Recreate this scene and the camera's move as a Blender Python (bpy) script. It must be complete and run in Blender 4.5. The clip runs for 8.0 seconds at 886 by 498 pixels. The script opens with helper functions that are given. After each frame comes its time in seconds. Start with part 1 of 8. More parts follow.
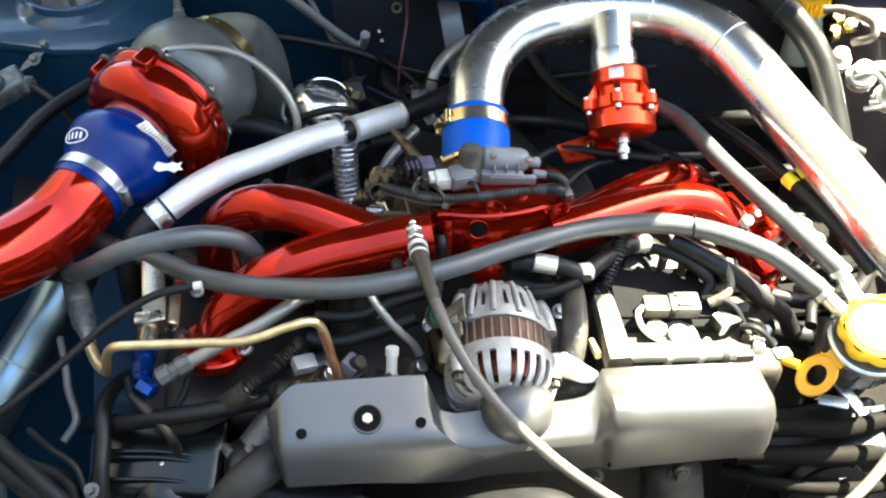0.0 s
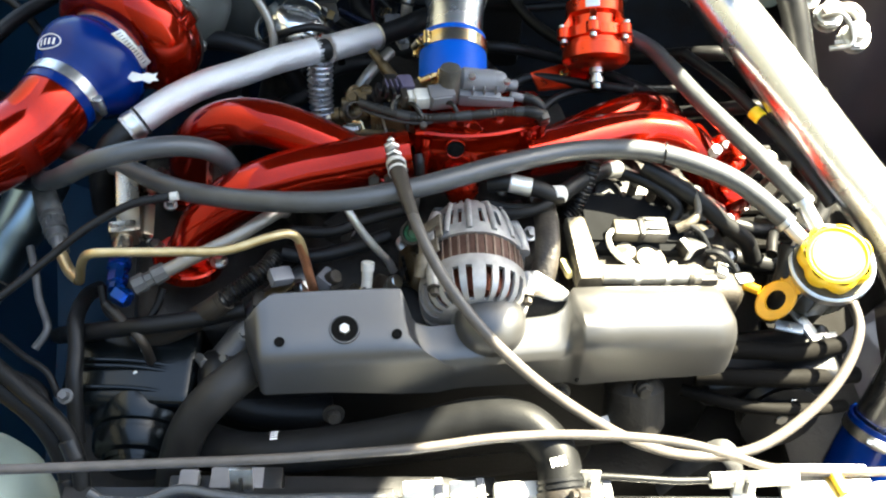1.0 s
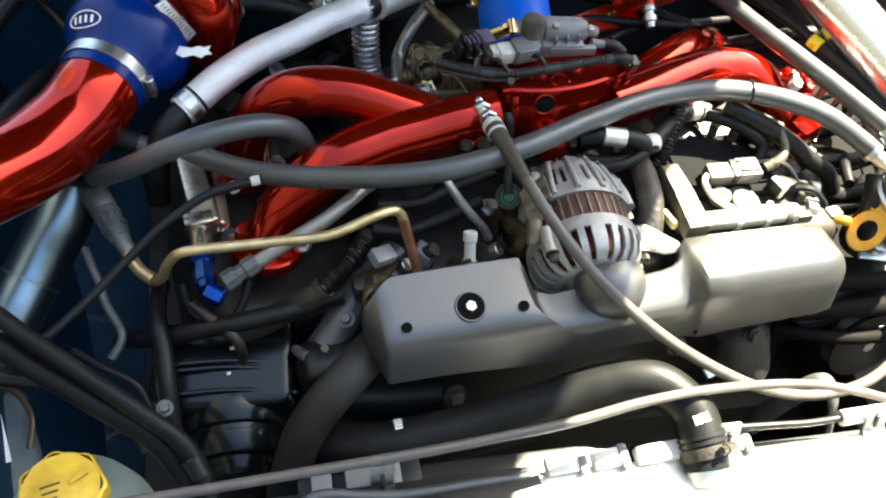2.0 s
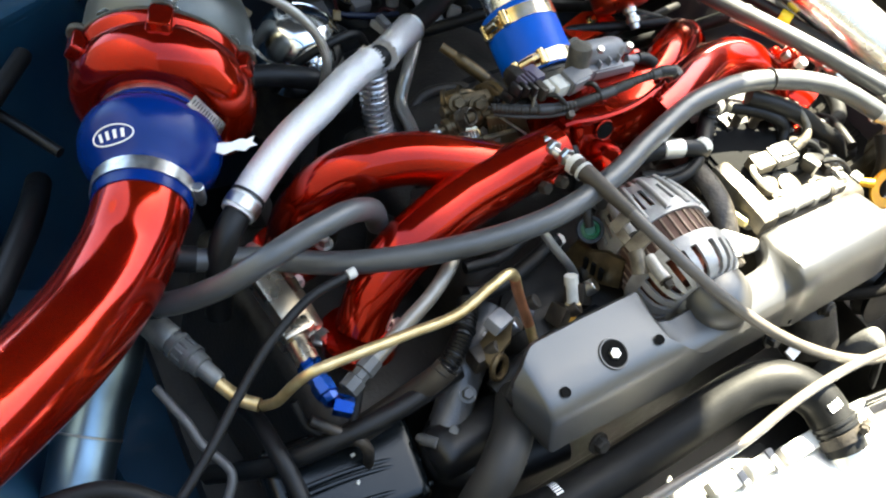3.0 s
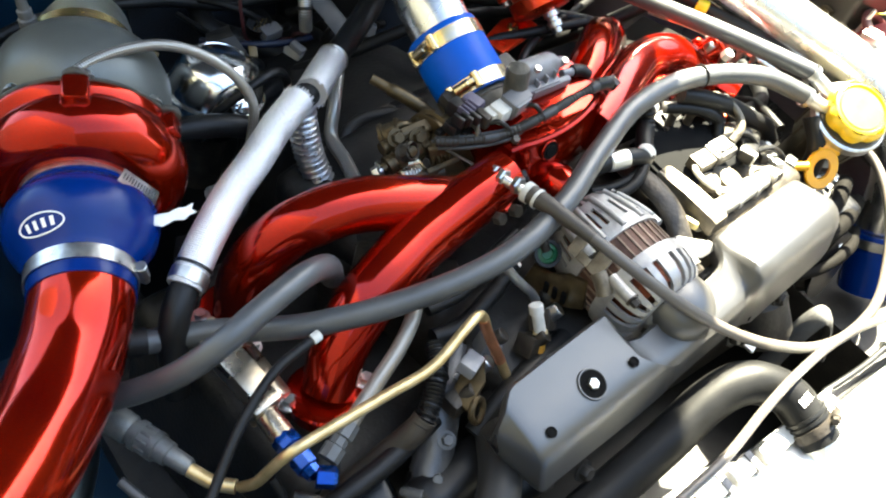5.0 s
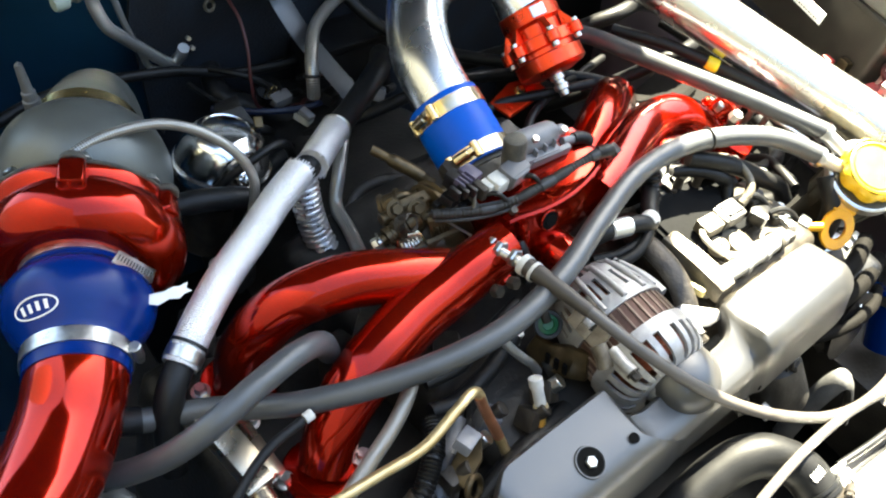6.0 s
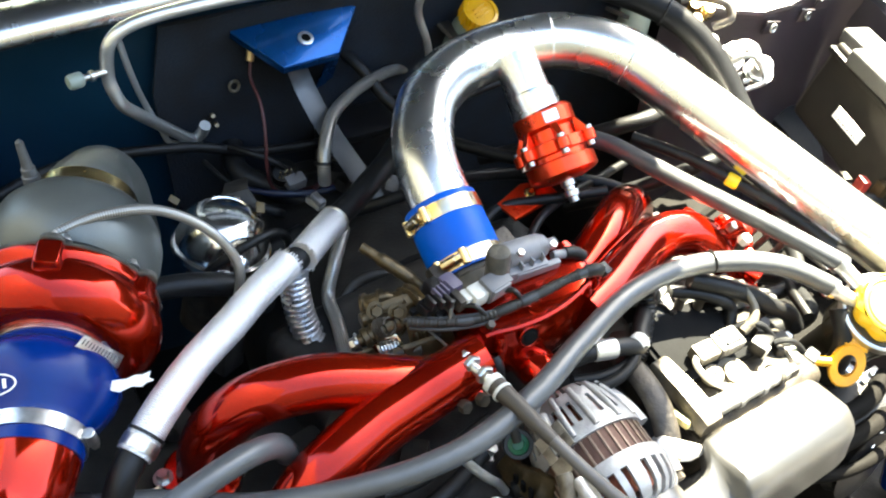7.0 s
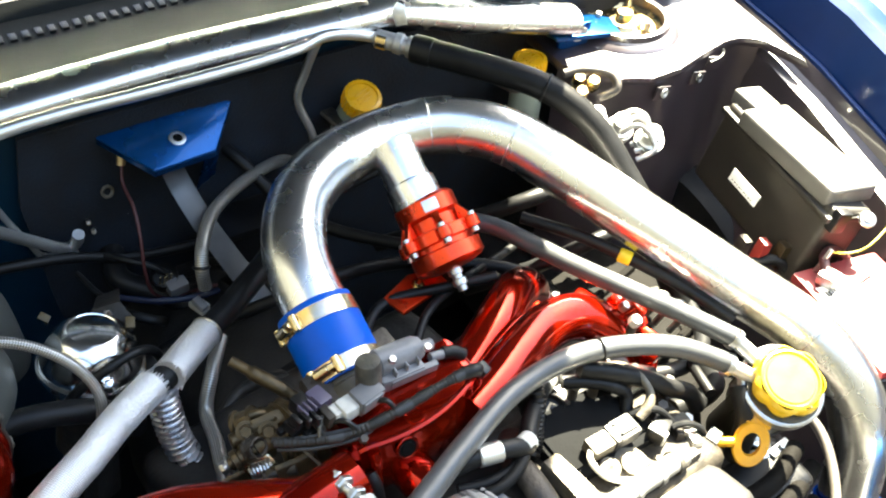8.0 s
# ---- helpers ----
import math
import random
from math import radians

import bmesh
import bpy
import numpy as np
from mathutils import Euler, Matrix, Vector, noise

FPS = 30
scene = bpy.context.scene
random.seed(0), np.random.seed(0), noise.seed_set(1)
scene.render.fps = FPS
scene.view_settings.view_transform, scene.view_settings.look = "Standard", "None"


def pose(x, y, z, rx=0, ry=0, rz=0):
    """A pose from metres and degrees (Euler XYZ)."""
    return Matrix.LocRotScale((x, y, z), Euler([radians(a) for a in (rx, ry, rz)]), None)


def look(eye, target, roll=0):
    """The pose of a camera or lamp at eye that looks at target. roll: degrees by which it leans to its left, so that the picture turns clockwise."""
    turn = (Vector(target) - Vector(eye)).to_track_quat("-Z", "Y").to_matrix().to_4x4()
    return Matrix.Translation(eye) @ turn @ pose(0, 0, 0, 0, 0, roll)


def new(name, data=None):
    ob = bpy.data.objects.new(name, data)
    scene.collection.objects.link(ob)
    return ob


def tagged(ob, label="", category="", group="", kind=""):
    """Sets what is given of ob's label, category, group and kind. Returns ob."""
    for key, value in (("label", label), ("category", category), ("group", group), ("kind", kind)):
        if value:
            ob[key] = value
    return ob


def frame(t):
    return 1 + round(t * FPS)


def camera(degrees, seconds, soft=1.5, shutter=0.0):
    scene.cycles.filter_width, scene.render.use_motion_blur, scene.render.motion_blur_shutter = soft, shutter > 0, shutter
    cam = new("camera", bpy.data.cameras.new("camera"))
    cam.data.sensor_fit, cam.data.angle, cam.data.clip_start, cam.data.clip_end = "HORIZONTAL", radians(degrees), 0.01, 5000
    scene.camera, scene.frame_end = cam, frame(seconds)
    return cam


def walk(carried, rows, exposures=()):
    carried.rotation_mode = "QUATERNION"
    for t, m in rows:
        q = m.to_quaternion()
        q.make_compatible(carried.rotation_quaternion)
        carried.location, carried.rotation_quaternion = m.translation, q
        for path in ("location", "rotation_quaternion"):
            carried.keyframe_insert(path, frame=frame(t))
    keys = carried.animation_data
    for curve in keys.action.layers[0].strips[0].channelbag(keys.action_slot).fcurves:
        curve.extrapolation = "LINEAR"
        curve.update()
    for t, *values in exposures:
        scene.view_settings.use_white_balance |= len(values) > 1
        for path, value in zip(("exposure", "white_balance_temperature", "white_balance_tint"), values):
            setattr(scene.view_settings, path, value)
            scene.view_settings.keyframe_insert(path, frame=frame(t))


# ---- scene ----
cam = camera(49.5, 8.0, soft=2.1)
PATH = [
    (0, (0.0000, 0.0000, 1.5000), (0.0862, 0.7018, 0.7929), 0.00),
    (0.5, (-0.0161, -0.0181, 1.5003), (0.1024, 0.6550, 0.7704), 3.31),
    (1, (-0.0313, -0.0264, 1.4894), (0.1046, 0.6286, 0.7461), 5.06),
    (1.5, (-0.0936, -0.0166, 1.4625), (0.0705, 0.6216, 0.7103), 8.59),
    (2, (-0.2163, 0.0680, 1.4586), (0.0224, 0.6488, 0.6802), 7.84),
    (2.2, (-0.2768, 0.0974, 1.4474), (0.0021, 0.6799, 0.6839), 8.48),
    (3.3, (-0.4552, 0.3011, 1.4384), (0.0146, 0.7256, 0.6644), 12.28),
    (3.5, (-0.4566, 0.3106, 1.4370), (0.0297, 0.7124, 0.6611), 13.23),
    (4, (-0.4459, 0.3311, 1.4420), (0.0661, 0.7090, 0.6706), 13.97),
    (4.2, (-0.4424, 0.3336, 1.4462), (0.0778, 0.7140, 0.6816), 13.82),
    (5.3, (-0.4247, 0.3484, 1.4587), (0.0652, 0.7422, 0.6810), 10.75),
    (5.5, (-0.4134, 0.3423, 1.4675), (0.0815, 0.7642, 0.7078), 8.74),
    (6, (-0.3838, 0.3396, 1.4746), (0.0950, 0.7843, 0.7177), 7.38),
    (6.5, (-0.3472, 0.3329, 1.4872), (0.1165, 0.8141, 0.7433), 7.68),
    (7, (-0.2888, 0.3196, 1.5023), (0.1502, 0.8511, 0.7778), 6.64),
    (7.5, (-0.2308, 0.3226, 1.5094), (0.2411, 0.8735, 0.8211), 6.48),
    (8, (-0.1864, 0.3184, 1.5118), (0.3040, 0.8591, 0.8284), 4.56),
]
walk(cam, [(t, look(eye, target, roll)) for t, eye, target, roll in PATH], exposures=[(0.0, 4.58, 6600, 0), (1.0, 4.24, 6600, 0), (2.0, 3.94, 6600, 0), (3.4, 4.52, 6600, 0), (6.0, 4.44, 6600, 0), (7.2, 4.82, 6600, 0), (8.0, 4.42, 6600, 0)])

# ---- light ----
SUN_FROM = Vector((0.68, 0.33, 1.0)).normalized()
world = bpy.data.worlds.new("sky")
scene.world = world
world.use_nodes = True
wn = world.node_tree
sky = wn.nodes.new("ShaderNodeTexSky")
sky.sky_type = "NISHITA"
sky.sun_disc = False
sky.dust_density = 2.6
sky.sun_elevation = math.asin(SUN_FROM.z)
sky.sun_rotation = math.atan2(SUN_FROM.x, SUN_FROM.y)
wn.links.new(sky.outputs[0], wn.nodes["Background"].inputs[0])
wn.nodes["Background"].inputs[1].default_value = 0.056
sun_data = bpy.data.lights.new("sun", "SUN")
sun_data.energy, sun_data.angle, sun_data.color = 5.0, radians(0.5), (1.0, 0.88, 0.70)
sun = new("sun", sun_data)
sun.matrix_world = look(SUN_FROM * 20, (0, 0, 0))

# ---- materials ----
def mat(name, col, rough=0.5, metal=0.0, coat=0.0, var=0.15, vscale=35.0, bump=0.08, bscale=400.0, rvar=0.12, col2=None, spec=0.5):
    """A surface of one main colour with blotches, fine grain, uneven gloss and slight relief."""
    m = bpy.data.materials.new(name)
    m.use_nodes = True
    nt = m.node_tree
    p = nt.nodes["Principled BSDF"]
    tc = nt.nodes.new("ShaderNodeTexCoord")
    n1 = nt.nodes.new("ShaderNodeTexNoise")
    n1.inputs["Scale"].default_value, n1.inputs["Detail"].default_value = vscale, 6.0
    n2 = nt.nodes.new("ShaderNodeTexNoise")
    n2.inputs["Scale"].default_value, n2.inputs["Detail"].default_value = bscale, 3.0
    for n in (n1, n2):
        nt.links.new(tc.outputs["Object"], n.inputs["Vector"])
    ramp = nt.nodes.new("ShaderNodeMapRange")
    ramp.inputs["From Min"].default_value, ramp.inputs["From Max"].default_value = 0.3, 0.7
    nt.links.new(n1.outputs["Fac"], ramp.inputs["Value"])
    mix = nt.nodes.new("ShaderNodeMix")
    mix.data_type = "RGBA"
    mix.inputs["A"].default_value = (*(c * (1 - var) for c in col), 1)
    mix.inputs["B"].default_value = (*(col2 or [min(1, c * (1 + var)) for c in col]), 1)
    nt.links.new(ramp.outputs["Result"], mix.inputs["Factor"])
    nt.links.new(mix.outputs["Result"], p.inputs["Base Color"])
    rr = nt.nodes.new("ShaderNodeMapRange")
    rr.inputs["To Min"].default_value, rr.inputs["To Max"].default_value = max(0.02, rough - rvar), min(1, rough + rvar)
    nt.links.new(n1.outputs["Fac"], rr.inputs["Value"])
    nt.links.new(rr.outputs["Result"], p.inputs["Roughness"])
    p.inputs["Metallic"].default_value = metal
    p.inputs["Coat Weight"].default_value = coat
    p.inputs["Coat Roughness"].default_value = 0.04
    p.inputs["Specular IOR Level"].default_value = spec
    if bump:
        b = nt.nodes.new("ShaderNodeBump")
        b.inputs["Strength"].default_value, b.inputs["Distance"].default_value = bump, 0.002
        nt.links.new(n2.outputs["Fac"], b.inputs["Height"])
        nt.links.new(b.outputs["Normal"], p.inputs["Normal"])
    return m


def woven(name, col, col2, metal, rough, cells, crinkle=0.0):
    """Braid over a hose, from the lengthwise and round coordinates of its tube."""
    m = mat(name, col, rough, metal, var=0.2, vscale=80)
    nt = m.node_tree
    p = nt.nodes["Principled BSDF"]
    uv = nt.nodes.new("ShaderNodeUVMap")
    mp = nt.nodes.new("ShaderNodeMapping")
    mp.inputs["Rotation"].default_value = (0, 0, radians(45))
    ch = nt.nodes.new("ShaderNodeTexChecker")
    ch.inputs["Scale"].default_value = cells
    ch.inputs["Color1"].default_value, ch.inputs["Color2"].default_value = (*col, 1), (*col2, 1)
    nt.links.new(uv.outputs[0], mp.inputs[0])
    nt.links.new(mp.outputs[0], ch.inputs["Vector"])
    nt.links.new(ch.outputs["Color"], p.inputs["Base Color"])
    b = nt.nodes.new("ShaderNodeBump")
    b.inputs["Strength"].default_value, b.inputs["Distance"].default_value = 0.6, 0.0006
    nt.links.new(ch.outputs["Fac"], b.inputs["Height"])
    if crinkle:
        tc = nt.nodes.new("ShaderNodeTexCoord")
        nz = nt.nodes.new("ShaderNodeTexNoise")
        nz.inputs["Scale"].default_value, nz.inputs["Detail"].default_value = 600.0, 4.0
        nt.links.new(tc.outputs["Object"], nz.inputs["Vector"])
        c = nt.nodes.new("ShaderNodeBump")
        c.inputs["Strength"].default_value, c.inputs["Distance"].default_value = crinkle, 0.0020
        nt.links.new(nz.outputs["Fac"], c.inputs["Height"])
        nt.links.new(c.outputs["Normal"], b.inputs["Normal"])
    nt.links.new(b.outputs["Normal"], p.inputs["Normal"])
    return m


RED = mat("candy_red_paint", (0.32, 0.0035, 0.0015), 0.15, 0.84, 0.36, 0.2, 9, 0.006, 900, 0.04, col2=(0.47, 0.020, 0.002), spec=0.25)
RED_ANOD = mat("red_anodised_aluminium", (0.8, 0.06, 0.015), 0.3, 0.9, 0.3, 0.15, 60, 0.04)
ALU_POL = mat("polished_aluminium", (0.80, 0.80, 0.79), 0.27, 1.0, 0, 0.03, 25, 0.015, 700, 0.03)
ALU_CAST = mat("cast_aluminium", (0.55, 0.54, 0.52), 0.5, 0.85, 0, 0.22, 60, 0.3, 900)
ALU_WHITE = mat("bright_aluminium", (0.75, 0.75, 0.73), 0.38, 0.9, 0, 0.1, 30, 0.1, 500)
STEEL = mat("zinc_steel", (0.6, 0.59, 0.56), 0.32, 1.0, 0, 0.2, 120, 0.1, 800)
STEEL_BLUE = mat("brushed_stainless_steel", (0.24, 0.33, 0.40), 0.34, 1.0, 0, 0.10, 20, 0.03, 500, 0.05)
CHROME = mat("chrome", (0.85, 0.85, 0.85), 0.16, 1.0, 0, 0.05, 40, 0.0, rvar=0.04)
CERAMIC = mat("grey_ceramic_coating", (0.115, 0.12, 0.11), 0.4, 0.45, 0, 0.15, 25, 0.12, 600)
GOLD = mat("gold_band", (0.65, 0.5, 0.25), 0.25, 1.0, 0, 0.15, 60, 0.03)
BRASS = mat("brass_pipe", (0.62, 0.45, 0.2), 0.36, 0.8, 0, 0.22, 70, 0.12, 500, col2=(0.66, 0.52, 0.28))
COPPER = mat("copper_pipe", (0.6, 0.27, 0.14), 0.35, 0.9, 0, 0.2, 60, 0.1)
BLUE_SIL = mat("blue_silicone", (0.0, 0.016, 0.13), 0.25, 0.0, 0.0, 0.12, 30, 0.06, 900, 0.05, spec=0.25)
BLUE_SIL2 = mat("bright_blue_silicone", (0.0, 0.085, 0.50), 0.4, 0.0, 0.0, 0.12, 30, 0.06, 900, spec=0.2)
BLUE_ANOD = mat("blue_anodised_fitting", (0.0, 0.040, 0.24), 0.25, 0.85, 0.3, 0.15, 90, 0.03)
BODY_BLUE = mat("blue_body_paint", (0.0, 0.055, 0.20), 0.28, 0.75, 0.25, 0.12, 14, 0.02, 900)
# darker copy of the body paint, offsetting direct sun on the wings
WING_BLUE = mat("sun_offset_wing_paint", (0.0, 0.016, 0.085), 0.4, 0.2, 0.15, 0.12, 14, 0.02, 900, spec=0.3)
RUBBER = mat("grey_rubber_hose", (0.050, 0.053, 0.056), 0.38, 0.0, 0, 0.16, 45, 0.15, 700, spec=0.7)
RUBBER_DK = mat("black_rubber", (0.0065, 0.0067, 0.0072), 0.46, 0.0, 0, 0.3, 50, 0.15, 600, spec=0.26)
RUBBER_MID = mat("weathered_rubber", (0.0075, 0.0077, 0.0080), 0.45, 0.0, 0, 0.25, 40, 0.12, 600, spec=0.14)
CABLE_DK = mat("dark_conduit_plastic", (0.022, 0.023, 0.025), 0.45, 0, 0, 0.15, 60, 0.08)
CABLE = mat("dark_cable_sheath", (0.075, 0.066, 0.058), 0.42, 0, 0, 0.15, 60, 0.08)
PLASTIC = mat("dark_grey_cover_plastic", (0.024, 0.0235, 0.023), 0.38, 0, 0, 0.10, 30, 0.06, 900, 0.06, spec=1.0)
PLASTIC_BK = mat("black_plastic", (0.006, 0.006, 0.0065), 0.36, 0, 0, 0.3, 60, 0.12, 700, spec=0.36)
PLASTIC_GY = mat("grey_sensor_plastic", (0.12, 0.12, 0.128), 0.5, 0, 0, 0.12, 50, 0.1)
PLASTIC_LG = mat("mid_grey_casting_plastic", (0.16, 0.16, 0.17), 0.45, 0, 0, 0.15, 50, 0.12)
PLASTIC_LT = mat("pale_connector_plastic", (0.5, 0.49, 0.45), 0.5, 0, 0, 0.15, 90, 0.05)
PLASTIC_PU = mat("purple_grey_plastic", (0.07, 0.06, 0.10), 0.45, 0, 0, 0.15, 90, 0.05)
YELLOW = mat("yellow_plastic", (0.75, 0.48, 0.02), 0.38, 0, 0.1, 0.12, 60, 0.06)
YELLOW_CLEAR = mat("amber_cap_plastic", (0.70, 0.36, 0.006), 0.3, 0, 0.3, 0.1, 60, 0.05)
WHITE_PL = mat("milky_reservoir_plastic", (0.24, 0.285, 0.25), 0.42, 0, 0, 0.1, 12, 0.04)
WHITE_TAPE = mat("white_paper_label", (0.8, 0.8, 0.78), 0.6, 0, 0, 0.06, 90, 0.1)
WHITE_INK = mat("white_print", (0.8, 0.8, 0.8), 0.6, 0, 0, 0.03, 90, 0.0)
BLACK_INK = mat("black_print", (0.02, 0.02, 0.02), 0.6, 0, 0, 0.03, 90, 0.0)
# steel whose yellow blotches paint in the clamps' yellow reflection
TINTED_STEEL = mat("yellow_tinted_steel", (0.62, 0.60, 0.55), 0.24, 1.0, 0, 0.15, 38, 0.05, 500, 0.08, col2=(0.72, 0.50, 0.14))
DIRTY = mat("oily_cast_metal", (0.026, 0.023, 0.021), 0.5, 0.4, 0, 0.5, 40, 0.35, 260, col2=(0.065, 0.054, 0.042))
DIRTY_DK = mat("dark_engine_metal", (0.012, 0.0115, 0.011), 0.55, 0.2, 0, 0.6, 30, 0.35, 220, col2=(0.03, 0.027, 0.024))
BROWN = mat("brown_linkage_metal", (0.085, 0.062, 0.032), 0.42, 0.7, 0, 0.35, 90, 0.2, 400)
GLOSS_BK = mat("glossy_black_moulding", (0.004, 0.0055, 0.006), 0.22, 0, 0, 0.3, 40, 0.06, 500, 0.06, spec=0.34)
DULL = mat("dull_sheath_metal", (0.12, 0.12, 0.12), 0.5, 0.5, 0, 0.25, 60, 0.25, 500)
HOLE = mat("dark_hole", (0.003, 0.003, 0.003), 0.9, 0, 0, 0.1, 60, 0, spec=0.1)
LAMINATE = mat("pale_laminate_edge", (0.18, 0.13, 0.10), 0.5, 0.5, 0, 0.25, 90, 0.1)
CAST_DK = mat("dull_grey_casting", (0.05, 0.048, 0.044), 0.5, 0.3, 0, 0.4, 55, 0.4, 500, col2=(0.11, 0.10, 0.08))
ALT_CAST = mat("dull_alternator_casting", (0.33, 0.325, 0.32), 0.48, 0.6, 0, 0.25, 60, 0.3, 800)
AMBER = mat("orange_yellow_plastic", (0.62, 0.30, 0.008), 0.35, 0, 0.2, 0.15, 60, 0.06)
HOSE_GY = mat("weathered_grey_brown_rubber", (0.018, 0.017, 0.016), 0.5, 0, 0, 0.25, 40, 0.12, 600, spec=0.3)
BOOT = mat("brown_black_rubber", (0.036, 0.029, 0.022), 0.5, 0, 0, 0.2, 60, 0.15, 700)
# grey glossy copy of the bay paint, imitating sun washing out the lit side
WING_IN = mat("sun_greyed_wing_paint", (0.040, 0.031, 0.038), 0.34, 0.05, 0.8, 0.2, 14, 0.06, 400, spec=0.9)
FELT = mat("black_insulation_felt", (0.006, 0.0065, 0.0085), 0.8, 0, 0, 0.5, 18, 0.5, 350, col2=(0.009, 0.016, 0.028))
STATOR = mat("laminated_stator_steel", (0.075, 0.038, 0.027), 0.5, 0.5, 0, 0.3, 60, 0.3, 900)
WINDING = mat("copper_winding", (0.17, 0.045, 0.022), 0.35, 0.6, 0, 0.3, 300, 0.4, 900)
# body blue darkened, so that the bay's shade is in the paint
BAY_BLUE = mat("shade_darkened_bay_paint", (0.005, 0.030, 0.060), 0.4, 0.1, 0.4, 0.2, 12, 0.05, 500)
COWL = mat("cowl_grey_plastic", (0.014, 0.016, 0.017), 0.75, 0, 0, 0.12, 30, 0.1, spec=0.12)
ASPHALT = mat("asphalt", (0.030, 0.030, 0.031), 0.9, 0, 0, 0.25, 60, 0.6, 400)
WIRE_RED = mat("maroon_wire", (0.055, 0.012, 0.012), 0.5, 0, 0, 0.1, 90, 0.03)
WIRE_BLUE = mat("dark_blue_wire", (0.004, 0.009, 0.03), 0.45, 0, 0, 0.1, 90, 0.03)
WIRE_GREEN = mat("dark_green_plastic", (0.01, 0.09, 0.045), 0.4, 0, 0, 0.15, 90, 0.05)
FOIL = woven("foil_heat_sleeve", (0.97, 0.97, 0.98), (0.70, 0.70, 0.72), 1.0, 0.48, 760, crinkle=0.9)
BRAID = woven("stainless_braid", (0.46, 0.44, 0.40), (0.15, 0.144, 0.132), 0.7, 0.36, 640)
BRAID_LT = woven("pale_braid", (0.36, 0.33, 0.29), (0.20, 0.185, 0.16), 0.6, 0.36, 800)

glass = bpy.data.materials.new("windscreen_glass")
glass.use_nodes = True
gp = glass.node_tree.nodes["Principled BSDF"]
gp.inputs["Transmission Weight"].default_value, gp.inputs["Roughness"].default_value, gp.inputs["IOR"].default_value = 1.0, 0.02, 1.45
gp.inputs["Base Color"].default_value = (0.8, 0.9, 0.85, 1)


# ---- building helpers ----
ORIGIN = {}


def thing(name, label, category, at, group="", kind=""):
    ob = new(name)
    ob.empty_display_size = 0.02
    ob.location = at
    ORIGIN[ob] = Vector(at)
    return tagged(ob, label, category, group, kind)


def part(name, bm, material, parent, label="", smooth=True):
    """Links a bmesh in world coordinates as one mesh under a thing or a part."""
    lo = Vector([min(v.co[k] for v in bm.verts) for k in range(3)])
    hi = Vector([max(v.co[k] for v in bm.verts) for k in range(3)])
    c = (lo + hi) / 2
    bmesh.ops.translate(bm, verts=bm.verts, vec=-c)
    bmesh.ops.recalc_face_normals(bm, faces=bm.faces)
    me = bpy.data.meshes.new(name)
    bm.to_mesh(me)
    bm.free()
    me.materials.append(material)
    if smooth:
        me.shade_smooth()
        me.set_sharp_from_angle(angle=radians(38))
    ob = new(name, me)
    ob.location = c - (ORIGIN[parent] if parent else Vector())
    ob.parent = parent
    ORIGIN[ob] = c
    if label:
        ob["label"] = label
    return ob


def single(name, bm, material, label, category, group="", kind=""):
    """A thing of one mesh."""
    return tagged(part(name, bm, material, None), label, category, group, kind)


def spline(pts, n=8):
    """Points along a smooth curve through pts."""
    p = [Vector(q) for q in pts]
    p = [2 * p[0] - p[1], *p, 2 * p[-1] - p[-2]]
    out = []
    for i in range(1, len(p) - 2):
        a, b, c, d = p[i - 1:i + 3]
        for k in range(n):
            u = k / n
            out.append(0.5 * (2 * b + (c - a) * u + (2 * a - 5 * b + 4 * c - d) * u * u + (3 * b - a - 3 * c + d) * u ** 3))
    return out + [p[-2]]


def sweep(pts, radius, seg=14, bm=None, cap=True, flat=1.0):
    """A tube along points that lie close together. radius: a number, or a function of 0 to 1."""
    bm = bm or bmesh.new()
    uv = bm.loops.layers.uv.verify()
    pts = [Vector(p) for p in pts]
    n = len(pts)
    dirs = [(pts[min(i + 1, n - 1)] - pts[max(i - 1, 0)]).normalized() for i in range(n)]
    side = dirs[0].orthogonal().normalized()
    if flat != 1.0:
        side = dirs[0].cross(Vector((0, 0, 1))).normalized()
    rings, along, s = [], [], 0.0
    for i, p in enumerate(pts):
        if i:
            s += (p - pts[i - 1]).length
        along.append(s)
    for i, p in enumerate(pts):
        side = (side - dirs[i] * side.dot(dirs[i])).normalized()
        up = dirs[i].cross(side)
        r = radius(along[i] / along[-1]) if callable(radius) else radius
        rings.append([bm.verts.new(p + (side * math.cos(a) + up * math.sin(a) * flat) * r) for a in (2 * math.pi * k / seg for k in range(seg))])
    r0 = radius(0.5) if callable(radius) else radius
    for i in range(n - 1):
        for k in range(seg):
            f = bm.faces.new((rings[i][k], rings[i][(k + 1) % seg], rings[i + 1][(k + 1) % seg], rings[i + 1][k]))
            for lp, (u, v) in zip(f.loops, ((i, k), (i, k + 1), (i + 1, k + 1), (i + 1, k))):
                lp[uv].uv = (along[u], v / seg * 2 * math.pi * r0)
    if cap:
        bm.faces.new(rings[0][::-1])
        bm.faces.new(rings[-1])
    return bm


def tube(pts, radius, seg=14, n=8, bm=None, flat=1.0):
    return sweep(spline(pts, n), radius, seg, bm, True, flat)


def axes(axis, ref=(0, 0, 1)):
    a = Vector(axis).normalized()
    r = Vector(ref)
    if abs(a.dot(r)) > 0.97:
        r = Vector((1, 0, 0))
    x = (r - a * a.dot(r)).normalized()
    return x, a.cross(x), a


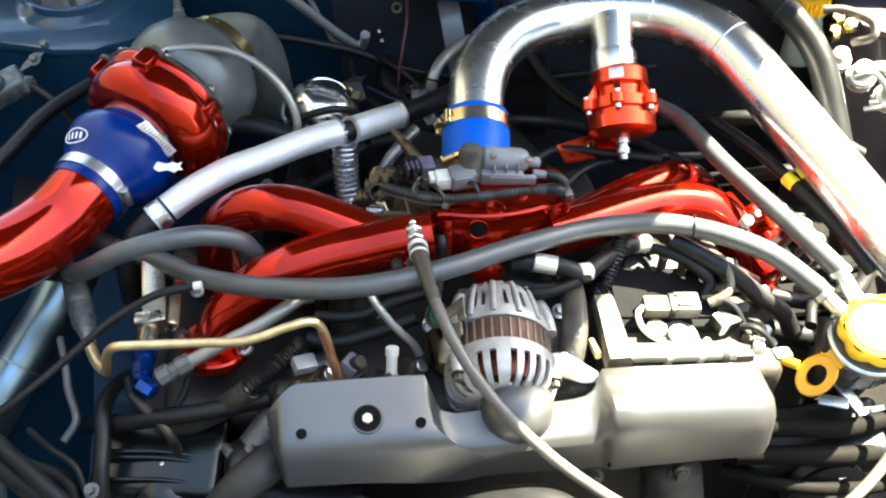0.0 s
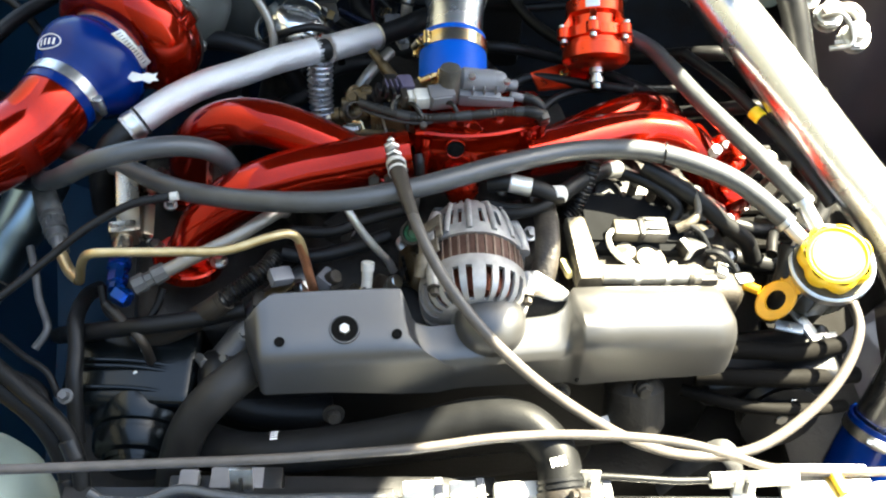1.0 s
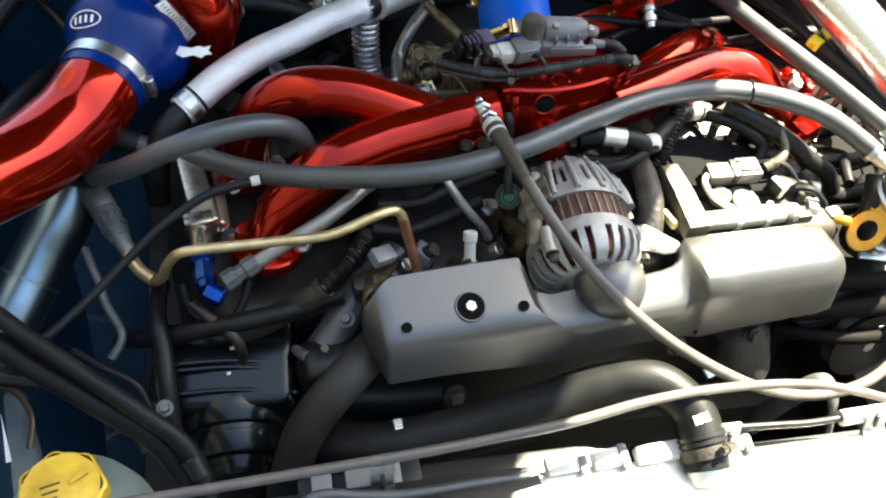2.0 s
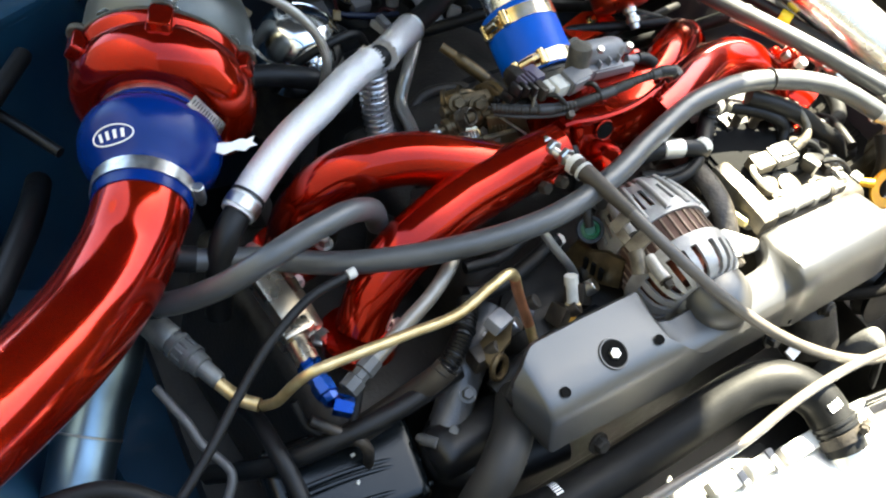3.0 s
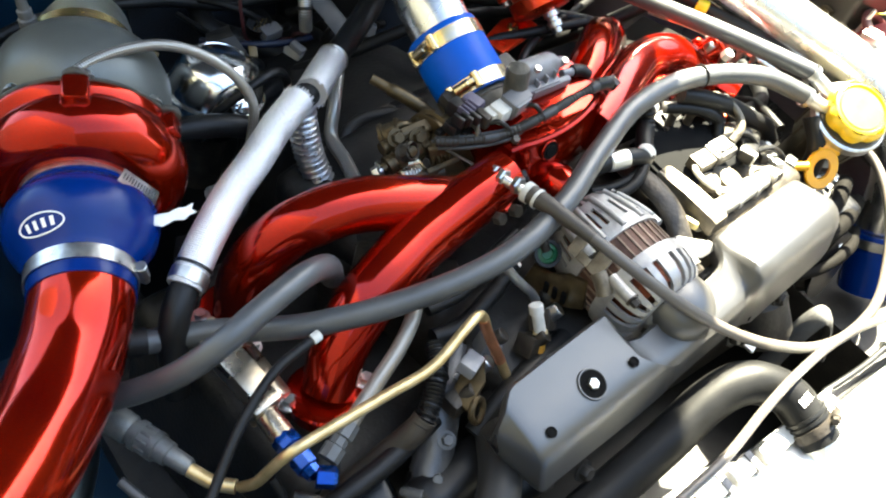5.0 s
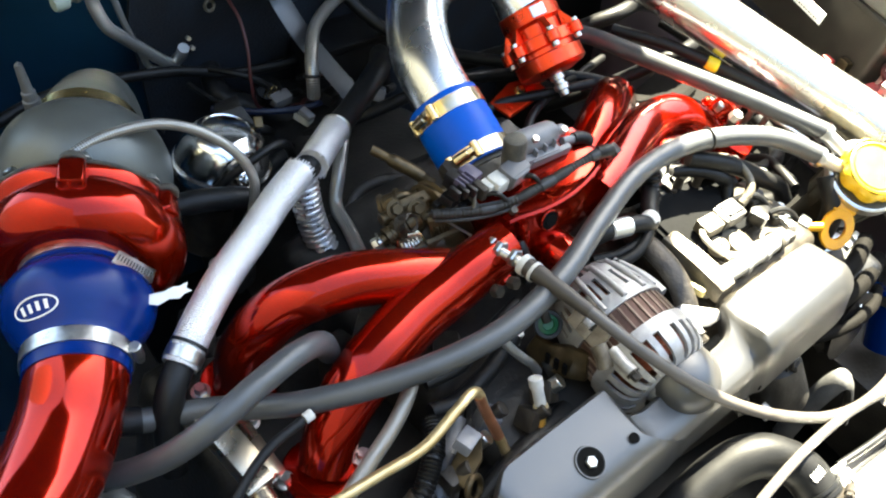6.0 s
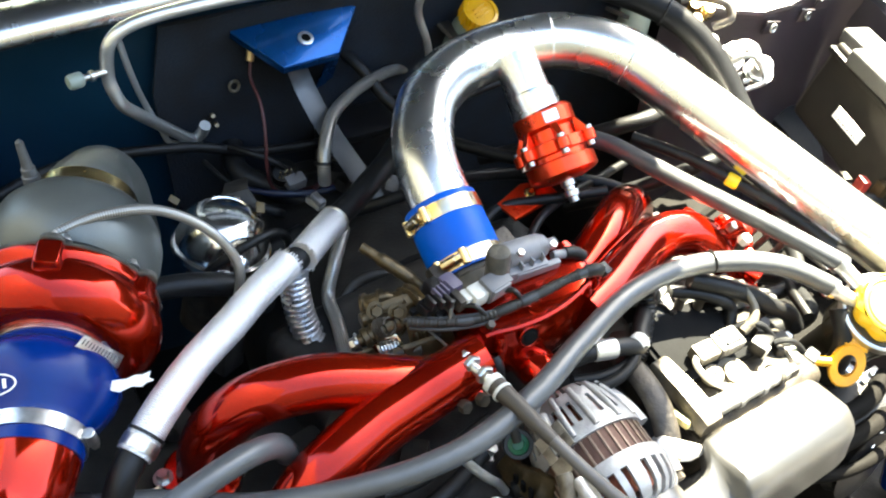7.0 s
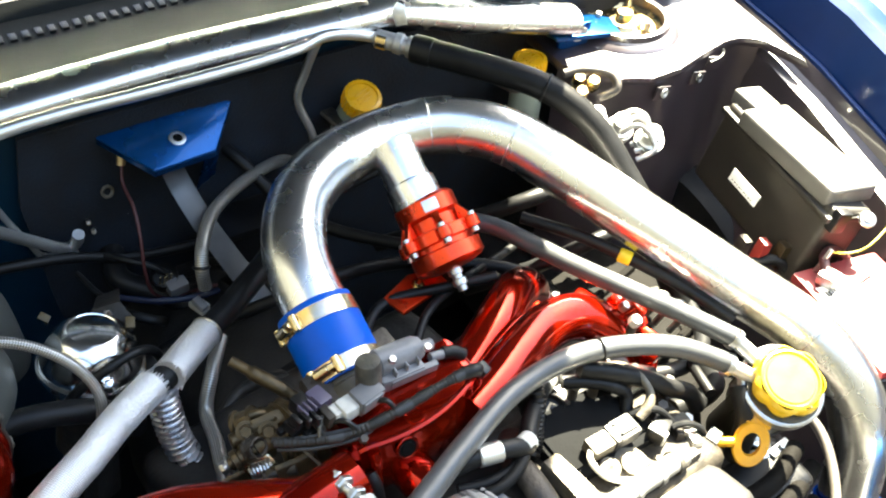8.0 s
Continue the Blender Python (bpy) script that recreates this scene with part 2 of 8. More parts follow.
def lathe(profile, at, axis, seg=32, bm=None, close=True):
    """A turned body: profile of (distance along the axis, radius)."""
    bm = bm or bmesh.new()
    x, y, a = axes(axis)
    at = Vector(at)
    rings = []
    for s, r in profile:
        rings.append([bm.verts.new(at + a * s + (x * math.cos(t) + y * math.sin(t)) * max(r, 1e-5)) for t in (2 * math.pi * k / seg for k in range(seg))])
    for p, q in zip(rings, rings[1:]):
        for k in range(seg):
            bm.faces.new((p[k], p[(k + 1) % seg], q[(k + 1) % seg], q[k]))
    if close:
        bm.faces.new(rings[0][::-1])
        bm.faces.new(rings[-1])
    return bm


def cyl(a, b, r, seg=18, bm=None, bevel=0.0):
    a, b = Vector(a), Vector(b)
    h = (b - a).length
    e = min(bevel or r * 0.12, h * 0.4)
    return lathe([(0, r - e), (e, r), (h - e, r), (h, r - e)], a, b - a, seg, bm)


def hexa(a, axis, r, h, bm=None):
    bm = bm or bmesh.new()
    return lathe([(0, r), (h * 0.8, r), (h, r * 0.85)], a, axis, 6, bm)


def box(at, size, turn=(0, 0, 0), bevel=0.002, bm=None, segs=2):
    """A bevelled block at its centre, turned by degrees."""
    own = bmesh.new()
    bmesh.ops.create_cube(own, size=1)
    bmesh.ops.scale(own, vec=size, verts=own.verts)
    if bevel:
        bmesh.ops.bevel(own, geom=own.edges[:], offset=min(bevel, min(size) * 0.45), segments=segs, affect="EDGES", profile=0.6)
    own.transform(pose(*at, *turn))
    if bm is None:
        return own
    me = bpy.data.meshes.new("tmp")
    own.to_mesh(me)
    own.free()
    bm.from_mesh(me)
    bpy.data.meshes.remove(me)
    return bm


def band(at, axis, r, width, thick=0.001, seg=40, bm=None):
    """A flat ring round an axis."""
    return lathe([(-width / 2, r), (-width / 2, r + thick), (width / 2, r + thick), (width / 2, r), (-width / 2, r)], at, axis, seg, bm, close=False)


def ring(at, axis, major, minor, seg=32, sub=10, bm=None):
    x, y, a = axes(axis)
    pts = [Vector(at) + (x * math.cos(t) + y * math.sin(t)) * major for t in (2 * math.pi * k / seg for k in range(seg + 1))]
    return sweep(pts, minor, sub, bm, cap=False)


def hose_clamp(at, axis, r, width, screw, parent, name="hose_clamp", label="stainless worm-drive hose clamp", material=None):
    """A band with a worm screw that stands off it towards screw."""
    x, y, a = axes(axis)
    s = Vector(screw)
    s = (s - a * s.dot(a)).normalized()
    t = a.cross(s)
    m = material or STEEL
    b = part(name, band(at, axis, r, width, 0.0012), m, parent, label)
    base = Vector(at) + s * (r + 0.004)
    part("worm_housing", cyl(base - t * 0.009, base + t * 0.007, 0.0052, 12), m, b)
    part("clamp_screw", hexa(base + t * 0.007, t, 0.0042, 0.006), m, b)
    return b


def bolt(at, axis, r, h, parent, material=None, name="bolt"):
    a = Vector(axis).normalized()
    bm = lathe([(0, r * 1.5), (h * 0.22, r * 1.5), (h * 0.22, r)], at, axis, 16)
    hexa(Vector(at) + a * h * 0.2, axis, r, h * 0.8, bm)
    return part(name, bm, material or STEEL, parent)


def plate(outline, normal_shift, bevel=0.0015):
    """A slab from a planar outline and the vector of its thickness."""
    bm = bmesh.new()
    d = Vector(normal_shift)
    lo = [bm.verts.new(Vector(p)) for p in outline]
    hi = [bm.verts.new(Vector(p) + d) for p in outline]
    bm.faces.new(lo[::-1])
    bm.faces.new(hi)
    k = len(lo)
    for i in range(k):
        bm.faces.new((lo[i], lo[(i + 1) % k], hi[(i + 1) % k], hi[i]))
    bmesh.ops.recalc_face_normals(bm, faces=bm.faces)
    if bevel:
        bmesh.ops.bevel(bm, geom=bm.edges[:], offset=bevel, segments=2, affect="EDGES", profile=0.6)
    return bm


def loft(sections, ends=False):
    """Joins rows of points of equal count into a skin, closed at both ends if asked."""
    bm = bmesh.new()
    rows = [[bm.verts.new(Vector(p)) for p in s] for s in sections]
    for a, b in zip(rows, rows[1:]):
        for k in range(len(a) - 1):
            bm.faces.new((a[k], a[k + 1], b[k + 1], b[k]))
    if ends:
        for row in (rows[0], rows[-1]):
            bm.faces.new(row)
        bmesh.ops.remove_doubles(bm, verts=bm.verts, dist=0.00001)
        bmesh.ops.recalc_face_normals(bm, faces=bm.faces)
    return bm


def hose(name, pts, r, material, label, category="hose", seg=14, n=8, group=""):
    return single(name, tube(pts, r, seg, n), material, label, category, group)

# ---- the car's shell ----
ground = single("ground", box((0, 0, -0.05), (400, 400, 0.1), bevel=0), ASPHALT, "dark grey asphalt under the car", "ground", kind="structure")

# plain dark walls added out of view to hold back sky light from the bay
ADDED_WALL = mat("added_dark_wall", (0.028, 0.029, 0.023), 0.85, 0, 0, 0.35, 2.5, 0.4, 30)
single("sky_block_wall_front", box((-0.5, -3.4, 2.0), (9.0, 0.25, 4.0), bevel=0.02), ADDED_WALL, "plain dark wall added out of view to block sky light", "wall", kind="structure")
single("sky_block_wall_side", box((-3.4, 1.0, 3.4), (0.25, 8.55, 6.8), bevel=0.02), ADDED_WALL, "plain dark wall added out of view to block sky light", "wall", kind="structure")
single("added_wall_far_side", box((5.2, 1.0, 1.45), (0.25, 8.55, 2.9), bevel=0.02), ADDED_WALL, "low dark wall added out of view", "wall", kind="structure")

LAT, REAR = Vector((0.9936, -0.113, 0)), Vector((0.113, 0.9936, 0))
MID = Vector((0.14, 0.345, 0))


def car(u, v, z):
    """A place from the engine's middle line (u to the car's left side), the radiator (v to the rear) and the ground."""
    return MID + LAT * u + REAR * v + Vector((0, 0, z))


CAR_TURN = -6.5
shell = thing("car_body", "blue car with its bonnet raised, engine bay open", "car", car(0, 0.4, 0))


def skin(rows, thick=0.0012):
    bm = loft(rows)
    bmesh.ops.recalc_face_normals(bm, faces=bm.faces)
    bmesh.ops.solidify(bm, geom=bm.faces[:], thickness=thick)
    return bm


def wing_edge(v):
    """Half width and height of the wing's inner edge."""
    k = ((-0.3, 0.61, 0.68), (0.0, 0.66, 0.72), (0.25, 0.70, 0.765), (0.45, 0.735, 0.795), (0.62, 0.775, 0.815), (0.78, 0.80, 0.82), (0.95, 0.82, 0.83), (1.3, 0.83, 0.86))
    return float(np.interp(v, [a for a, _, _ in k], [b for _, b, _ in k])), float(np.interp(v, [a for a, _, _ in k], [c for _, _, c in k]))


def ledge(v):
    return float(np.interp(v, [-0.12, 0.30, 0.412, 0.565, 0.62, 0.68, 0.95], [0.60, 0.655, 0.677, 0.718, 0.735, 0.738, 0.75]))


# inner wings: a sheet from the wing's edge over a ledge down to the chassis leg
for sgn in (-1, 1):
    rows = []
    for k in range(13):
        v = -0.12 + 0.086 * k
        (ue, z), q = wing_edge(v), ledge(v)
        rows.append([car(sgn * (ue + 0.002), v, z - 0.002), car(sgn * (ue - 0.006), v, z - 0.020), car(sgn * (q + 0.012), v, z - 0.018), car(sgn * (q + 0.003), v, z - 0.021), car(sgn * q, v, z - 0.032),
                     car(sgn * (q - 0.015), v, 0.70), car(sgn * (q - 0.05), v, 0.58), car(sgn * (q - 0.12), v, 0.46), car(sgn * 0.40, v, 0.42)])
    part("inner_wing", skin(rows), WING_IN if sgn > 0 else BAY_BLUE, shell, "dull painted inner wing panel with a ledge")
# outer wings
for sgn in (-1, 1):
    rows = []
    for k in range(17):
        v = -0.3 + 0.1 * k
        ue, z = wing_edge(v)
        rows.append([car(sgn * ue, v, z - 0.03), car(sgn * (ue + 0.001), v, z + 0.003), car(sgn * (ue + 0.004), v, z + 0.005), car(sgn * (ue + 0.008), v, z + 0.003), car(sgn * (ue + 0.010), v, z + 0.006), car(sgn * (ue + 0.020), v, z + 0.050), car(sgn * (ue + 0.028), v, z + 0.072), car(sgn * (ue + 0.042), v, z + 0.080), car(sgn * (ue + 0.085), v, z + 0.074), car(sgn * (ue + 0.125), v, z + 0.045), car(sgn * (ue + 0.15), v, z - 0.02), car(sgn * (ue + 0.16), v, z - 0.12), car(sgn * (ue + 0.15), v, z - 0.4)])
    part("wing", skin(rows), WING_BLUE, shell, "glossy blue front wing with a folded lip")
# bulkhead and scuttle
fire = [[car(u, 0.90 - 0.02 * math.cos(u * 5), 0.245), car(u, 0.885 - 0.02 * math.cos(u * 5), 0.62), car(u, 0.865, 0.80), car(u, 0.85, 0.905)] for u in [-0.74 + 0.148 * k for k in range(11)]]
part("bulkhead", skin(fire), BAY_BLUE, shell, "blue bulkhead with shade put into its paint")
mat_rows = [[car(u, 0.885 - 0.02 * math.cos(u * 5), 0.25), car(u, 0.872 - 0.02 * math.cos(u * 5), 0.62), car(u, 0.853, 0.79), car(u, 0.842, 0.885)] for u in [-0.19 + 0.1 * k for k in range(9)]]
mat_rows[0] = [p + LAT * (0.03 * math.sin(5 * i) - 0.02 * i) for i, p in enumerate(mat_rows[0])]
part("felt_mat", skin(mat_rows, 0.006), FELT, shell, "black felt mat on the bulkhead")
scut = [[car(u, 0.845, 0.895), car(u, 0.85, 0.915), car(u, 0.90, 0.922), car(u, 0.93, 0.905), car(u, 1.02, 0.915), car(u, 1.03, 0.935)] for u in [-0.8 + 0.16 * k for k in range(11)]]
scuttle = part("scuttle_panel", skin(scut, 0.003), COWL, shell, "dark grey plastic scuttle below the windscreen")
for k in range(58):
    u = -0.42 + 0.0145 * k
    part("grille_slot", box(car(u, 0.985, 0.9155), (0.008, 0.013, 0.003), (8, 0, CAR_TURN), 0.0008), PLASTIC_BK, scuttle)
screen_rows = [[car(u, 1.035, 0.938), car(u, 1.30, 1.08), car(u, 1.6, 1.27)] for u in [-0.72 + 0.144 * k for k in range(11)]]
screen = part("windscreen", skin(screen_rows, 0.004), glass, shell, "windscreen above the scuttle")
screen.visible_shadow = False
dash_rows = [[car(u, 1.08, 0.925), car(u, 1.35, 0.99), car(u, 1.6, 0.99), car(u, 1.65, 0.7)] for u in (-0.72, -0.3, 0.3, 0.72)]
part("dashboard", skin(dash_rows, 0.01), mat("beige_dashboard", (0.42, 0.38, 0.30), 0.6, var=0.08), shell, "pale beige dashboard top behind the glass")
# chassis legs, floor of the bay and cross members
for sgn in (-1, 1):
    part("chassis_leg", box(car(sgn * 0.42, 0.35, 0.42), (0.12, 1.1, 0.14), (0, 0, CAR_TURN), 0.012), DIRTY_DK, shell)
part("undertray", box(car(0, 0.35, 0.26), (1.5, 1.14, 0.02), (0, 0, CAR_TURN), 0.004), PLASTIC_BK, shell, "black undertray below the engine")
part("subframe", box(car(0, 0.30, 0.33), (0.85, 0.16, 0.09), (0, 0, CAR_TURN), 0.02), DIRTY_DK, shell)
# front panel and bumper
part("bumper", box(car(0, -0.17, 0.55), (1.66, 0.16, 0.28), (0, 0, CAR_TURN), 0.05, segs=5), BODY_BLUE, shell, "blue front bumper")
part("front_panel", box(car(0, -0.105, 0.648), (1.36, 0.055, 0.022), (0, 0, CAR_TURN), 0.006), BODY_BLUE, shell, "blue painted front cross panel")
# raised bonnet: outer skin, frame underneath
HOOD = [(1.03, 0.98), (0.90, 1.195), (0.76, 1.42), (0.62, 1.645), (0.50, 1.83), (0.445, 1.905), (0.42, 1.92)]
hood_line = spline([(v, z, 0) for v, z in HOOD], 4)


def hood_row(u, inset=0.0):
    """One line of the bonnet from its hinge to its rounded nose."""
    k = 1 - (u / 0.6) ** 2
    return [car(u, p.x + 0.022 * k - inset * 0.85 - 0.05 * k * max(0.0, i / 12 - 1), p.y + 0.018 * k - inset * 0.5 + 0.06 * k * max(0.0, i / 12 - 1)) for i, p in enumerate(hood_line)]


part("bonnet", skin([hood_row(-0.60 + 0.12 * k) for k in range(11)], 0.010), BODY_BLUE, shell, "raised blue bonnet")
part("bonnet_frame", skin([hood_row(u, 0.022)[1:24] for u in (-0.57, -0.28, 0.0, 0.28, 0.57)], 0.006), mat("bonnet_insulation_felt", (0.034, 0.038, 0.044), 0.85, 0, 0, 0.3, 12, 0.4, 200, spec=0.1), shell, "dark grey insulation felt under the bonnet")

for sgn in (-1, 1):
    c0 = car(sgn * 0.74, 0.70, 0.305)
    wh = part("wheel", lathe([(-0.09, 0.17), (-0.09, 0.19), (0.09, 0.19), (0.09, 0.17)], c0, LAT, 40), ALU_CAST, shell, "alloy road wheel")
    part("tyre", lathe([(-0.10, 0.19), (-0.105, 0.25), (-0.09, 0.295), (-0.06, 0.305), (0.06, 0.305), (0.09, 0.295), (0.105, 0.25), (0.10, 0.19), (-0.10, 0.19)], c0, LAT, 56, close=False), RUBBER_DK, wh, "black tyre on the ground")

# suspension towers: a flat shelf beside the wing with a rounded front edge, and the strut's mount in it
SHELF = [(0.44, 0.76), (0.455, 0.725), (0.491, 0.695), (0.53, 0.675), (0.58, 0.675), (0.638, 0.689), (0.69, 0.699), (0.715, 0.696), (0.738, 0.676), (0.752, 0.60), (0.79, 0.80), (0.81, 0.93), (0.45, 0.93)]
for sgn in (-1, 1):
    tw = part("strut_tower", plate([car(sgn * u, v, 0.825) for u, v in SHELF], (0, 0, -0.016), 0.007), WING_IN if sgn > 0 else BAY_BLUE, shell, "painted suspension tower with a flat top")
    edge = spline([(u, v, 0) for u, v in SHELF[:9]], 5)
    part("tower_wall", skin([[car(sgn * p.x, p.y + 0.004, 0.812), car(sgn * p.x, p.y + 0.006, 0.76), car(sgn * (p.x - 0.01), p.y - 0.005, 0.66), car(sgn * (p.x - 0.02), p.y - 0.03, 0.44)] for p in edge]), WING_IN if sgn > 0 else BAY_BLUE, tw)
    c0 = car(sgn * 0.582, 0.800, 0.0)
    part("mount_ring", lathe([(0.824, 0.082), (0.829, 0.078), (0.834, 0.066), (0.842, 0.064), (0.843, 0.060), (0.842, 0.056), (0.79, 0.054)], c0, (0, 0, 1), 44, close=False), WING_IN if sgn > 0 else BAY_BLUE, tw, "raised ring round the strut mount")
    mt = part("top_mount", lathe([(0.815, 0.0), (0.815, 0.0545), (0.831, 0.053), (0.826, 0.046), (0.827, 0.028), (0.834, 0.022), (0.836, 0.012), (0.846, 0.011), (0.846, 0)], c0, (0, 0, 1), 32, close=False), GOLD if sgn > 0 else DULL, tw, "yellow plated strut top mount" if sgn > 0 else "plated strut top mount")
    for k in range(3):
        a = 2.1 * k + 0.6
        part("stud_nut", hexa(c0 + Vector((0.040 * math.cos(a), 0.040 * math.sin(a), 0.826)), (0, 0, 1), 0.008, 0.010), GOLD if sgn > 0 else DULL, mt)
        part("stud", cyl(c0 + Vector((0.040 * math.cos(a), 0.040 * math.sin(a), 0.828)), c0 + Vector((0.040 * math.cos(a), 0.040 * math.sin(a), 0.848)), 0.0045, 10), STEEL, mt)

# blue bulkhead bracket of folded sheet
brk = thing("bulkhead_bracket", "bright blue folded sheet bracket on the bulkhead", "bracket", (0.16, 1.16, 0.84))
part("top_plate", plate([(0.082, 1.19, 0.864), (0.118, 1.132, 0.839), (0.200, 1.147, 0.822), (0.245, 1.182, 0.860)], (0, -0.001, -0.003), 0.001), BODY_BLUE, brk)
part("lip", plate([(0.082, 1.19, 0.862), (0.118, 1.131, 0.837), (0.118, 1.133, 0.829), (0.082, 1.192, 0.853)], (0.002, 0.001, 0), 0), BODY_BLUE, brk)
part("front_lip", plate([(0.118, 1.131, 0.837), (0.200, 1.146, 0.820), (0.200, 1.148, 0.812), (0.118, 1.133, 0.829)], (0, 0.002, 0), 0), BODY_BLUE, brk)
part("side_lip", plate([(0.200, 1.146, 0.820), (0.245, 1.181, 0.858), (0.245, 1.184, 0.849), (0.200, 1.149, 0.811)], (0, 0.002, 0), 0), BODY_BLUE, brk)
part("leg", plate([(0.19, 1.150, 0.82), (0.215, 1.158, 0.83), (0.215, 1.21, 0.70), (0.19, 1.21, 0.70)], (0, 0.003, 0), 0.0008), BODY_BLUE, brk)
part("washer", lathe([(0, 0.0055), (0, 0.0095), (0.0015, 0.0095), (0.0025, 0.0075), (0.0022, 0.0055)], (0.160, 1.156, 0.8495), (0.05, -0.35, 0.93), 24, close=False), ALU_WHITE, brk, "bright washer")
part("bolt_hole", lathe([(0.0012, 0.0058), (0.0012, 0)], (0.160, 1.156, 0.8495), (0.05, -0.35, 0.93), 20, close=False), HOLE, brk, "dark threaded hole")
for dx, dy in ((-0.028, 0.012), (0.045, 0.01)):
    part("stud", lathe([(0, 0.005), (0.003, 0.004), (0.003, 0)], (0.16 + dx, 1.158 + dy, 0.848 - abs(dx) * 0.1), (0.05, -0.35, 0.93), 12, close=False), BODY_BLUE, brk)
stay = thing("grey_stay", "flat grey metal stay below the bracket", "stay", (0.15, 1.1, 0.76))
part("strap", tube([(0.148, 1.160, 0.815), (0.153, 1.145, 0.785), (0.156, 1.10, 0.757), (0.160, 1.04, 0.735), (0.17, 0.99, 0.70)], 0.016, 4, 6, flat=0.18), mat("grey_zinc_strap", (0.075, 0.082, 0.092), 0.42, 0.5), stay, "bent grey steel strap")

# strut brace across the towers
brace = thing("strut_brace", "polished aluminium strut brace between the towers", "strut brace", (0.14, 1.16, 0.93))
bar_pts = [(-0.60, 1.13, 0.885), (-0.42, 1.20, 0.925), (-0.20, 1.20, 0.936), (0.0, 1.19, 0.936), (0.2, 1.178, 0.934), (0.40, 1.155, 0.928), (0.455, 1.148, 0.922), (0.56, 1.118, 0.895), (0.70, 1.075, 0.868)]
part("brace_bar", tube(bar_pts, 0.029, 24, 6, flat=0.6), ALU_POL, brace, "polished oval aluminium bar")
for p, q in (((0.712, 1.098, 0.858), 1), ((-0.59, 1.13, 0.88), -1)):
    p = Vector(p)
    f = part("mount_foot", plate([p + Vector((-0.045 * q, -0.03, -0.004)), p + Vector((0.055 * q, -0.055, -0.016)), p + Vector((0.075 * q, -0.015, -0.018)), p + Vector((0.0, 0.035, -0.004)), p + Vector((-0.05 * q, 0.025, 0))], (0, 0, -0.007)), BODY_BLUE, brace, "blue anodised mounting foot")
    part("foot_web", plate([p + Vector((-0.03 * q, -0.022, 0)), p + Vector((0.02 * q, -0.03, 0)), p + Vector((0.02 * q, -0.03, -0.05)), p + Vector((-0.03 * q, -0.022, -0.03))], (0, 0.005, 0)), BODY_BLUE, brace)
    bolt(p + Vector((0, -0.024, -0.012)), (-0.1, -1, 0.3), 0.009, 0.014, f)
part("warning_sticker", plate([(-0.235, 1.178, 0.944), (-0.165, 1.176, 0.945), (-0.165, 1.192, 0.9525), (-0.235, 1.194, 0.9515)], (0, -0.0004, 0.0006), 0), WHITE_TAPE, brace, "small white sticker with a red mark")

# ---- turbocharger and its pipes ----
TAX = Vector((0.50, 0.855, 0.06)).normalized()
TO = Vector((-0.276, 0.814, 0.822))


def on_turbo(s, side=0.0, up=0.0):
    x, y, a = axes(TAX)
    return TO + a * s + y * side + x * up


turbo = thing("turbocharger", "turbocharger with red compressor housing and grey coated turbine side", "turbocharger", on_turbo(0.15))
# compressor scroll: a ring whose section grows round the axis
tx, ty, ta = axes(TAX)
scroll = []
for k in range(49):
    f = k / 48
    a = 2 * math.pi * f + 2.2
    scroll.append((on_turbo(0.108) + (tx * math.cos(a) + ty * math.sin(a)) * (0.047 + 0.008 * f), 0.023 + 0.011 * f))
sc_pts = [p for p, _ in scroll]
bm = sweep(sc_pts, lambda f: 0.023 + 0.011 * f, 20)
lathe([(0.070, 0.042), (0.078, 0.0425), (0.084, 0.044), (0.088, 0.050), (0.095, 0.058), (0.106, 0.066), (0.120, 0.075), (0.127, 0.0795), (0.1315, 0.0815), (0.134, 0.0815)], TO, TAX, 64, bm)
comp = part("compressor_housing", bm, RED, turbo, "candy red painted compressor housing")


def turbo_lug(ang, s0, s1, r0, r1, w0, w1):
    """A cast lug that rises out of the scroll, wide at its foot and blunt at its top."""
    o = tx * math.cos(ang) + ty * math.sin(ang)
    w = ta.cross(o)
    rows = []
    for f in (0.0, 0.25, 0.5, 0.75, 0.92, 1.0):
        r, h = r0 + (r1 - r0) * f, (w0 + (w1 - w0) * (1 - (1 - f) ** 2)) * (0.86 if f == 1.0 else 1.0)
        a0, a1 = s0 + 0.012 * f ** 0.5, s1 + (0.0 if f < 1 else -0.001)
        ring_ = [(-1.0, 0.12), (-0.88, 0.0), (0.88, 0.0), (1.0, 0.12), (1.0, 0.88), (0.88, 1.0), (-0.88, 1.0), (-1.0, 0.88), (-1.0, 0.12)]
        rows.append([TO + o * r + w * (h * p) + TAX * (a0 + (a1 - a0) * q) for p, q in ring_])
    bm = loft(rows)
    bmesh.ops.remove_doubles(bm, verts=bm.verts, dist=0.00002)
    bmesh.ops.holes_fill(bm, edges=[e for e in bm.edges if e.is_boundary], sides=0)
    bmesh.ops.bevel(bm, geom=[e for e in bm.edges if e.calc_face_angle(0) > 0.5], offset=0.0016, segments=2, affect="EDGES", profile=0.6)
    return bm


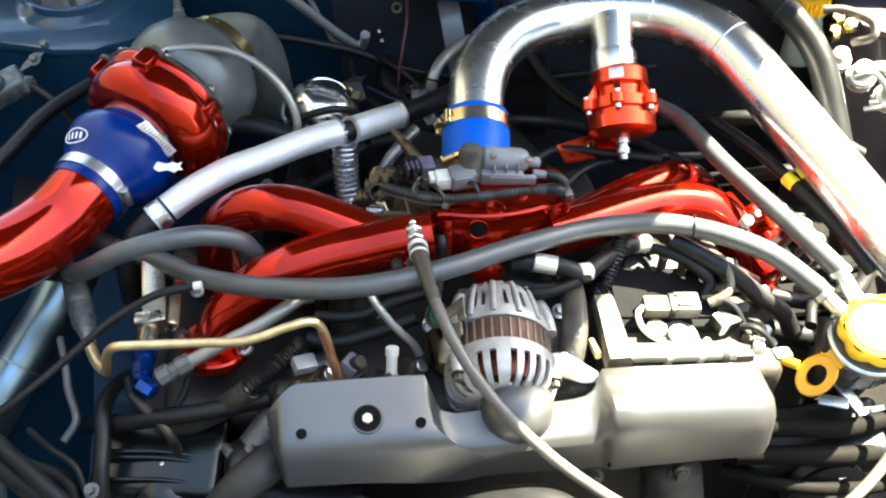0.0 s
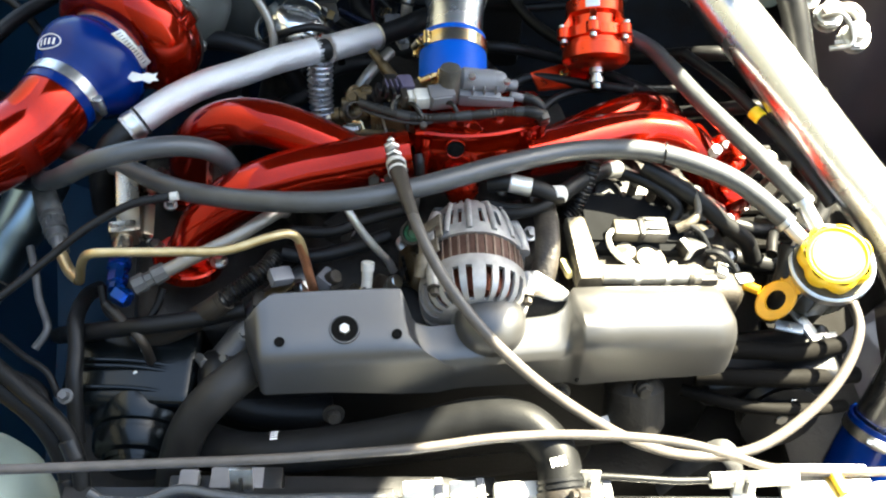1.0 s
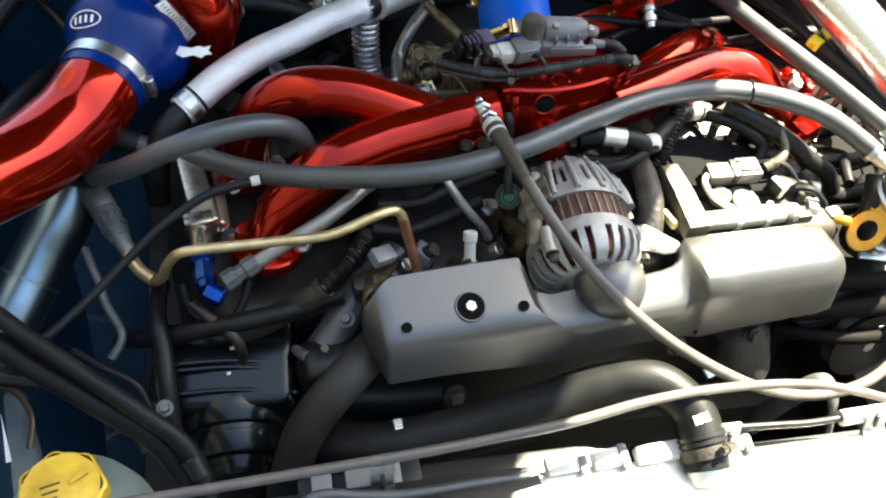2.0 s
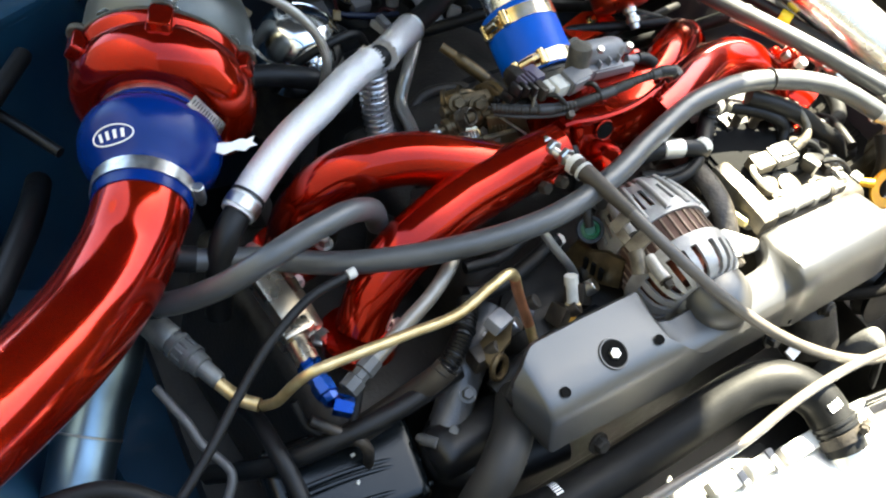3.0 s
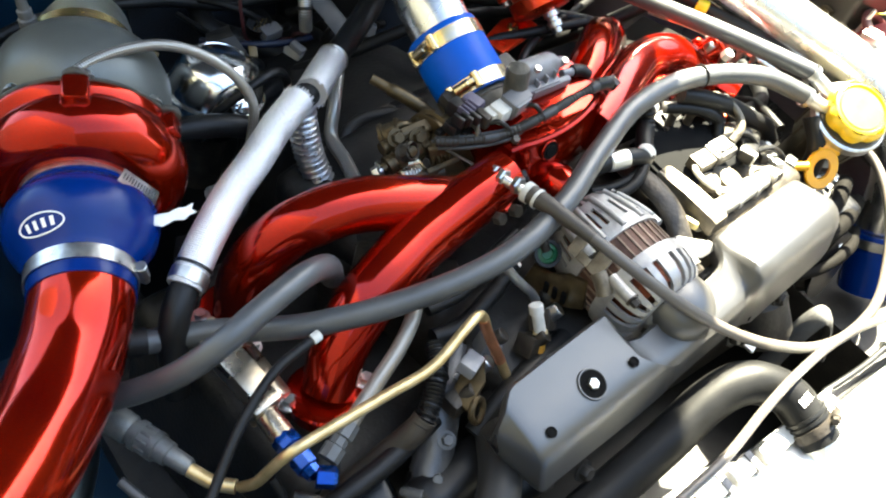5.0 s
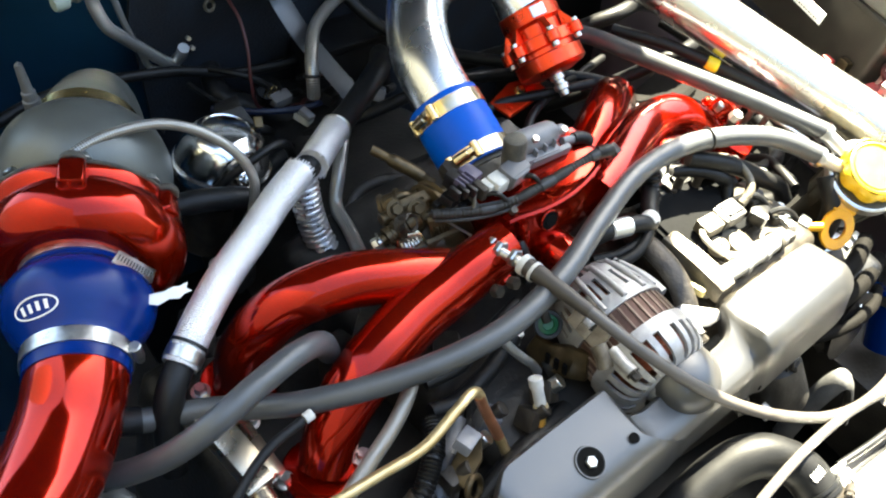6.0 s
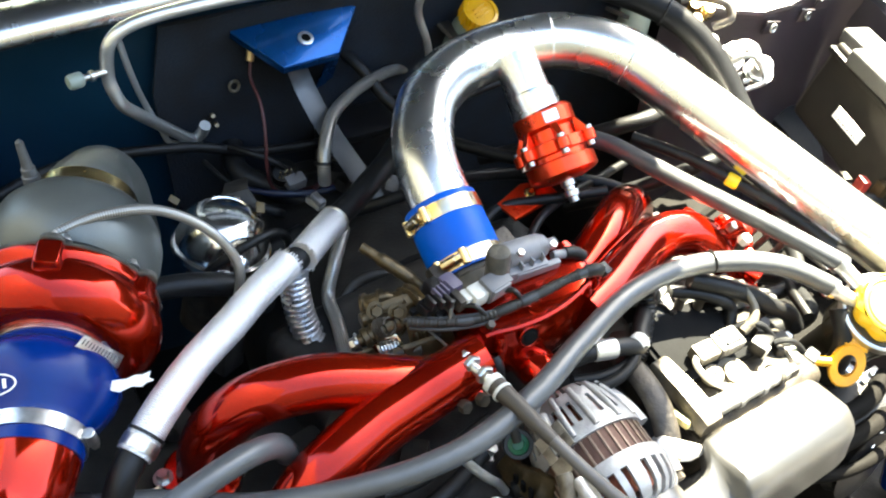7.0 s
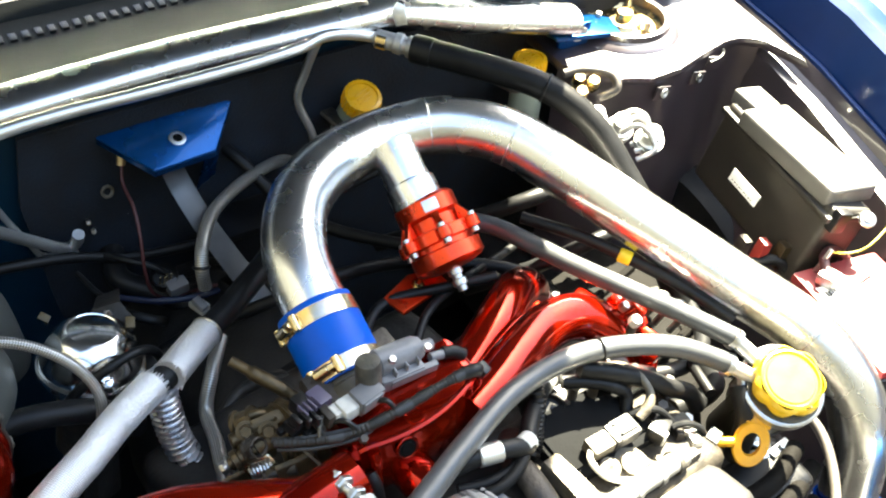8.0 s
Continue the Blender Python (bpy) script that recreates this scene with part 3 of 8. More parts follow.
part("casting_lug", turbo_lug(0.10, 0.096, 0.132, 0.060, 0.0905, 0.021, 0.0105), RED, comp)
part("casting_lug", turbo_lug(1.16, 0.100, 0.132, 0.055, 0.0890, 0.024, 0.0085), RED, comp)
part("casting_lug", turbo_lug(-0.95, 0.098, 0.132, 0.055, 0.0880, 0.022, 0.0090), RED, comp)
part("back_plate", lathe([(0.1335, 0.05), (0.1335, 0.0815), (0.1345, 0.0828), (0.1365, 0.0828), (0.138, 0.0805), (0.138, 0.05)], TO, TAX, 64, close=False), CAST_DK, turbo, "thin bare metal rim behind the scroll")
for ang in (0.10, 1.16, -0.95):
    o_ = tx * math.cos(ang) + ty * math.sin(ang)
    part("rim_ear", lathe([(0.1325, 0.0095), (0.1335, 0.0105), (0.1375, 0.0105), (0.1385, 0.0095)], TO + o_ * 0.0815, TAX, 20), CAST_DK, turbo, "grey ear of the rim")
for k in range(8):
    a = 2 * math.pi * k / 8 + 0.2
    bolt(on_turbo(0.139) + (tx * math.cos(a) + ty * math.sin(a)) * 0.077, TAX, 0.0045, 0.008, turbo)
part("bearing_housing", lathe([(0.136, 0.060), (0.142, 0.05), (0.150, 0.052), (0.158, 0.06)], TO, TAX, 40), DIRTY_DK, turbo)
part("turbine_housing", lathe([(0.150, 0.05), (0.152, 0.066), (0.160, 0.073), (0.178, 0.0775), (0.198, 0.0775), (0.216, 0.072), (0.229, 0.062), (0.239, 0.049)], TO, TAX, 56), CERAMIC, turbo, "smooth grey ceramic-coated turbine housing")
part("v_band", lathe([(0.238, 0.043), (0.238, 0.0495), (0.255, 0.0485), (0.255, 0.042)], TO, TAX, 44, close=False), GOLD, turbo, "gold coloured band clamp")
el = [on_turbo(0.250), on_turbo(0.268, 0.001, -0.002), on_turbo(0.288, 0.003, -0.010), on_turbo(0.304, 0.005, -0.028), on_turbo(0.313, 0.007, -0.060), on_turbo(0.316, 0.008, -0.13)]
part("exhaust_elbow", tube(el, lambda f: 0.0375 + 0.008 * max(0.0, 1 - f * 5), 32, 8), CERAMIC, turbo, "grey coated exhaust elbow")
fit0 = on_turbo(0.236, -0.035, 0.043)
part("drain_fitting", lathe([(0, 0.008), (0.01, 0.008), (0.011, 0.0065), (0.018, 0.0065), (0.019, 0.005), (0.045, 0.0035), (0.048, 0)], fit0, (0.005, 0.2, 0.98), 12), DULL, turbo, "steel sensor fitting standing on the housing")

# blue reducer coupler
cpl = thing("reducer_coupler", "dark blue silicone reducer hose between red pipe and turbo", "hose coupler", on_turbo(0.03))
part("sleeve", lathe([(-0.020, 0.037), (-0.020, 0.0408), (0.003, 0.0415), (0.010, 0.0445), (0.021, 0.0525), (0.032, 0.0585), (0.044, 0.061), (0.054, 0.0598), (0.062, 0.0555), (0.067, 0.0495), (0.072, 0.0475), (0.092, 0.047), (0.092, 0.042)], TO, TAX, 56, close=False), BLUE_SIL, cpl)
hose_clamp(on_turbo(-0.003), TAX, 0.0418, 0.013, ty + tx * 0.1, cpl)
hose_clamp(on_turbo(0.081), TAX, 0.0475, 0.014, ty + tx * 0.3, cpl)


def on_sleeve(s, ang, r):
    return TO + TAX * s + (tx * math.cos(ang) + ty * math.sin(ang)) * r


def wrap_patch(s0, s1, a0, a1, r, material, parent, name):
    rows = [[on_sleeve(s0 + (s1 - s0) * j, a0 + (a1 - a0) * i / 6, r(s0 + (s1 - s0) * j)) for j in (0, 0.5, 1)] for i in range(7)]
    bm = loft(rows)
    return part(name, bm, material, parent)


def sleeve_r(s):
    return float(np.interp(s, [0.003, 0.010, 0.021, 0.032, 0.044, 0.054, 0.062], [0.0415, 0.0445, 0.0525, 0.0585, 0.061, 0.0598, 0.0555])) + 0.0008


# printed oval mark with plain bars
oval = []
for k in range(33):
    t = 2 * math.pi * k / 32
    s, a = 0.020 + 0.0068 * math.sin(t), -0.45 + 0.36 * math.cos(t)
    oval.append(on_sleeve(s, a, sleeve_r(s)))
mark = part("printed_oval", sweep(oval, 0.0007, 6, cap=False), WHITE_INK, cpl, "white printed oval mark")
for k in range(4):
    wrap_patch(0.0170, 0.0230, -0.68 + 0.13 * k, -0.62 + 0.13 * k, sleeve_r, WHITE_INK, mark, "print_bar")

# cable tie tag
tag = thing("paper_tag", "torn white tag on a clamp tail", "tag", (-0.2, 0.82, 0.84))
part("tag", plate([(-0.222, 0.829, 0.843), (-0.210, 0.822, 0.8415), (-0.203, 0.818, 0.8435), (-0.196, 0.816, 0.842), (-0.189, 0.813, 0.846), (-0.184, 0.811, 0.845), (-0.178, 0.808, 0.849), (-0.181, 0.806, 0.845), (-0.178, 0.803, 0.8425), (-0.184, 0.805, 0.841), (-0.188, 0.806, 0.837), (-0.195, 0.809, 0.839), (-0.205, 0.811, 0.836), (-0.214, 0.817, 0.839), (-0.222, 0.822, 0.838)], (0.0008, -0.001, 0.001), 0), WHITE_TAPE, tag)
tail = [Vector((-0.2225, 0.8390, 0.8775)), Vector((-0.2125, 0.8450, 0.8790)), Vector((-0.1885, 0.8420, 0.838)), Vector((-0.1970, 0.8355, 0.834))]
strap = part("clamp_tail", plate(tail, (0.001, -0.0006, 0.0006), 0.0003), STEEL, tag, "perforated steel clamp tail")
for k in range(12):
    f = 0.06 + 0.075 * k
    a, b = tail[0].lerp(tail[3], f), tail[1].lerp(tail[2], f)
    part("strap_slot", plate([a.lerp(b, 0.3), a.lerp(b, 0.7), a.lerp(b, 0.7) + (tail[3] - tail[0]) * 0.018, a.lerp(b, 0.3) + (tail[3] - tail[0]) * 0.018], (0.0016, -0.0012, 0.0010), 0), DULL, strap)

single("intake_pipe", tube([on_turbo(0.012), on_turbo(-0.02), (-0.313, 0.767, 0.811), (-0.352, 0.731, 0.810), (-0.396, 0.694, 0.822), (-0.447, 0.658, 0.838), (-0.53, 0.61, 0.86)], 0.0395, 40, 10), RED, "candy red painted metal intake pipe", "pipe")

# hoses of the left side
bh = thing("breather_hose", "thick grey rubber breather hose across the engine", "hose", (0.08, 0.63, 0.84))
part("hose", tube([(-0.300, 0.780, 0.790), (-0.262, 0.762, 0.779), (-0.212, 0.735, 0.781), (-0.153, 0.683, 0.798), (-0.079, 0.640, 0.821), (0.0, 0.618, 0.837), (0.078, 0.626, 0.842), (0.159, 0.652, 0.839), (0.243, 0.674, 0.833), (0.321, 0.667, 0.833), (0.397, 0.631, 0.825), (0.455, 0.59, 0.796)], 0.0104, 18, 10), RUBBER, bh)
part("pipe_stub", tube([(-0.312, 0.776, 0.795), (-0.285, 0.772, 0.784), (-0.258, 0.7605, 0.779)], 0.0118, 16, 5), RUBBER_DK, bh, "black rubber cuff on the red pipe")
single("cable_tie", ring((0.335, 0.663, 0.8325), (0.82, -0.25, 0.0), 0.0112, 0.0012, 24, 6), PLASTIC_BK, "black cable tie round the grey hose", "cable tie")
bh2 = thing("breather_hose", "short grey rubber hose looping behind a red runner", "hose", (-0.2, 0.70, 0.84))
part("hose", tube([(-0.338, 0.772, 0.742), (-0.308, 0.744, 0.764), (-0.287, 0.722, 0.785), (-0.262, 0.70, 0.814), (-0.232, 0.689, 0.838), (-0.190, 0.692, 0.847), (-0.148, 0.700, 0.842), (-0.118, 0.708, 0.822), (-0.105, 0.715, 0.79)], 0.0104, 18, 10), RUBBER, bh2)
part("end_cuff", tube([(-0.338, 0.772, 0.742), (-0.318, 0.755, 0.755), (-0.303, 0.740, 0.768)], 0.0118, 14, 5), RUBBER_DK, bh2, "black rubber cuff")
def crinkled(bm, depth=0.00038, cell=0.0021):
    """Dents the skin of a foil sleeve."""
    for v in bm.verts:
        v.co += noise.noise_vector(v.co / cell) * depth + noise.noise_vector(v.co / (cell * 5)) * depth * 0.5
    return bm


sl = thing("sleeved_hose", "hose in crinkled silver foil sleeve", "hose", (-0.11, 0.83, 0.82))
part("foil_sleeve", crinkled(tube([(-0.214, 0.770, 0.805), (-0.176, 0.793, 0.818), (-0.136, 0.816, 0.824), (-0.095, 0.838, 0.822), (-0.055, 0.862, 0.819), (-0.013, 0.884, 0.814)], 0.0152, 76, 40)), FOIL, sl)


def frayed_end(at, axis, r, parent, seed):
    """Loose strands round the cut end of a woven sleeve."""
    rnd = random.Random(seed)
    x, y, a = axes(axis)
    at = Vector(at)
    bm = bmesh.new()
    for k in range(46):
        t = 2 * math.pi * (k + rnd.uniform(-0.3, 0.3)) / 46
        o = x * math.cos(t) + y * math.sin(t)
        w = a.cross(o)
        ln, fl, sk = rnd.uniform(0.002, 0.0055), rnd.uniform(0.0, 0.0022), rnd.uniform(-0.001, 0.001)
        p0, p1 = at - a * 0.001 + o * r, at + a * ln + o * (r + fl) + w * sk
        q = [bm.verts.new(v) for v in (p0 - w * 0.0010, p0 + w * 0.0010, p1 + w * 0.0003, p1 - w * 0.0003, p0 - o * 0.0008, p1 - o * 0.0004)]
        for f in ((0, 1, 2, 3), (1, 4, 5, 2), (4, 0, 3, 5), (2, 5, 3), (0, 4, 1)):
            bm.faces.new([q[i] for i in f])
    return part("frayed_rim", bm, FOIL, parent, "frayed silver strands")


frayed_end((-0.013, 0.884, 0.814), (0.042, 0.022, -0.005), 0.0150, sl, 3)
part("end_clamp", band((-0.207, 0.774, 0.8075), (0.038, 0.023, 0.013), 0.0154, 0.010, 0.001), STEEL, sl)
part("rubber_end", tube([(-0.209, 0.773, 0.8065), (-0.232, 0.757, 0.795), (-0.245, 0.745, 0.765), (-0.25, 0.74, 0.72)], 0.0125, 18, 6), RUBBER_DK, sl, "black rubber hose end")
part("tie", band((-0.199, 0.779, 0.810), (0.038, 0.023, 0.013), 0.0155, 0.003, 0.001), PLASTIC_BK, sl)
sl2 = thing("sleeved_hose", "short silver foil-sleeved hose beside a black hose", "hose", (0.03, 0.90, 0.81))
part("foil_sleeve", crinkled(tube([(0.004, 0.884, 0.816), (0.032, 0.904, 0.809), (0.060, 0.922, 0.803)], 0.0155, 76, 40)), FOIL, sl2)
frayed_end((0.004, 0.884, 0.816), (-0.028, -0.020, 0.007), 0.0153, sl2, 4)
part("rubber_end", tube([(-0.018, 0.880, 0.812), (0.02, 0.896, 0.812), (0.060, 0.922, 0.803), (0.090, 0.936, 0.802), (0.125, 0.952, 0.806), (0.16, 0.975, 0.80), (0.20, 1.02, 0.77)], 0.0128, 18, 8), RUBBER_DK, sl2, "black rubber hose")
part("clamp", ring((0.062, 0.923, 0.8025), (0.028, 0.018, -0.005), 0.0152, 0.0014, 28, 6), STEEL, sl2)
crp = spline([(-0.006, 0.888, 0.800), (-0.008, 0.876, 0.765), (-0.006, 0.862, 0.734), (0.006, 0.848, 0.705), (0.03, 0.835, 0.685)], 60)
single("corrugated_hose", sweep(crp, lambda f: 0.0136 + 0.0019 * math.sin(2 * math.pi * f * 22), 20), mat("foil_corrugated", (0.5, 0.5, 0.52), 0.3, 0.9, var=0.2, vscale=200, bump=0.06), "silver corrugated flexible hose", "hose")
hose("braided_line", [(-0.203, 0.940, 0.893), (-0.190, 0.943, 0.900), (-0.156, 0.943, 0.901), (-0.117, 0.937, 0.894), (-0.087, 0.923, 0.878), (-0.066, 0.905, 0.855), (-0.058, 0.891, 0.826), (-0.065, 0.888, 0.785)], 0.0048, BRAID, "stainless braided oil feed line to the turbo", seg=12, n=10)
ft = thing("line_fitting", "brass fitting at the end of the braided line", "fitting", (-0.205, 0.94, 0.89))
part("nut", hexa((-0.206, 0.940, 0.888), (0.5, 0.02, 0.4), 0.006, 0.012), BRASS, ft)

# wastegate can
wg = thing("wastegate", "polished chrome wastegate can", "wastegate", (-0.03, 0.99, 0.76))
WAX = Vector((0.24, 0.03, 0.95)).normalized()
part("can", lathe([(-0.05, 0.028), (-0.024, 0.030), (-0.019, 0.047), (0.004, 0.0485), (0.0085, 0.0465), (0.020, 0.0430), (0.030, 0.0370), (0.036, 0.0290), (0.0385, 0.0245), (0.0375, 0.0235), (0.0395, 0.0150), (0.0400, 0.0)], (-0.032, 0.994, 0.759), WAX, 52, close=False), CHROME, wg)
part("flange", lathe([(-0.012, 0.048), (-0.010, 0.0520), (-0.004, 0.0520), (-0.002, 0.048)], (-0.032, 0.994, 0.759), WAX, 44), CHROME, wg)
part("body", lathe([(-0.12, 0.026), (-0.05, 0.026), (-0.048, 0.02)], (-0.035, 1.0, 0.762), WAX, 24), DIRTY, wg)
part("banjo_fitting", lathe([(0, 0.008), (0.012, 0.008), (0.013, 0.006), (0.022, 0.006), (0.024, 0)], (-0.036, 0.951, 0.766), (0.0, -0.8, 0.6), 12), CHROME, wg)
hose("small_hose", [(-0.084, 0.950, 0.75), (-0.070, 0.936, 0.788), (-0.038, 0.926, 0.812), (-0.006, 0.930, 0.812), (0.014, 0.938, 0.79), (0.022, 0.942, 0.75)], 0.0048, RUBBER_DK, "thin black hose looped over the chrome can")
hose("coolant_hose", [(-0.155, 0.925, 0.80), (-0.125, 0.925, 0.803), (-0.09, 0.915, 0.80), (-0.055, 0.905, 0.785), (-0.03, 0.90, 0.75)], 0.0115, RUBBER_DK, "black coolant hose by the turbo")
dpp = thing("steel_downpipe", "brushed stainless steel exhaust pipe", "pipe", (-0.38, 0.73, 0.66))
part("pipe", tube([(-0.32, 0.80, 0.72), (-0.346, 0.764, 0.690), (-0.368, 0.744, 0.668), (-0.388, 0.722, 0.650), (-0.408, 0.696, 0.634), (-0.44, 0.655, 0.605)], 0.0295, 32, 8), STEEL_BLUE, dpp)
part("weld_seam", ring((-0.388, 0.722, 0.650), (-0.02, -0.024, -0.017), 0.0296, 0.0012, 40, 6), STEEL, dpp, "weld bead round the pipe")

# ---- intake manifold ----
man = thing("intake_manifold", "candy red painted intake manifold", "intake manifold", (0.12, 0.70, 0.80))
runs = {"runner": [(0.075, 0.690, 0.826), (0.043, 0.690, 0.822), (0.005, 0.690, 0.814), (-0.034, 0.688, 0.809), (-0.072, 0.681, 0.803), (-0.107, 0.675, 0.789), (-0.136, 0.666, 0.766), (-0.155, 0.655, 0.735)]}
part("runner", tube(runs["runner"], lambda f: 0.024 + 0.003 * math.sin(math.pi * min(1, f * 1.1)), 32, 8), RED, man)
part("runner", tube([(0.03, 0.702, 0.806), (-0.015, 0.720, 0.820), (-0.054, 0.737, 0.829), (-0.087, 0.749, 0.828), (-0.116, 0.760, 0.816), (-0.139, 0.768, 0.793), (-0.153, 0.775, 0.760), (-0.160, 0.778, 0.71)], 0.0245, 32, 8), RED, man)
part("runner", tube([(0.19, 0.685, 0.818), (0.235, 0.698, 0.815), (0.284, 0.716, 0.810), (0.335, 0.731, 0.802), (0.380, 0.727, 0.792), (0.410, 0.705, 0.768), (0.422, 0.688, 0.73)], 0.0245, 32, 8), RED, man)
part("runner", tube([(0.205, 0.735, 0.768), (0.256, 0.754, 0.770), (0.320, 0.783, 0.774), (0.375, 0.812, 0.762), (0.41, 0.825, 0.73), (0.42, 0.83, 0.69)], 0.0245, 32, 8), RED, man)
for p, ax in (((-0.157, 0.653, 0.728), (-0.1, -0.1, -1)), ((-0.160, 0.778, 0.712), (0, 0, -1)), ((0.422, 0.687, 0.728), (0.1, -0.1, -1)), ((0.42, 0.83, 0.69), (0, 0, -1))):
    part("port_flange", lathe([(-0.007, 0.034), (-0.005, 0.036), (0.005, 0.036), (0.007, 0.034)], p, ax, 28), RED, man)
    for q in (-1, 1):
        bolt(Vector(p) + Vector((0.032 * q, -0.012 * q, 0.006)), (0, 0, 1), 0.006, 0.01, man)
# plenum: a casting with a rimmed flange, a sloping front and a rounded belly
def rim_y(x):
    return 0.6815 + 3.2 * (x - 0.140) ** 2


plenum_rows = []
for k in range(25):
    x = 0.080 + 0.136 * k / 24
    e = min(1.0, (x - 0.074) / 0.014, (0.220 - x) / 0.010)
    lift = 0.006 * (1 - e)
    y, z = rim_y(x), 0.8530 - lift
    back = 0.748 - 0.012 * (1 - e)
    plenum_rows.append([Vector(q) for q in (
        (x, back + 0.004, 0.785), (x, back, 0.845 - lift), (x, back - 0.004, 0.8560 - lift), (x, y + 0.014, z - 0.0010), (x, y + 0.0062, z - 0.0022), (x, y + 0.0048, z - 0.0004), (x, y + 0.0022, z + 0.0004),
        (x, y - 0.0002, z - 0.0012), (x, y - 0.0004, z - 0.0048), (x, y + 0.0022, z - 0.0070), (x, y + 0.0020, z - 0.0090), (x, y - 0.0020, z - 0.0165), (x, y - 0.0050, z - 0.0280), (x, y - 0.0060, z - 0.0480), (x, y - 0.0010, z - 0.0640), (x, y + 0.03, z - 0.072))])
part("plenum", loft(plenum_rows, True), RED, man, "red plenum casting with a rimmed flange and a sloping front")
FAX = Vector((-0.08, -0.92, 0.30)).normalized()
part("port_rim", ring((0.119, 0.6795, 0.8385), FAX, 0.0098, 0.0012, 28, 8), RED, man)
part("port_plug", lathe([(0.0016, 0.0), (0.0016, 0.0055), (0.0006, 0.0060), (0.0006, 0.0092), (0.0016, 0.0097)], (0.119, 0.6795, 0.8385), FAX, 24, close=False), HOLE, man, "dark recessed plug")
part("cast_disc", lathe([(0, 0.0100), (0.0014, 0.0092), (0.0014, 0.0074), (0.0004, 0.0068), (0.0004, 0)], (0.138, 0.6960, 0.8520), (0.0, -0.08, 0.99), 24, close=False), RED, man)
part("cast_web", tube([(0.090, 0.687, 0.848), (0.089, 0.682, 0.838), (0.088, 0.679, 0.820), (0.088, 0.680, 0.800)], 0.0048, 12, 5), RED, man, "upright red casting rib")
part("vacuum_stub", tube([(0.082, 0.682, 0.832), (0.082, 0.674, 0.824), (0.083, 0.670, 0.806), (0.086, 0.672, 0.785)], 0.0058, 14, 5), RUBBER_DK, man, "short black vacuum hose on the plenum")
for x in (0.196, 0.211):
    part("cast_web", tube([(x, rim_y(x) + 0.001, 0.848), (x, rim_y(x) - 0.003, 0.834), (x, rim_y(x) - 0.005, 0.800)], 0.0034, 10, 5), RED, man)
part("cast_boss", tube([(0.062, 0.712, 0.812), (0.072, 0.708, 0.826), (0.074, 0.706, 0.832)], lambda f: 0.011 - 0.003 * f, 16, 4), RED, man, "red boss that carries the cable bracket")
for p in ((0.088, 0.700, 0.853), (0.208, 0.704, 0.855)):
    part("bolt", hexa(p, (0, -0.4, 0.9), 0.0042, 0.005), DIRTY, man)
part("end_stub", lathe([(0, 0.019), (0.02, 0.0195), (0.032, 0.016), (0.036, 0.008), (0.036, 0)], (0.124, 0.682, 0.802), (0.0, -0.8, 0.1), 28, close=False), RED, man, "round red stub")
part("bolt_lug", plate([(0.026, 0.666, 0.812), (0.060, 0.660, 0.816), (0.062, 0.672, 0.806), (0.060, 0.680, 0.795), (0.026, 0.684, 0.795)], (0, 0.012, 0.006), 0.003), RED, man, "red lug with two bolts")
for p in ((0.050, 0.657, 0.824), (0.035, 0.661, 0.820)):
    part("bolt", hexa(p, (0, -0.8, 0.5), 0.0062, 0.008), DIRTY, man)

# throttle body with its sensors
TAX2 = Vector((0.10, 0.90, 0.38)).normalized()
tb = thing("throttle_valve", "cast aluminium throttle body on the red plenum", "throttle body", (0.13, 0.78, 0.82))
part("bore", lathe([(-0.080, 0.030), (-0.076, 0.034), (-0.036, 0.034), (-0.034, 0.032), (0.02, 0.031)], (0.136, 0.811, 0.826), TAX2, 36), CAST_DK, tb)
part("base_flange", box((0.138, 0.765, 0.822), (0.10, 0.075, 0.016), (18, 0, 5), 0.006), DIRTY, tb)
part("position_sensor", lathe([(-0.020, 0.0), (-0.020, 0.0112), (0.014, 0.0112), (0.0175, 0.0100), (0.0185, 0.007), (0.0185, 0)], (0.118, 0.734, 0.880), (0.02, 0.10, 0.99), 28, close=False), CAST_DK, tb, "dark grey upright sensor")
part("sensor_foot", box((0.1085, 0.724, 0.8705), (0.026, 0.018, 0.020), (8, 0, 6), 0.002), PLASTIC_GY, tb, "grey foot of the sensor")
part("idle_motor", cyl((0.130, 0.744, 0.876), (0.168, 0.741, 0.872), 0.0125, 24, bevel=0.003), PLASTIC_LG, tb, "grey idle valve")
part("idle_dome", lathe([(-0.004, 0.0125), (0.004, 0.0120), (0.009, 0.0095), (0.011, 0.005), (0.011, 0)], (0.168, 0.741, 0.872), (1, -0.08, -0.1), 24, close=False), PLASTIC_LG, tb)
part("idle_base", box((0.150, 0.735, 0.862), (0.044, 0.022, 0.016), (6, 4, -5), 0.003), PLASTIC_LG, tb)
part("idle_tip", cyl((0.178, 0.740, 0.870), (0.190, 0.739, 0.868), 0.0055, 16), PLASTIC_LG, tb)
for k in range(3):
    part("idle_rib", box((0.142 + 0.012 * k, 0.732, 0.872), (0.002, 0.014, 0.010), (6, 4, -5), 0.001), PLASTIC_LG, tb)
plug = part("connector", box((0.089, 0.724, 0.869), (0.017, 0.017, 0.015), (5, 5, 6), 0.003), PLASTIC_LT, tb, "pale plug")
part("plug_step", box((0.0785, 0.726, 0.869), (0.008, 0.013, 0.011), (5, 5, 6), 0.002), PLASTIC_LT, plug)
part("plug_shroud", box((0.0715, 0.728, 0.8675), (0.008, 0.016, 0.014), (5, 5, 6), 0.002), DIRTY, plug)
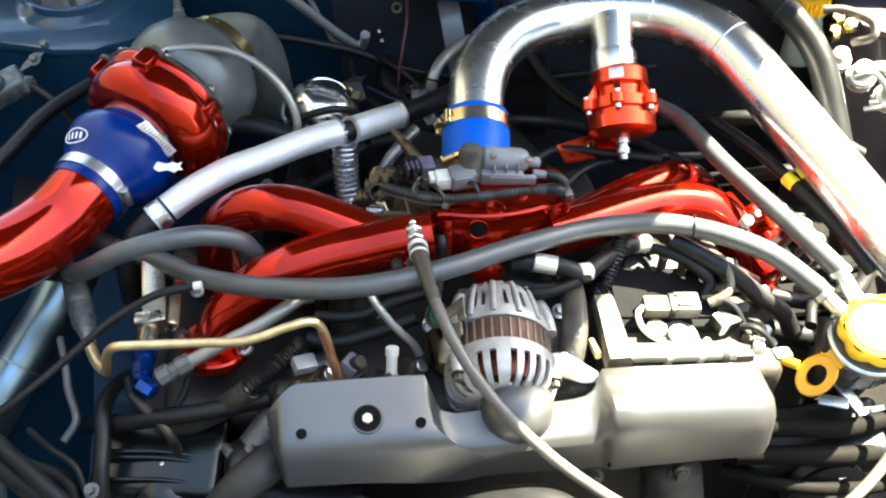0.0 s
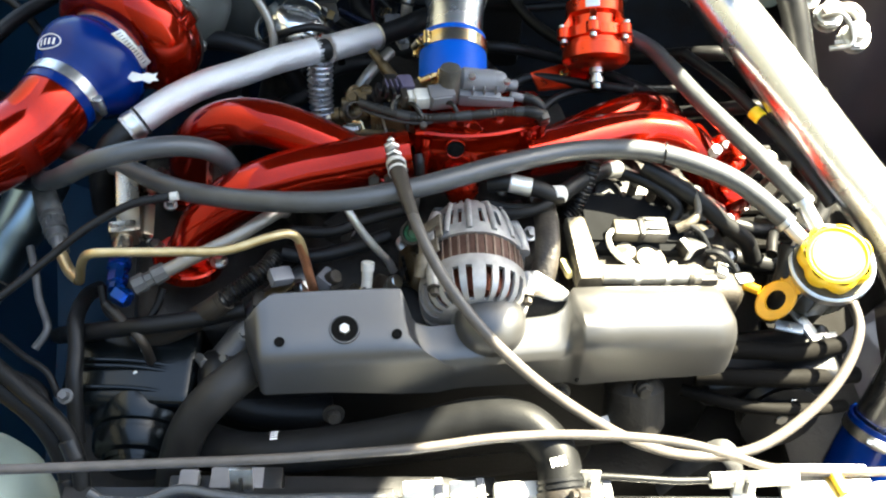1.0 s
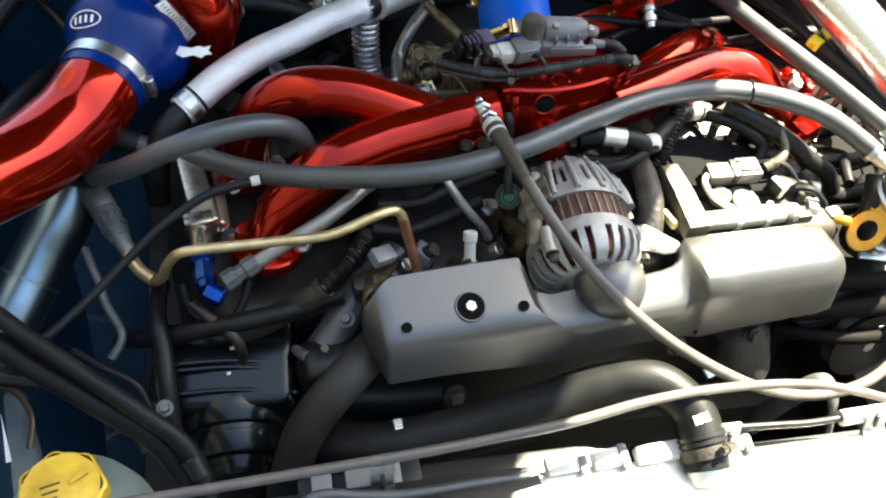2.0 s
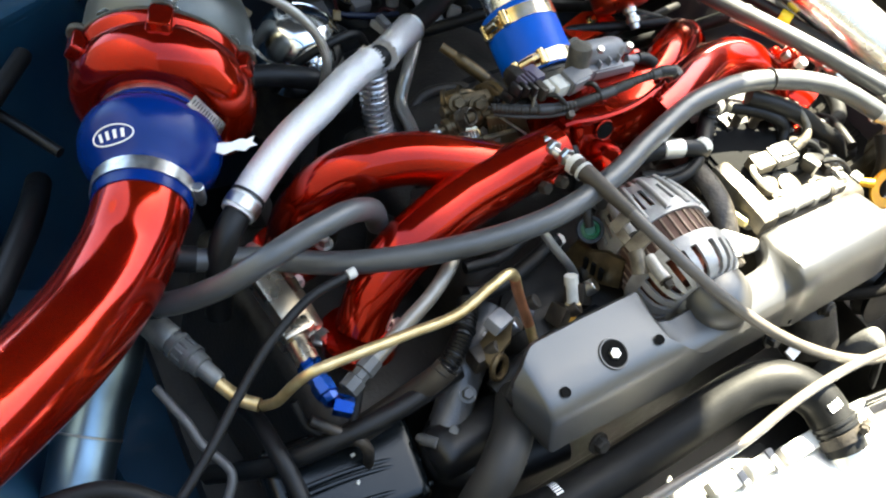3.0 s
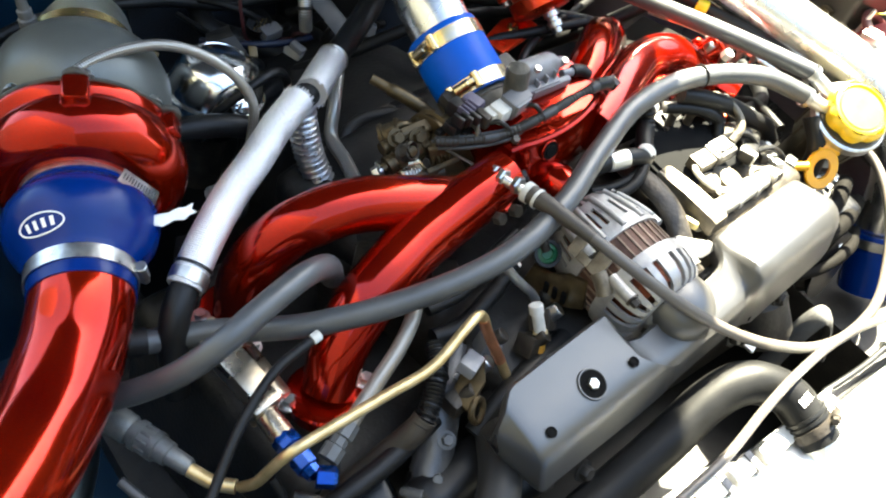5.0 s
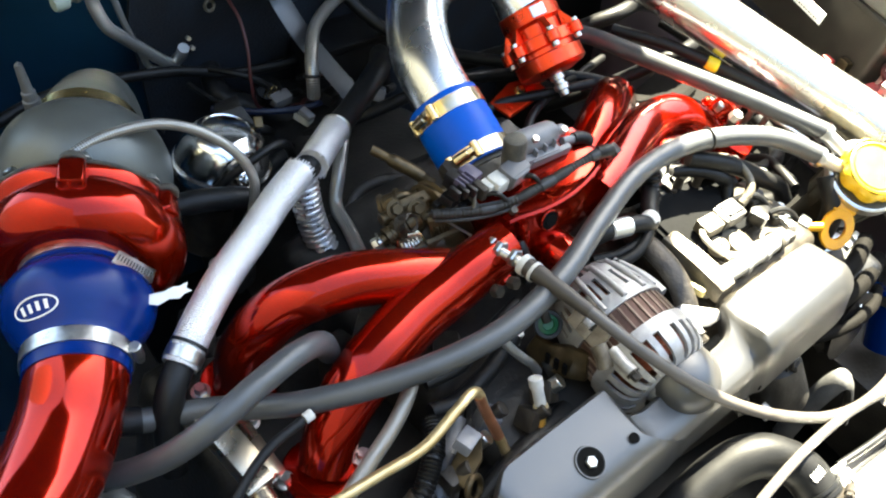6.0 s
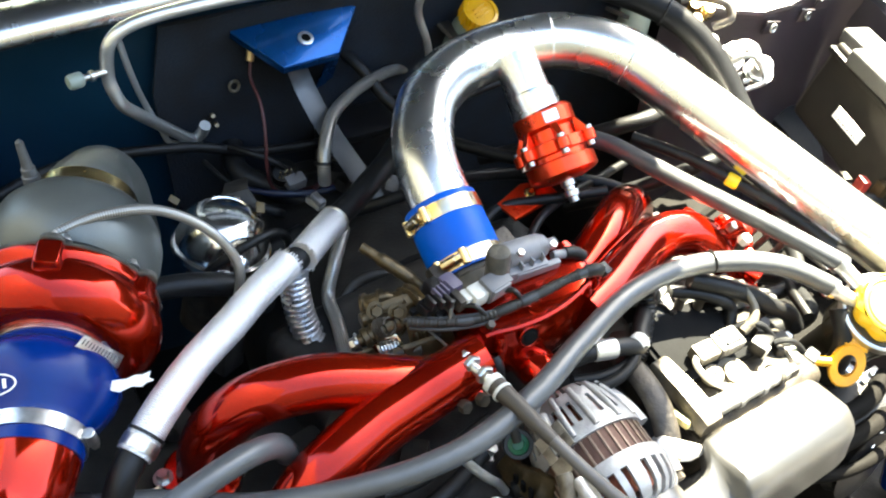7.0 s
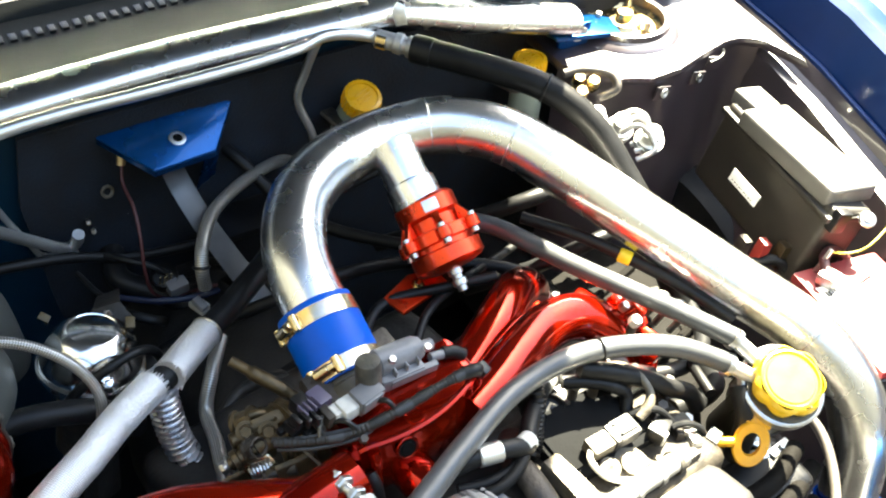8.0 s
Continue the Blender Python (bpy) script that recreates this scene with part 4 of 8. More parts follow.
for dz in (-0.003, 0.003):
    part("plug_wire", tube([(0.068, 0.728, 0.868 + dz), (0.062, 0.724, 0.867 + dz), (0.058, 0.719, 0.86 + dz)], 0.0015, 6, 4), CAST_DK, plug)
part("connector", box((0.074, 0.745, 0.869), (0.016, 0.019, 0.016), (5, 8, 10), 0.003), PLASTIC_PU, tb, "purple-grey plug")
part("connector", box((0.06, 0.748, 0.869), (0.013, 0.018, 0.015), (5, 8, 10), 0.002), PLASTIC_BK, tb, "black plug")
part("connector", box((0.048, 0.74, 0.861), (0.014, 0.014, 0.011), (5, 8, 10), 0.002), PLASTIC_BK, tb, "black plug")
for k in range(4):
    part("plug_fin", box((0.0545 + 0.005 * k, 0.737 + 0.001 * k, 0.8775 - 0.0005 * k), (0.0018, 0.012, 0.006), (5, 8, 10), 0.0006), PLASTIC_PU, tb)
part("sensor_face", box((0.1085, 0.7145, 0.871), (0.020, 0.003, 0.014), (8, 0, 6), 0.001), PLASTIC_LG, tb, "paler front of the sensor")
for k in range(3):
    part("plug_pin_lock", box((0.046 + 0.007 * k, 0.734 - 0.003 * k, 0.874), (0.004, 0.012, 0.010), (5, 8, 10), 0.001), PLASTIC_BK, tb)
part("idle_bracket", box((0.160, 0.725, 0.861), (0.048, 0.006, 0.010), (6, 4, -5), 0.0015), PLASTIC_LG, tb)
part("idle_nozzle", cyl((0.182, 0.731, 0.862), (0.200, 0.728, 0.859), 0.0045, 12), PLASTIC_LG, tb)
part("nozzle_hose", tube([(0.196, 0.729, 0.860), (0.206, 0.726, 0.858), (0.214, 0.722, 0.852)], 0.0062, 12, 5), RUBBER_DK, tb, "short black hose end")
for p in ((0.14, 0.731, 0.8875), (0.176, 0.728, 0.8815)):
    part("screw", hexa(p, (0, -0.3, 0.95), 0.0038, 0.004), STEEL, tb)
for p, q in (((0.058, 0.73, 0.857), 0.010), ((0.043, 0.747, 0.854), 0.008)):
    part("plug_latch", box(p, (0.016, 0.006, 0.006), (5, 5, 8), 0.001), PLASTIC_BK, tb)
link = thing("throttle_linkage", "oily brown throttle linkage and cable quadrant", "linkage", (0.04, 0.78, 0.80))
part("cable_tube", tube([(0.050, 0.852, 0.834), (0.062, 0.832, 0.827), (0.073, 0.815, 0.820), (0.084, 0.798, 0.811)], lambda f: 0.0050 + 0.0018 * (f > 0.3) - 0.0014 * (f > 0.86), 16, 8), BROWN, link, "brown metal tube leading to the quadrant")
part("tube_end", lathe([(0, 0.0062), (0.003, 0.0066), (0.008, 0.0060), (0.010, 0.004)], (0.0745, 0.8125, 0.819), (0.5, -0.75, -0.45), 16), GOLD, link, "gold coloured tip")
part("damper", lathe([(-0.004, 0.0), (-0.004, 0.0045), (0.0, 0.005), (0.001, 0.0095), (0.006, 0.0098), (0.007, 0.0082), (0.010, 0.0082), (0.011, 0.0100), (0.018, 0.0102), (0.019, 0.0086), (0.022, 0.0086), (0.023, 0.0112), (0.036, 0.0115), (0.038, 0.009)], (0.004, 0.773, 0.808), (0.034, -0.003, 0.009), 22, close=False), BROWN, link, "stepped brown damper body")
part("damper_tip", lathe([(0, 0.0042), (0.003, 0.004), (0.004, 0)], (-0.001, 0.7735, 0.8067), (-0.034, 0.003, -0.009), 12, close=False), STEEL, link, "bright pin end")
part("clip", plate([(0.030, 0.786, 0.826), (0.056, 0.780, 0.830), (0.062, 0.770, 0.826), (0.036, 0.772, 0.822)], (0, 0.002, 0.004)), BROWN, link)
part("eye_bracket", lathe([(-0.004, 0.0085), (-0.004, 0.0160), (-0.002, 0.0172), (0.003, 0.0172), (0.005, 0.0160), (0.005, 0.0085), (-0.004, 0.0085)], (0.063, 0.763, 0.808), (0.35, -0.75, 0.6), 26, close=False), BROWN, link, "brown bracket with a large round eye")
part("eye_web", plate([(0.046, 0.758, 0.806), (0.080, 0.750, 0.800), (0.086, 0.740, 0.775), (0.050, 0.748, 0.775)], (0, 0.005, 0.003)), BROWN, link)
part("lower_web", plate([(-0.020, 0.770, 0.790), (0.020, 0.762, 0.802), (0.036, 0.758, 0.790), (-0.004, 0.764, 0.776)], (0, 0.004, 0.002)), BROWN, link, "pointed brown plate")
part("hook", tube([(0.026, 0.806, 0.806), (0.028, 0.800, 0.818), (0.040, 0.796, 0.823), (0.050, 0.792, 0.818), (0.050, 0.790, 0.806)], 0.0042, 10, 6), BROWN, link, "bent brown lever")
part("quadrant", lathe([(-0.005, 0.024), (-0.004, 0.026), (-0.002, 0.023), (0.002, 0.023), (0.004, 0.026), (0.005, 0.024)], (0.062, 0.775, 0.812), (1, 0.1, 0), 28), BROWN, link)
part("spring", sweep([(0.030 + 0.026 * k / 60, 0.783 + 0.011 * math.cos(k * 0.63), 0.805 + 0.011 * math.sin(k * 0.63)) for k in range(61)], 0.0016, 6), BROWN, link)
part("lever", plate([(0.022, 0.782, 0.826), (0.050, 0.776, 0.832), (0.058, 0.765, 0.815), (0.035, 0.76, 0.80), (0.02, 0.768, 0.806)], (0, 0.004, 0.002)), BROWN, link)
part("bracket", plate([(0.028, 0.742, 0.812), (0.062, 0.735, 0.815), (0.066, 0.725, 0.800), (0.030, 0.728, 0.792)], (0, 0.004, 0.002)), BROWN, link)
for p in ((0.026, 0.786, 0.822), (0.040, 0.772, 0.826), (0.028, 0.752, 0.798)):
    bolt(p, (-0.3, -0.6, 0.7), 0.006, 0.012, link, BROWN)
part("stop_screw", cyl((0.012, 0.752, 0.792), (0.040, 0.742, 0.806), 0.004, 12), BROWN, link)
part("shaft", cyl((0.012, 0.79, 0.812), (0.10, 0.778, 0.815), 0.007, 16), BROWN, link)

for p in ((0.033, 0.800, 0.812), (0.053, 0.790, 0.813)):
    part("return_drum", lathe([(-0.010, 0.006), (-0.010, 0.013), (-0.007, 0.0135), (-0.006, 0.011), (0.006, 0.011), (0.007, 0.0135), (0.010, 0.013), (0.010, 0.006), (0.014, 0.005), (0.014, 0)], p, (0.75, -0.5, 0.45), 22, close=False), BROWN, link, "oily spring drum")
part("pull_rod", tube([(0.004, 0.779, 0.799), (0.024, 0.772, 0.808), (0.044, 0.768, 0.813), (0.062, 0.764, 0.815)], 0.0062, 12, 5), BROWN, link)
bolt((0.004, 0.779, 0.799), (-0.8, 0.2, -0.3), 0.006, 0.009, link)
part("cable_guide", plate([(0.040, 0.757, 0.822), (0.074, 0.742, 0.824), (0.078, 0.730, 0.806), (0.060, 0.735, 0.792), (0.040, 0.745, 0.800)], (0.001, 0.004, 0.001)), BROWN, link)
for k, (p, ax, r, l) in enumerate((((0.020, 0.771, 0.818), (0.3, -0.7, 0.6), 0.0085, 0.014), ((0.046, 0.758, 0.806), (0.9, -0.3, 0.1), 0.0105, 0.022), ((0.014, 0.760, 0.800), (0.9, -0.3, 0.2), 0.007, 0.018))):
    part("spring_coil", sweep([Vector(p) + Vector(ax).normalized() * (l * j / 64) + (axes(ax)[0] * math.cos(j * 0.6) + axes(ax)[1] * math.sin(j * 0.6)) * r for j in range(65)], 0.0013, 6), (DIRTY, BROWN, STEEL)[k], link, "small return spring")
part("quadrant_arm", plate([(0.006, 0.770, 0.806), (0.030, 0.757, 0.812), (0.034, 0.748, 0.803), (0.012, 0.756, 0.796)], (0.001, 0.003, 0.003)), TINTED_STEEL, link, "yellowed plated arm")
part("cable_stop", cyl((0.020, 0.750, 0.800), (0.046, 0.738, 0.806), 0.0065, 14), DIRTY, link)
part("guide_slot", box((0.060, 0.739, 0.811), (0.012, 0.005, 0.010), (0, 0, -22), 0.002), DIRTY_DK, link)

# ---- charge pipe ----
PR = 0.0318
pipe_pts = [(0.1405, 0.845, 0.845), (0.150, 0.892, 0.865), (0.170, 0.930, 0.876), (0.205, 0.966, 0.879), (0.260, 0.993, 0.877), (0.330, 0.999, 0.876), (0.396, 0.974, 0.880), (0.444, 0.923, 0.875), (0.481, 0.844, 0.851), (0.519, 0.755, 0.820), (0.556, 0.667, 0.790), (0.588, 0.595, 0.764), (0.606, 0.530, 0.725), (0.602, 0.487, 0.672), (0.585, 0.462, 0.60)]
cp = thing("charge_pipe", "polished aluminium charge pipe arching over the engine", "pipe", (0.4, 0.95, 0.88))
part("pipe", tube(pipe_pts, PR, 48, 10), ALU_POL, cp)
sp = spline(pipe_pts, 10)
for k in (57, 71, 112):
    part("weld_seam", ring(sp[k], sp[k + 1] - sp[k - 1], PR, 0.0008, 44, 6), ALU_POL, cp, "weld bead round the pipe")
part("stub", lathe([(0, 0.0245), (0.046, 0.0245), (0.048, 0.0275), (0.070, 0.0285), (0.075, 0.027)], (0.3215, 0.975, 0.882), (-0.08, -0.80, -0.48), 32), ALU_POL, cp, "polished outlet stub")
tc = thing("throttle_coupler", "bright blue silicone coupler at the throttle body", "hose coupler", (0.138, 0.825, 0.83))
CA = (0.1365, 0.812, 0.8265)
part("sleeve", lathe([(-0.031, 0.0335), (-0.031, 0.0372), (-0.029, 0.0376), (0.043, 0.0376), (0.045, 0.0372), (0.045, 0.0325)], CA, TAX2, 48, close=False), BLUE_SIL2, tc)
for s, sc, w in ((0.031, (-1, 0.0, 0.35), 0.015), (-0.022, (-0.75, -0.6, 0.5), 0.014)):
    hose_clamp(Vector(CA) + TAX2 * s, TAX2, 0.0377, w, sc, tc, material=TINTED_STEEL)
    qx, qy, qa = axes(TAX2)
    sv = (Vector(sc) - qa * qa.dot(Vector(sc))).normalized()
    st = qa.cross(sv)
    for sgn in (-1, 1):
        c0 = Vector(CA) + TAX2 * s + (sv * math.cos(0.36) + st * sgn * math.sin(0.36)) * 0.0405
        # gold colour on pins and bridge imitates the same yellow reflection
        part("clamp_trunnion", cyl(c0 - TAX2 * 0.008, c0 + TAX2 * 0.008, 0.0042, 12), GOLD, tc, "steel clamp pin coloured for a yellow reflection")
    part("clamp_bridge", plate([Vector(CA) + TAX2 * (s + e) + (sv * math.cos(g) + st * math.sin(g)) * 0.0395 for e, g in ((-0.006, -0.5), (0.006, -0.5), (0.006, 0.5), (-0.006, 0.5))], sv * 0.001, 0.0004), GOLD, tc)
lc = thing("lower_coupler", "blue silicone coupler low at the charge pipe's end", "hose coupler", (0.57, 0.45, 0.6))
LAX = Vector((-0.3, -0.4, -0.9)).normalized()
part("sleeve", lathe([(0, 0.033), (0, 0.037), (0.08, 0.037), (0.08, 0.033)], (0.582, 0.460, 0.600), LAX, 40, close=False), BLUE_SIL, lc)
hose_clamp(Vector((0.582, 0.460, 0.600)) + LAX * 0.012, LAX, 0.0372, 0.012, (-0.6, -0.8, 0), lc)

# ---- blow-off valve ----
bov = thing("blow_off_valve", "red anodised blow-off valve hanging from the charge pipe", "valve", (0.313, 0.88, 0.84))
B0, BAX = Vector((0.321, 0.915, 0.844)), Vector((-0.06, -0.80, -0.60)).normalized()
bx, by, ba = axes(BAX)
part("body", lathe([(-0.004, 0.030), (0.0, 0.034), (0.016, 0.034), (0.020, 0.029), (0.032, 0.029), (0.034, 0.038), (0.046, 0.0385), (0.048, 0.034), (0.053, 0.034), (0.055, 0.0395), (0.070, 0.0395), (0.074, 0.035), (0.078, 0.020), (0.078, 0)], B0, BAX, 48, close=False), RED_ANOD, bov)
for k in range(6):
    a = 2 * math.pi * k / 6 + 0.3
    o = bx * math.cos(a) + by * math.sin(a)
    w = ba.cross(o)
    c = B0 + o * 0.0405
    part("lug", cyl(c + BAX * 0.034, c + BAX * 0.0465, 0.0085, 16), RED_ANOD, bov)
    part("brace", plate([B0 + o * 0.031 + BAX * 0.012 - w * 0.004, B0 + o * 0.046 + BAX * 0.036 - w * 0.0045, B0 + o * 0.046 + BAX * 0.044 - w * 0.0045, B0 + o * 0.029 + BAX * 0.044 - w * 0.004], w * 0.008, 0.0012), RED_ANOD, bov)
    part("cap_screw", cyl(c + BAX * 0.030 + o * 0.0025, c + BAX * 0.0345 + o * 0.0025, 0.0044, 12), STEEL, bov, "bright cap screw")
    part("lower_screw", cyl(c + BAX * 0.0465, c + BAX * 0.052, 0.0044, 12), STEEL, bov)
face = Vector((-0.33, -0.52, 0.75))
face = (face - ba * face.dot(ba)).normalized()
win = box((0, 0, 0), (0.017, 0.013, 0.003), bevel=0.0014)
win.transform(Matrix.Translation(B0 + BAX * 0.008 + face * 0.0335) @ Matrix((ba.cross(face), ba, -face)).transposed().to_4x4())
part("vent_window", win, ALU_WHITE, bov, "bright square vent opening")
part("nipple", lathe([(0, 0.0085), (0.006, 0.0085), (0.007, 0.0062), (0.011, 0.0062), (0.012, 0.0085), (0.018, 0.0085), (0.019, 0.006), (0.025, 0.0055), (0.025, 0)], B0 + BAX * 0.078, BAX, 14, close=False), STEEL, bov, "barbed steel hose nipple")
rb = thing("red_bracket", "small red bracket plate below the valve", "bracket", (0.285, 0.866, 0.772))
part("plate", plate([(0.245, 0.882, 0.772), (0.251, 0.855, 0.768), (0.319, 0.862, 0.768), (0.318, 0.885, 0.772), (0.285, 0.893, 0.774)], (0, -0.001, -0.004)), RED_ANOD, rb)
bolt((0.287, 0.876, 0.7715), (0, -0.2, 0.98), 0.005, 0.006, rb, GOLD)
vh = thing("vacuum_hose", "grey rubber hose from the valve to the oil filler", "hose", (0.41, 0.75, 0.82))
part("hose", tube([(0.335, 0.925, 0.80), (0.362, 0.905, 0.805), (0.387, 0.872, 0.808), (0.396, 0.822, 0.815), (0.405, 0.765, 0.822), (0.424, 0.708, 0.823), (0.449, 0.652, 0.818), (0.470, 0.602, 0.813)], 0.0102, 18, 10), RUBBER, vh)
part("clamp", band((0.352, 0.913, 0.8035), (0.6, -0.5, 0.1), 0.0104, 0.007, 0.001), STEEL, vh)

# ---- engine core ----
eng = thing("engine_block", "dark oily flat-four engine block below the manifold", "engine", (0.13, 0.68, 0.33))
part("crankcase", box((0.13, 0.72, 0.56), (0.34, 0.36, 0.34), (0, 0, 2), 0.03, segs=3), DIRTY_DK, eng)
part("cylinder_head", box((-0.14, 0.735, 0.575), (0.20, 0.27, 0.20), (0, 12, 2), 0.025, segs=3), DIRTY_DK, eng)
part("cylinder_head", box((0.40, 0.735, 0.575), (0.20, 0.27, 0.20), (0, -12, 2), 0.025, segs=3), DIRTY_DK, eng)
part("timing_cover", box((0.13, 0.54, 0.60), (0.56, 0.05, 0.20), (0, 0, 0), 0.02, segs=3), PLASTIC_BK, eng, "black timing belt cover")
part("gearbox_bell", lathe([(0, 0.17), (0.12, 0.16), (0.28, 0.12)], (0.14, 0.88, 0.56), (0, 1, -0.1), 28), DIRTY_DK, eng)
random.seed(5)
for k in range(26):
    x, y = random.uniform(-0.2, 0.44), random.uniform(0.58, 0.92)
    s = random.uniform(0.012, 0.04)
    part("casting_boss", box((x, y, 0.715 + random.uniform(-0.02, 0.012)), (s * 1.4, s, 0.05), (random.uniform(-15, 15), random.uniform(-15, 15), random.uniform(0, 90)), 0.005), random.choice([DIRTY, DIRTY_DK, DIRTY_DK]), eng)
for k in range(18):
    bolt((random.uniform(-0.2, 0.42), random.uniform(0.58, 0.9), random.uniform(0.725, 0.742)), (random.uniform(-0.3, 0.3), random.uniform(-0.5, 0.1), 1), random.uniform(0.004, 0.007), 0.01, eng)

# ---- belt cover ----
cover = thing("belt_cover", "matt dark grey plastic belt cover at the engine front", "belt cover", (0.13, 0.50, 0.74))


SWEEP = (0, 0, 0, 0, 0.03, 0.1, 0.25, 0.45, 0.65, 0.85, 1, 1, 1, 1, 1)


def section(x, back, sh, front, bot, lean=0.0):
    """A cross-section of the cover from its rear edge to its lower front edge; lean sweeps its front part sideways."""
    (yb, zb), (ys, zs), (yf, zf), (yo, zo) = back, sh, front, bot
    q = [(yb + 0.001, zb - 0.022), (yb + 0.0005, zb - 0.003), (yb - 0.003, zb), ((yb * 2 + ys) / 3, (zb * 2 + zs) / 3), ((yb + 2 * ys) / 3, (zb + 2 * zs) / 3), (ys, zs)]
    for k in range(1, 6):
        t = k / 5
        q.append(((1 - t) ** 2 * ys + 2 * t * (1 - t) * (yf + 0.001) + t * t * yf, (1 - t) ** 2 * zs + 2 * t * (1 - t) * (zs - 0.006) + t * t * zf))
    q += [((yf + yo) / 2, (zf + zo) / 2), (yo, zo), (yo + 0.004, zo - 0.002), (yo + 0.02, zo + 0.004)]
    return [(x + lean * w, y, z) for w, (y, z) in zip(SWEEP, q)]


secs = [
    section(-0.0960, (0.522, 0.783), (0.519, 0.776), (0.516, 0.769), (0.513, 0.761)),
    section(-0.0950, (0.524, 0.787), (0.518, 0.778), (0.513, 0.768), (0.510, 0.757)),
    section(-0.0850, (0.5285, 0.7985), (0.4965, 0.7875), (0.4795, 0.767), (0.474, 0.742)),
    section(-0.0830, (0.5300, 0.7998), (0.4950, 0.7885), (0.4775, 0.7675), (0.4715, 0.741)),
    section(-0.0800, (0.5325, 0.8015), (0.4940, 0.7890), (0.4768, 0.7675), (0.4706, 0.740)),
    section(-0.072, (0.538, 0.8035), (0.4935, 0.789), (0.4765, 0.7675), (0.4705, 0.740)),
    section(-0.066, (0.5395, 0.804), (0.4935, 0.789), (0.4765, 0.7675), (0.4705, 0.740)),
    section(-0.020, (0.540, 0.8025), (0.493, 0.788), (0.476, 0.767), (0.469, 0.738)),
    section(0.030, (0.540, 0.800), (0.493, 0.786), (0.475, 0.765), (0.468, 0.728), 0.012),
    section(0.0470, (0.540, 0.7985), (0.493, 0.7855), (0.475, 0.764), (0.468, 0.725), 0.029),
    section(0.0490, (0.5395, 0.7978), (0.4925, 0.7848), (0.4747, 0.7635), (0.468, 0.725), 0.030),
    section(0.0520, (0.534, 0.7930), (0.4905, 0.7808), (0.4745, 0.7618), (0.4685, 0.7255), 0.0305),
    section(0.0580, (0.518, 0.7795), (0.4862, 0.7712), (0.4742, 0.758), (0.469, 0.726), 0.031),
    section(0.0615, (0.5145, 0.7765), (0.4847, 0.7685), (0.4740, 0.757), (0.469, 0.727), 0.030),
    section(0.074, (0.511, 0.7745), (0.4785, 0.7645), (0.4722, 0.7560), (0.469, 0.727), 0.022),
    section(0.100, (0.511, 0.7755), (0.4785, 0.7645), (0.4722, 0.7560), (0.4695, 0.727), 0.006),
    section(0.140, (0.510, 0.775), (0.4785, 0.7645), (0.4722, 0.7560), (0.4695, 0.725)),
    section(0.185, (0.511, 0.777), (0.4785, 0.7645), (0.4722, 0.7560), (0.4690, 0.723)),
    section(0.196, (0.5125, 0.778), (0.4785, 0.7645), (0.4722, 0.7560), (0.4690, 0.722)),
    section(0.2025, (0.516, 0.780), (0.4845, 0.770), (0.4738, 0.753), (0.4688, 0.722)),
    section(0.2070, (0.521, 0.782), (0.4858, 0.775), (0.4728, 0.754), (0.4678, 0.722)),
    section(0.2105, (0.528, 0.7845), (0.4875, 0.782), (0.4712, 0.7555), (0.4662, 0.722)),
    section(0.2130, (0.532, 0.7855), (0.4886, 0.7865), (0.4702, 0.7565), (0.4652, 0.722)),
    section(0.2165, (0.535, 0.7862), (0.4895, 0.790), (0.4690, 0.757), (0.4642, 0.722)),
    section(0.240, (0.536, 0.784), (0.490, 0.790), (0.4688, 0.757), (0.464, 0.723)),
    section(0.300, (0.535, 0.779), (0.490, 0.786), (0.468, 0.751), (0.464, 0.722)),
    section(0.345, (0.535, 0.775), (0.490, 0.782), (0.468, 0.747), (0.464, 0.720)),
    section(0.363, (0.534, 0.772), (0.491, 0.778), (0.470, 0.745), (0.466, 0.720)),
    section(0.371, (0.530, 0.766), (0.493, 0.770), (0.477, 0.744), (0.474, 0.722)),
    section(0.375, (0.522, 0.758), (0.498, 0.762), (0.487, 0.745), (0.484, 0.728)),
]
bm = loft(secs)
bm.faces.new([v for v in bm.verts[-15:]])
part("shell", bm, PLASTIC, cover)
for p, r in (((-0.006, 0.501, 0.7915), 0.013),):
    part("bolt_recess", lathe([(0.0, r + 0.0012), (0.0022, r + 0.0004), (0.0022, r - 0.0006), (0.0006, r - 0.0012)], Vector(p) - Vector((0, 0, 0.0015)), (0, -0.30, 0.95), 32, close=False), PLASTIC, cover)
    part("recess_floor", lathe([(0.0012, r - 0.001), (0.0012, 0)], Vector(p) - Vector((0, 0, 0.0015)), (0, -0.30, 0.95), 32, close=False), HOLE, cover, "deep dark bolt recess")
    part("bolt", hexa(Vector(p) + Vector((0, -0.0005, -0.0008)), (0, -0.30, 0.95), 0.0052, 0.004), STEEL, cover, "bright steel bolt")
for p in ((-0.0645, 0.4925, 0.7895), (0.041, 0.4935, 0.787)):
    part("clip_hole", lathe([(0.001, 0.0048), (0.0016, 0.0044), (0.0006, 0.0038), (0.0006, 0)], p, (0, -0.30, 0.95), 20, close=False), HOLE, cover, "small dark hole")
for p in ((0.214, 0.4665, 0.728), (0.255, 0.4665, 0.73)):
    part("clip_hole", lathe([(0.0, 0.0035), (0.0008, 0.003), (0.0008, 0)], p, (0, -1, 0.1), 16, close=False), HOLE, cover)
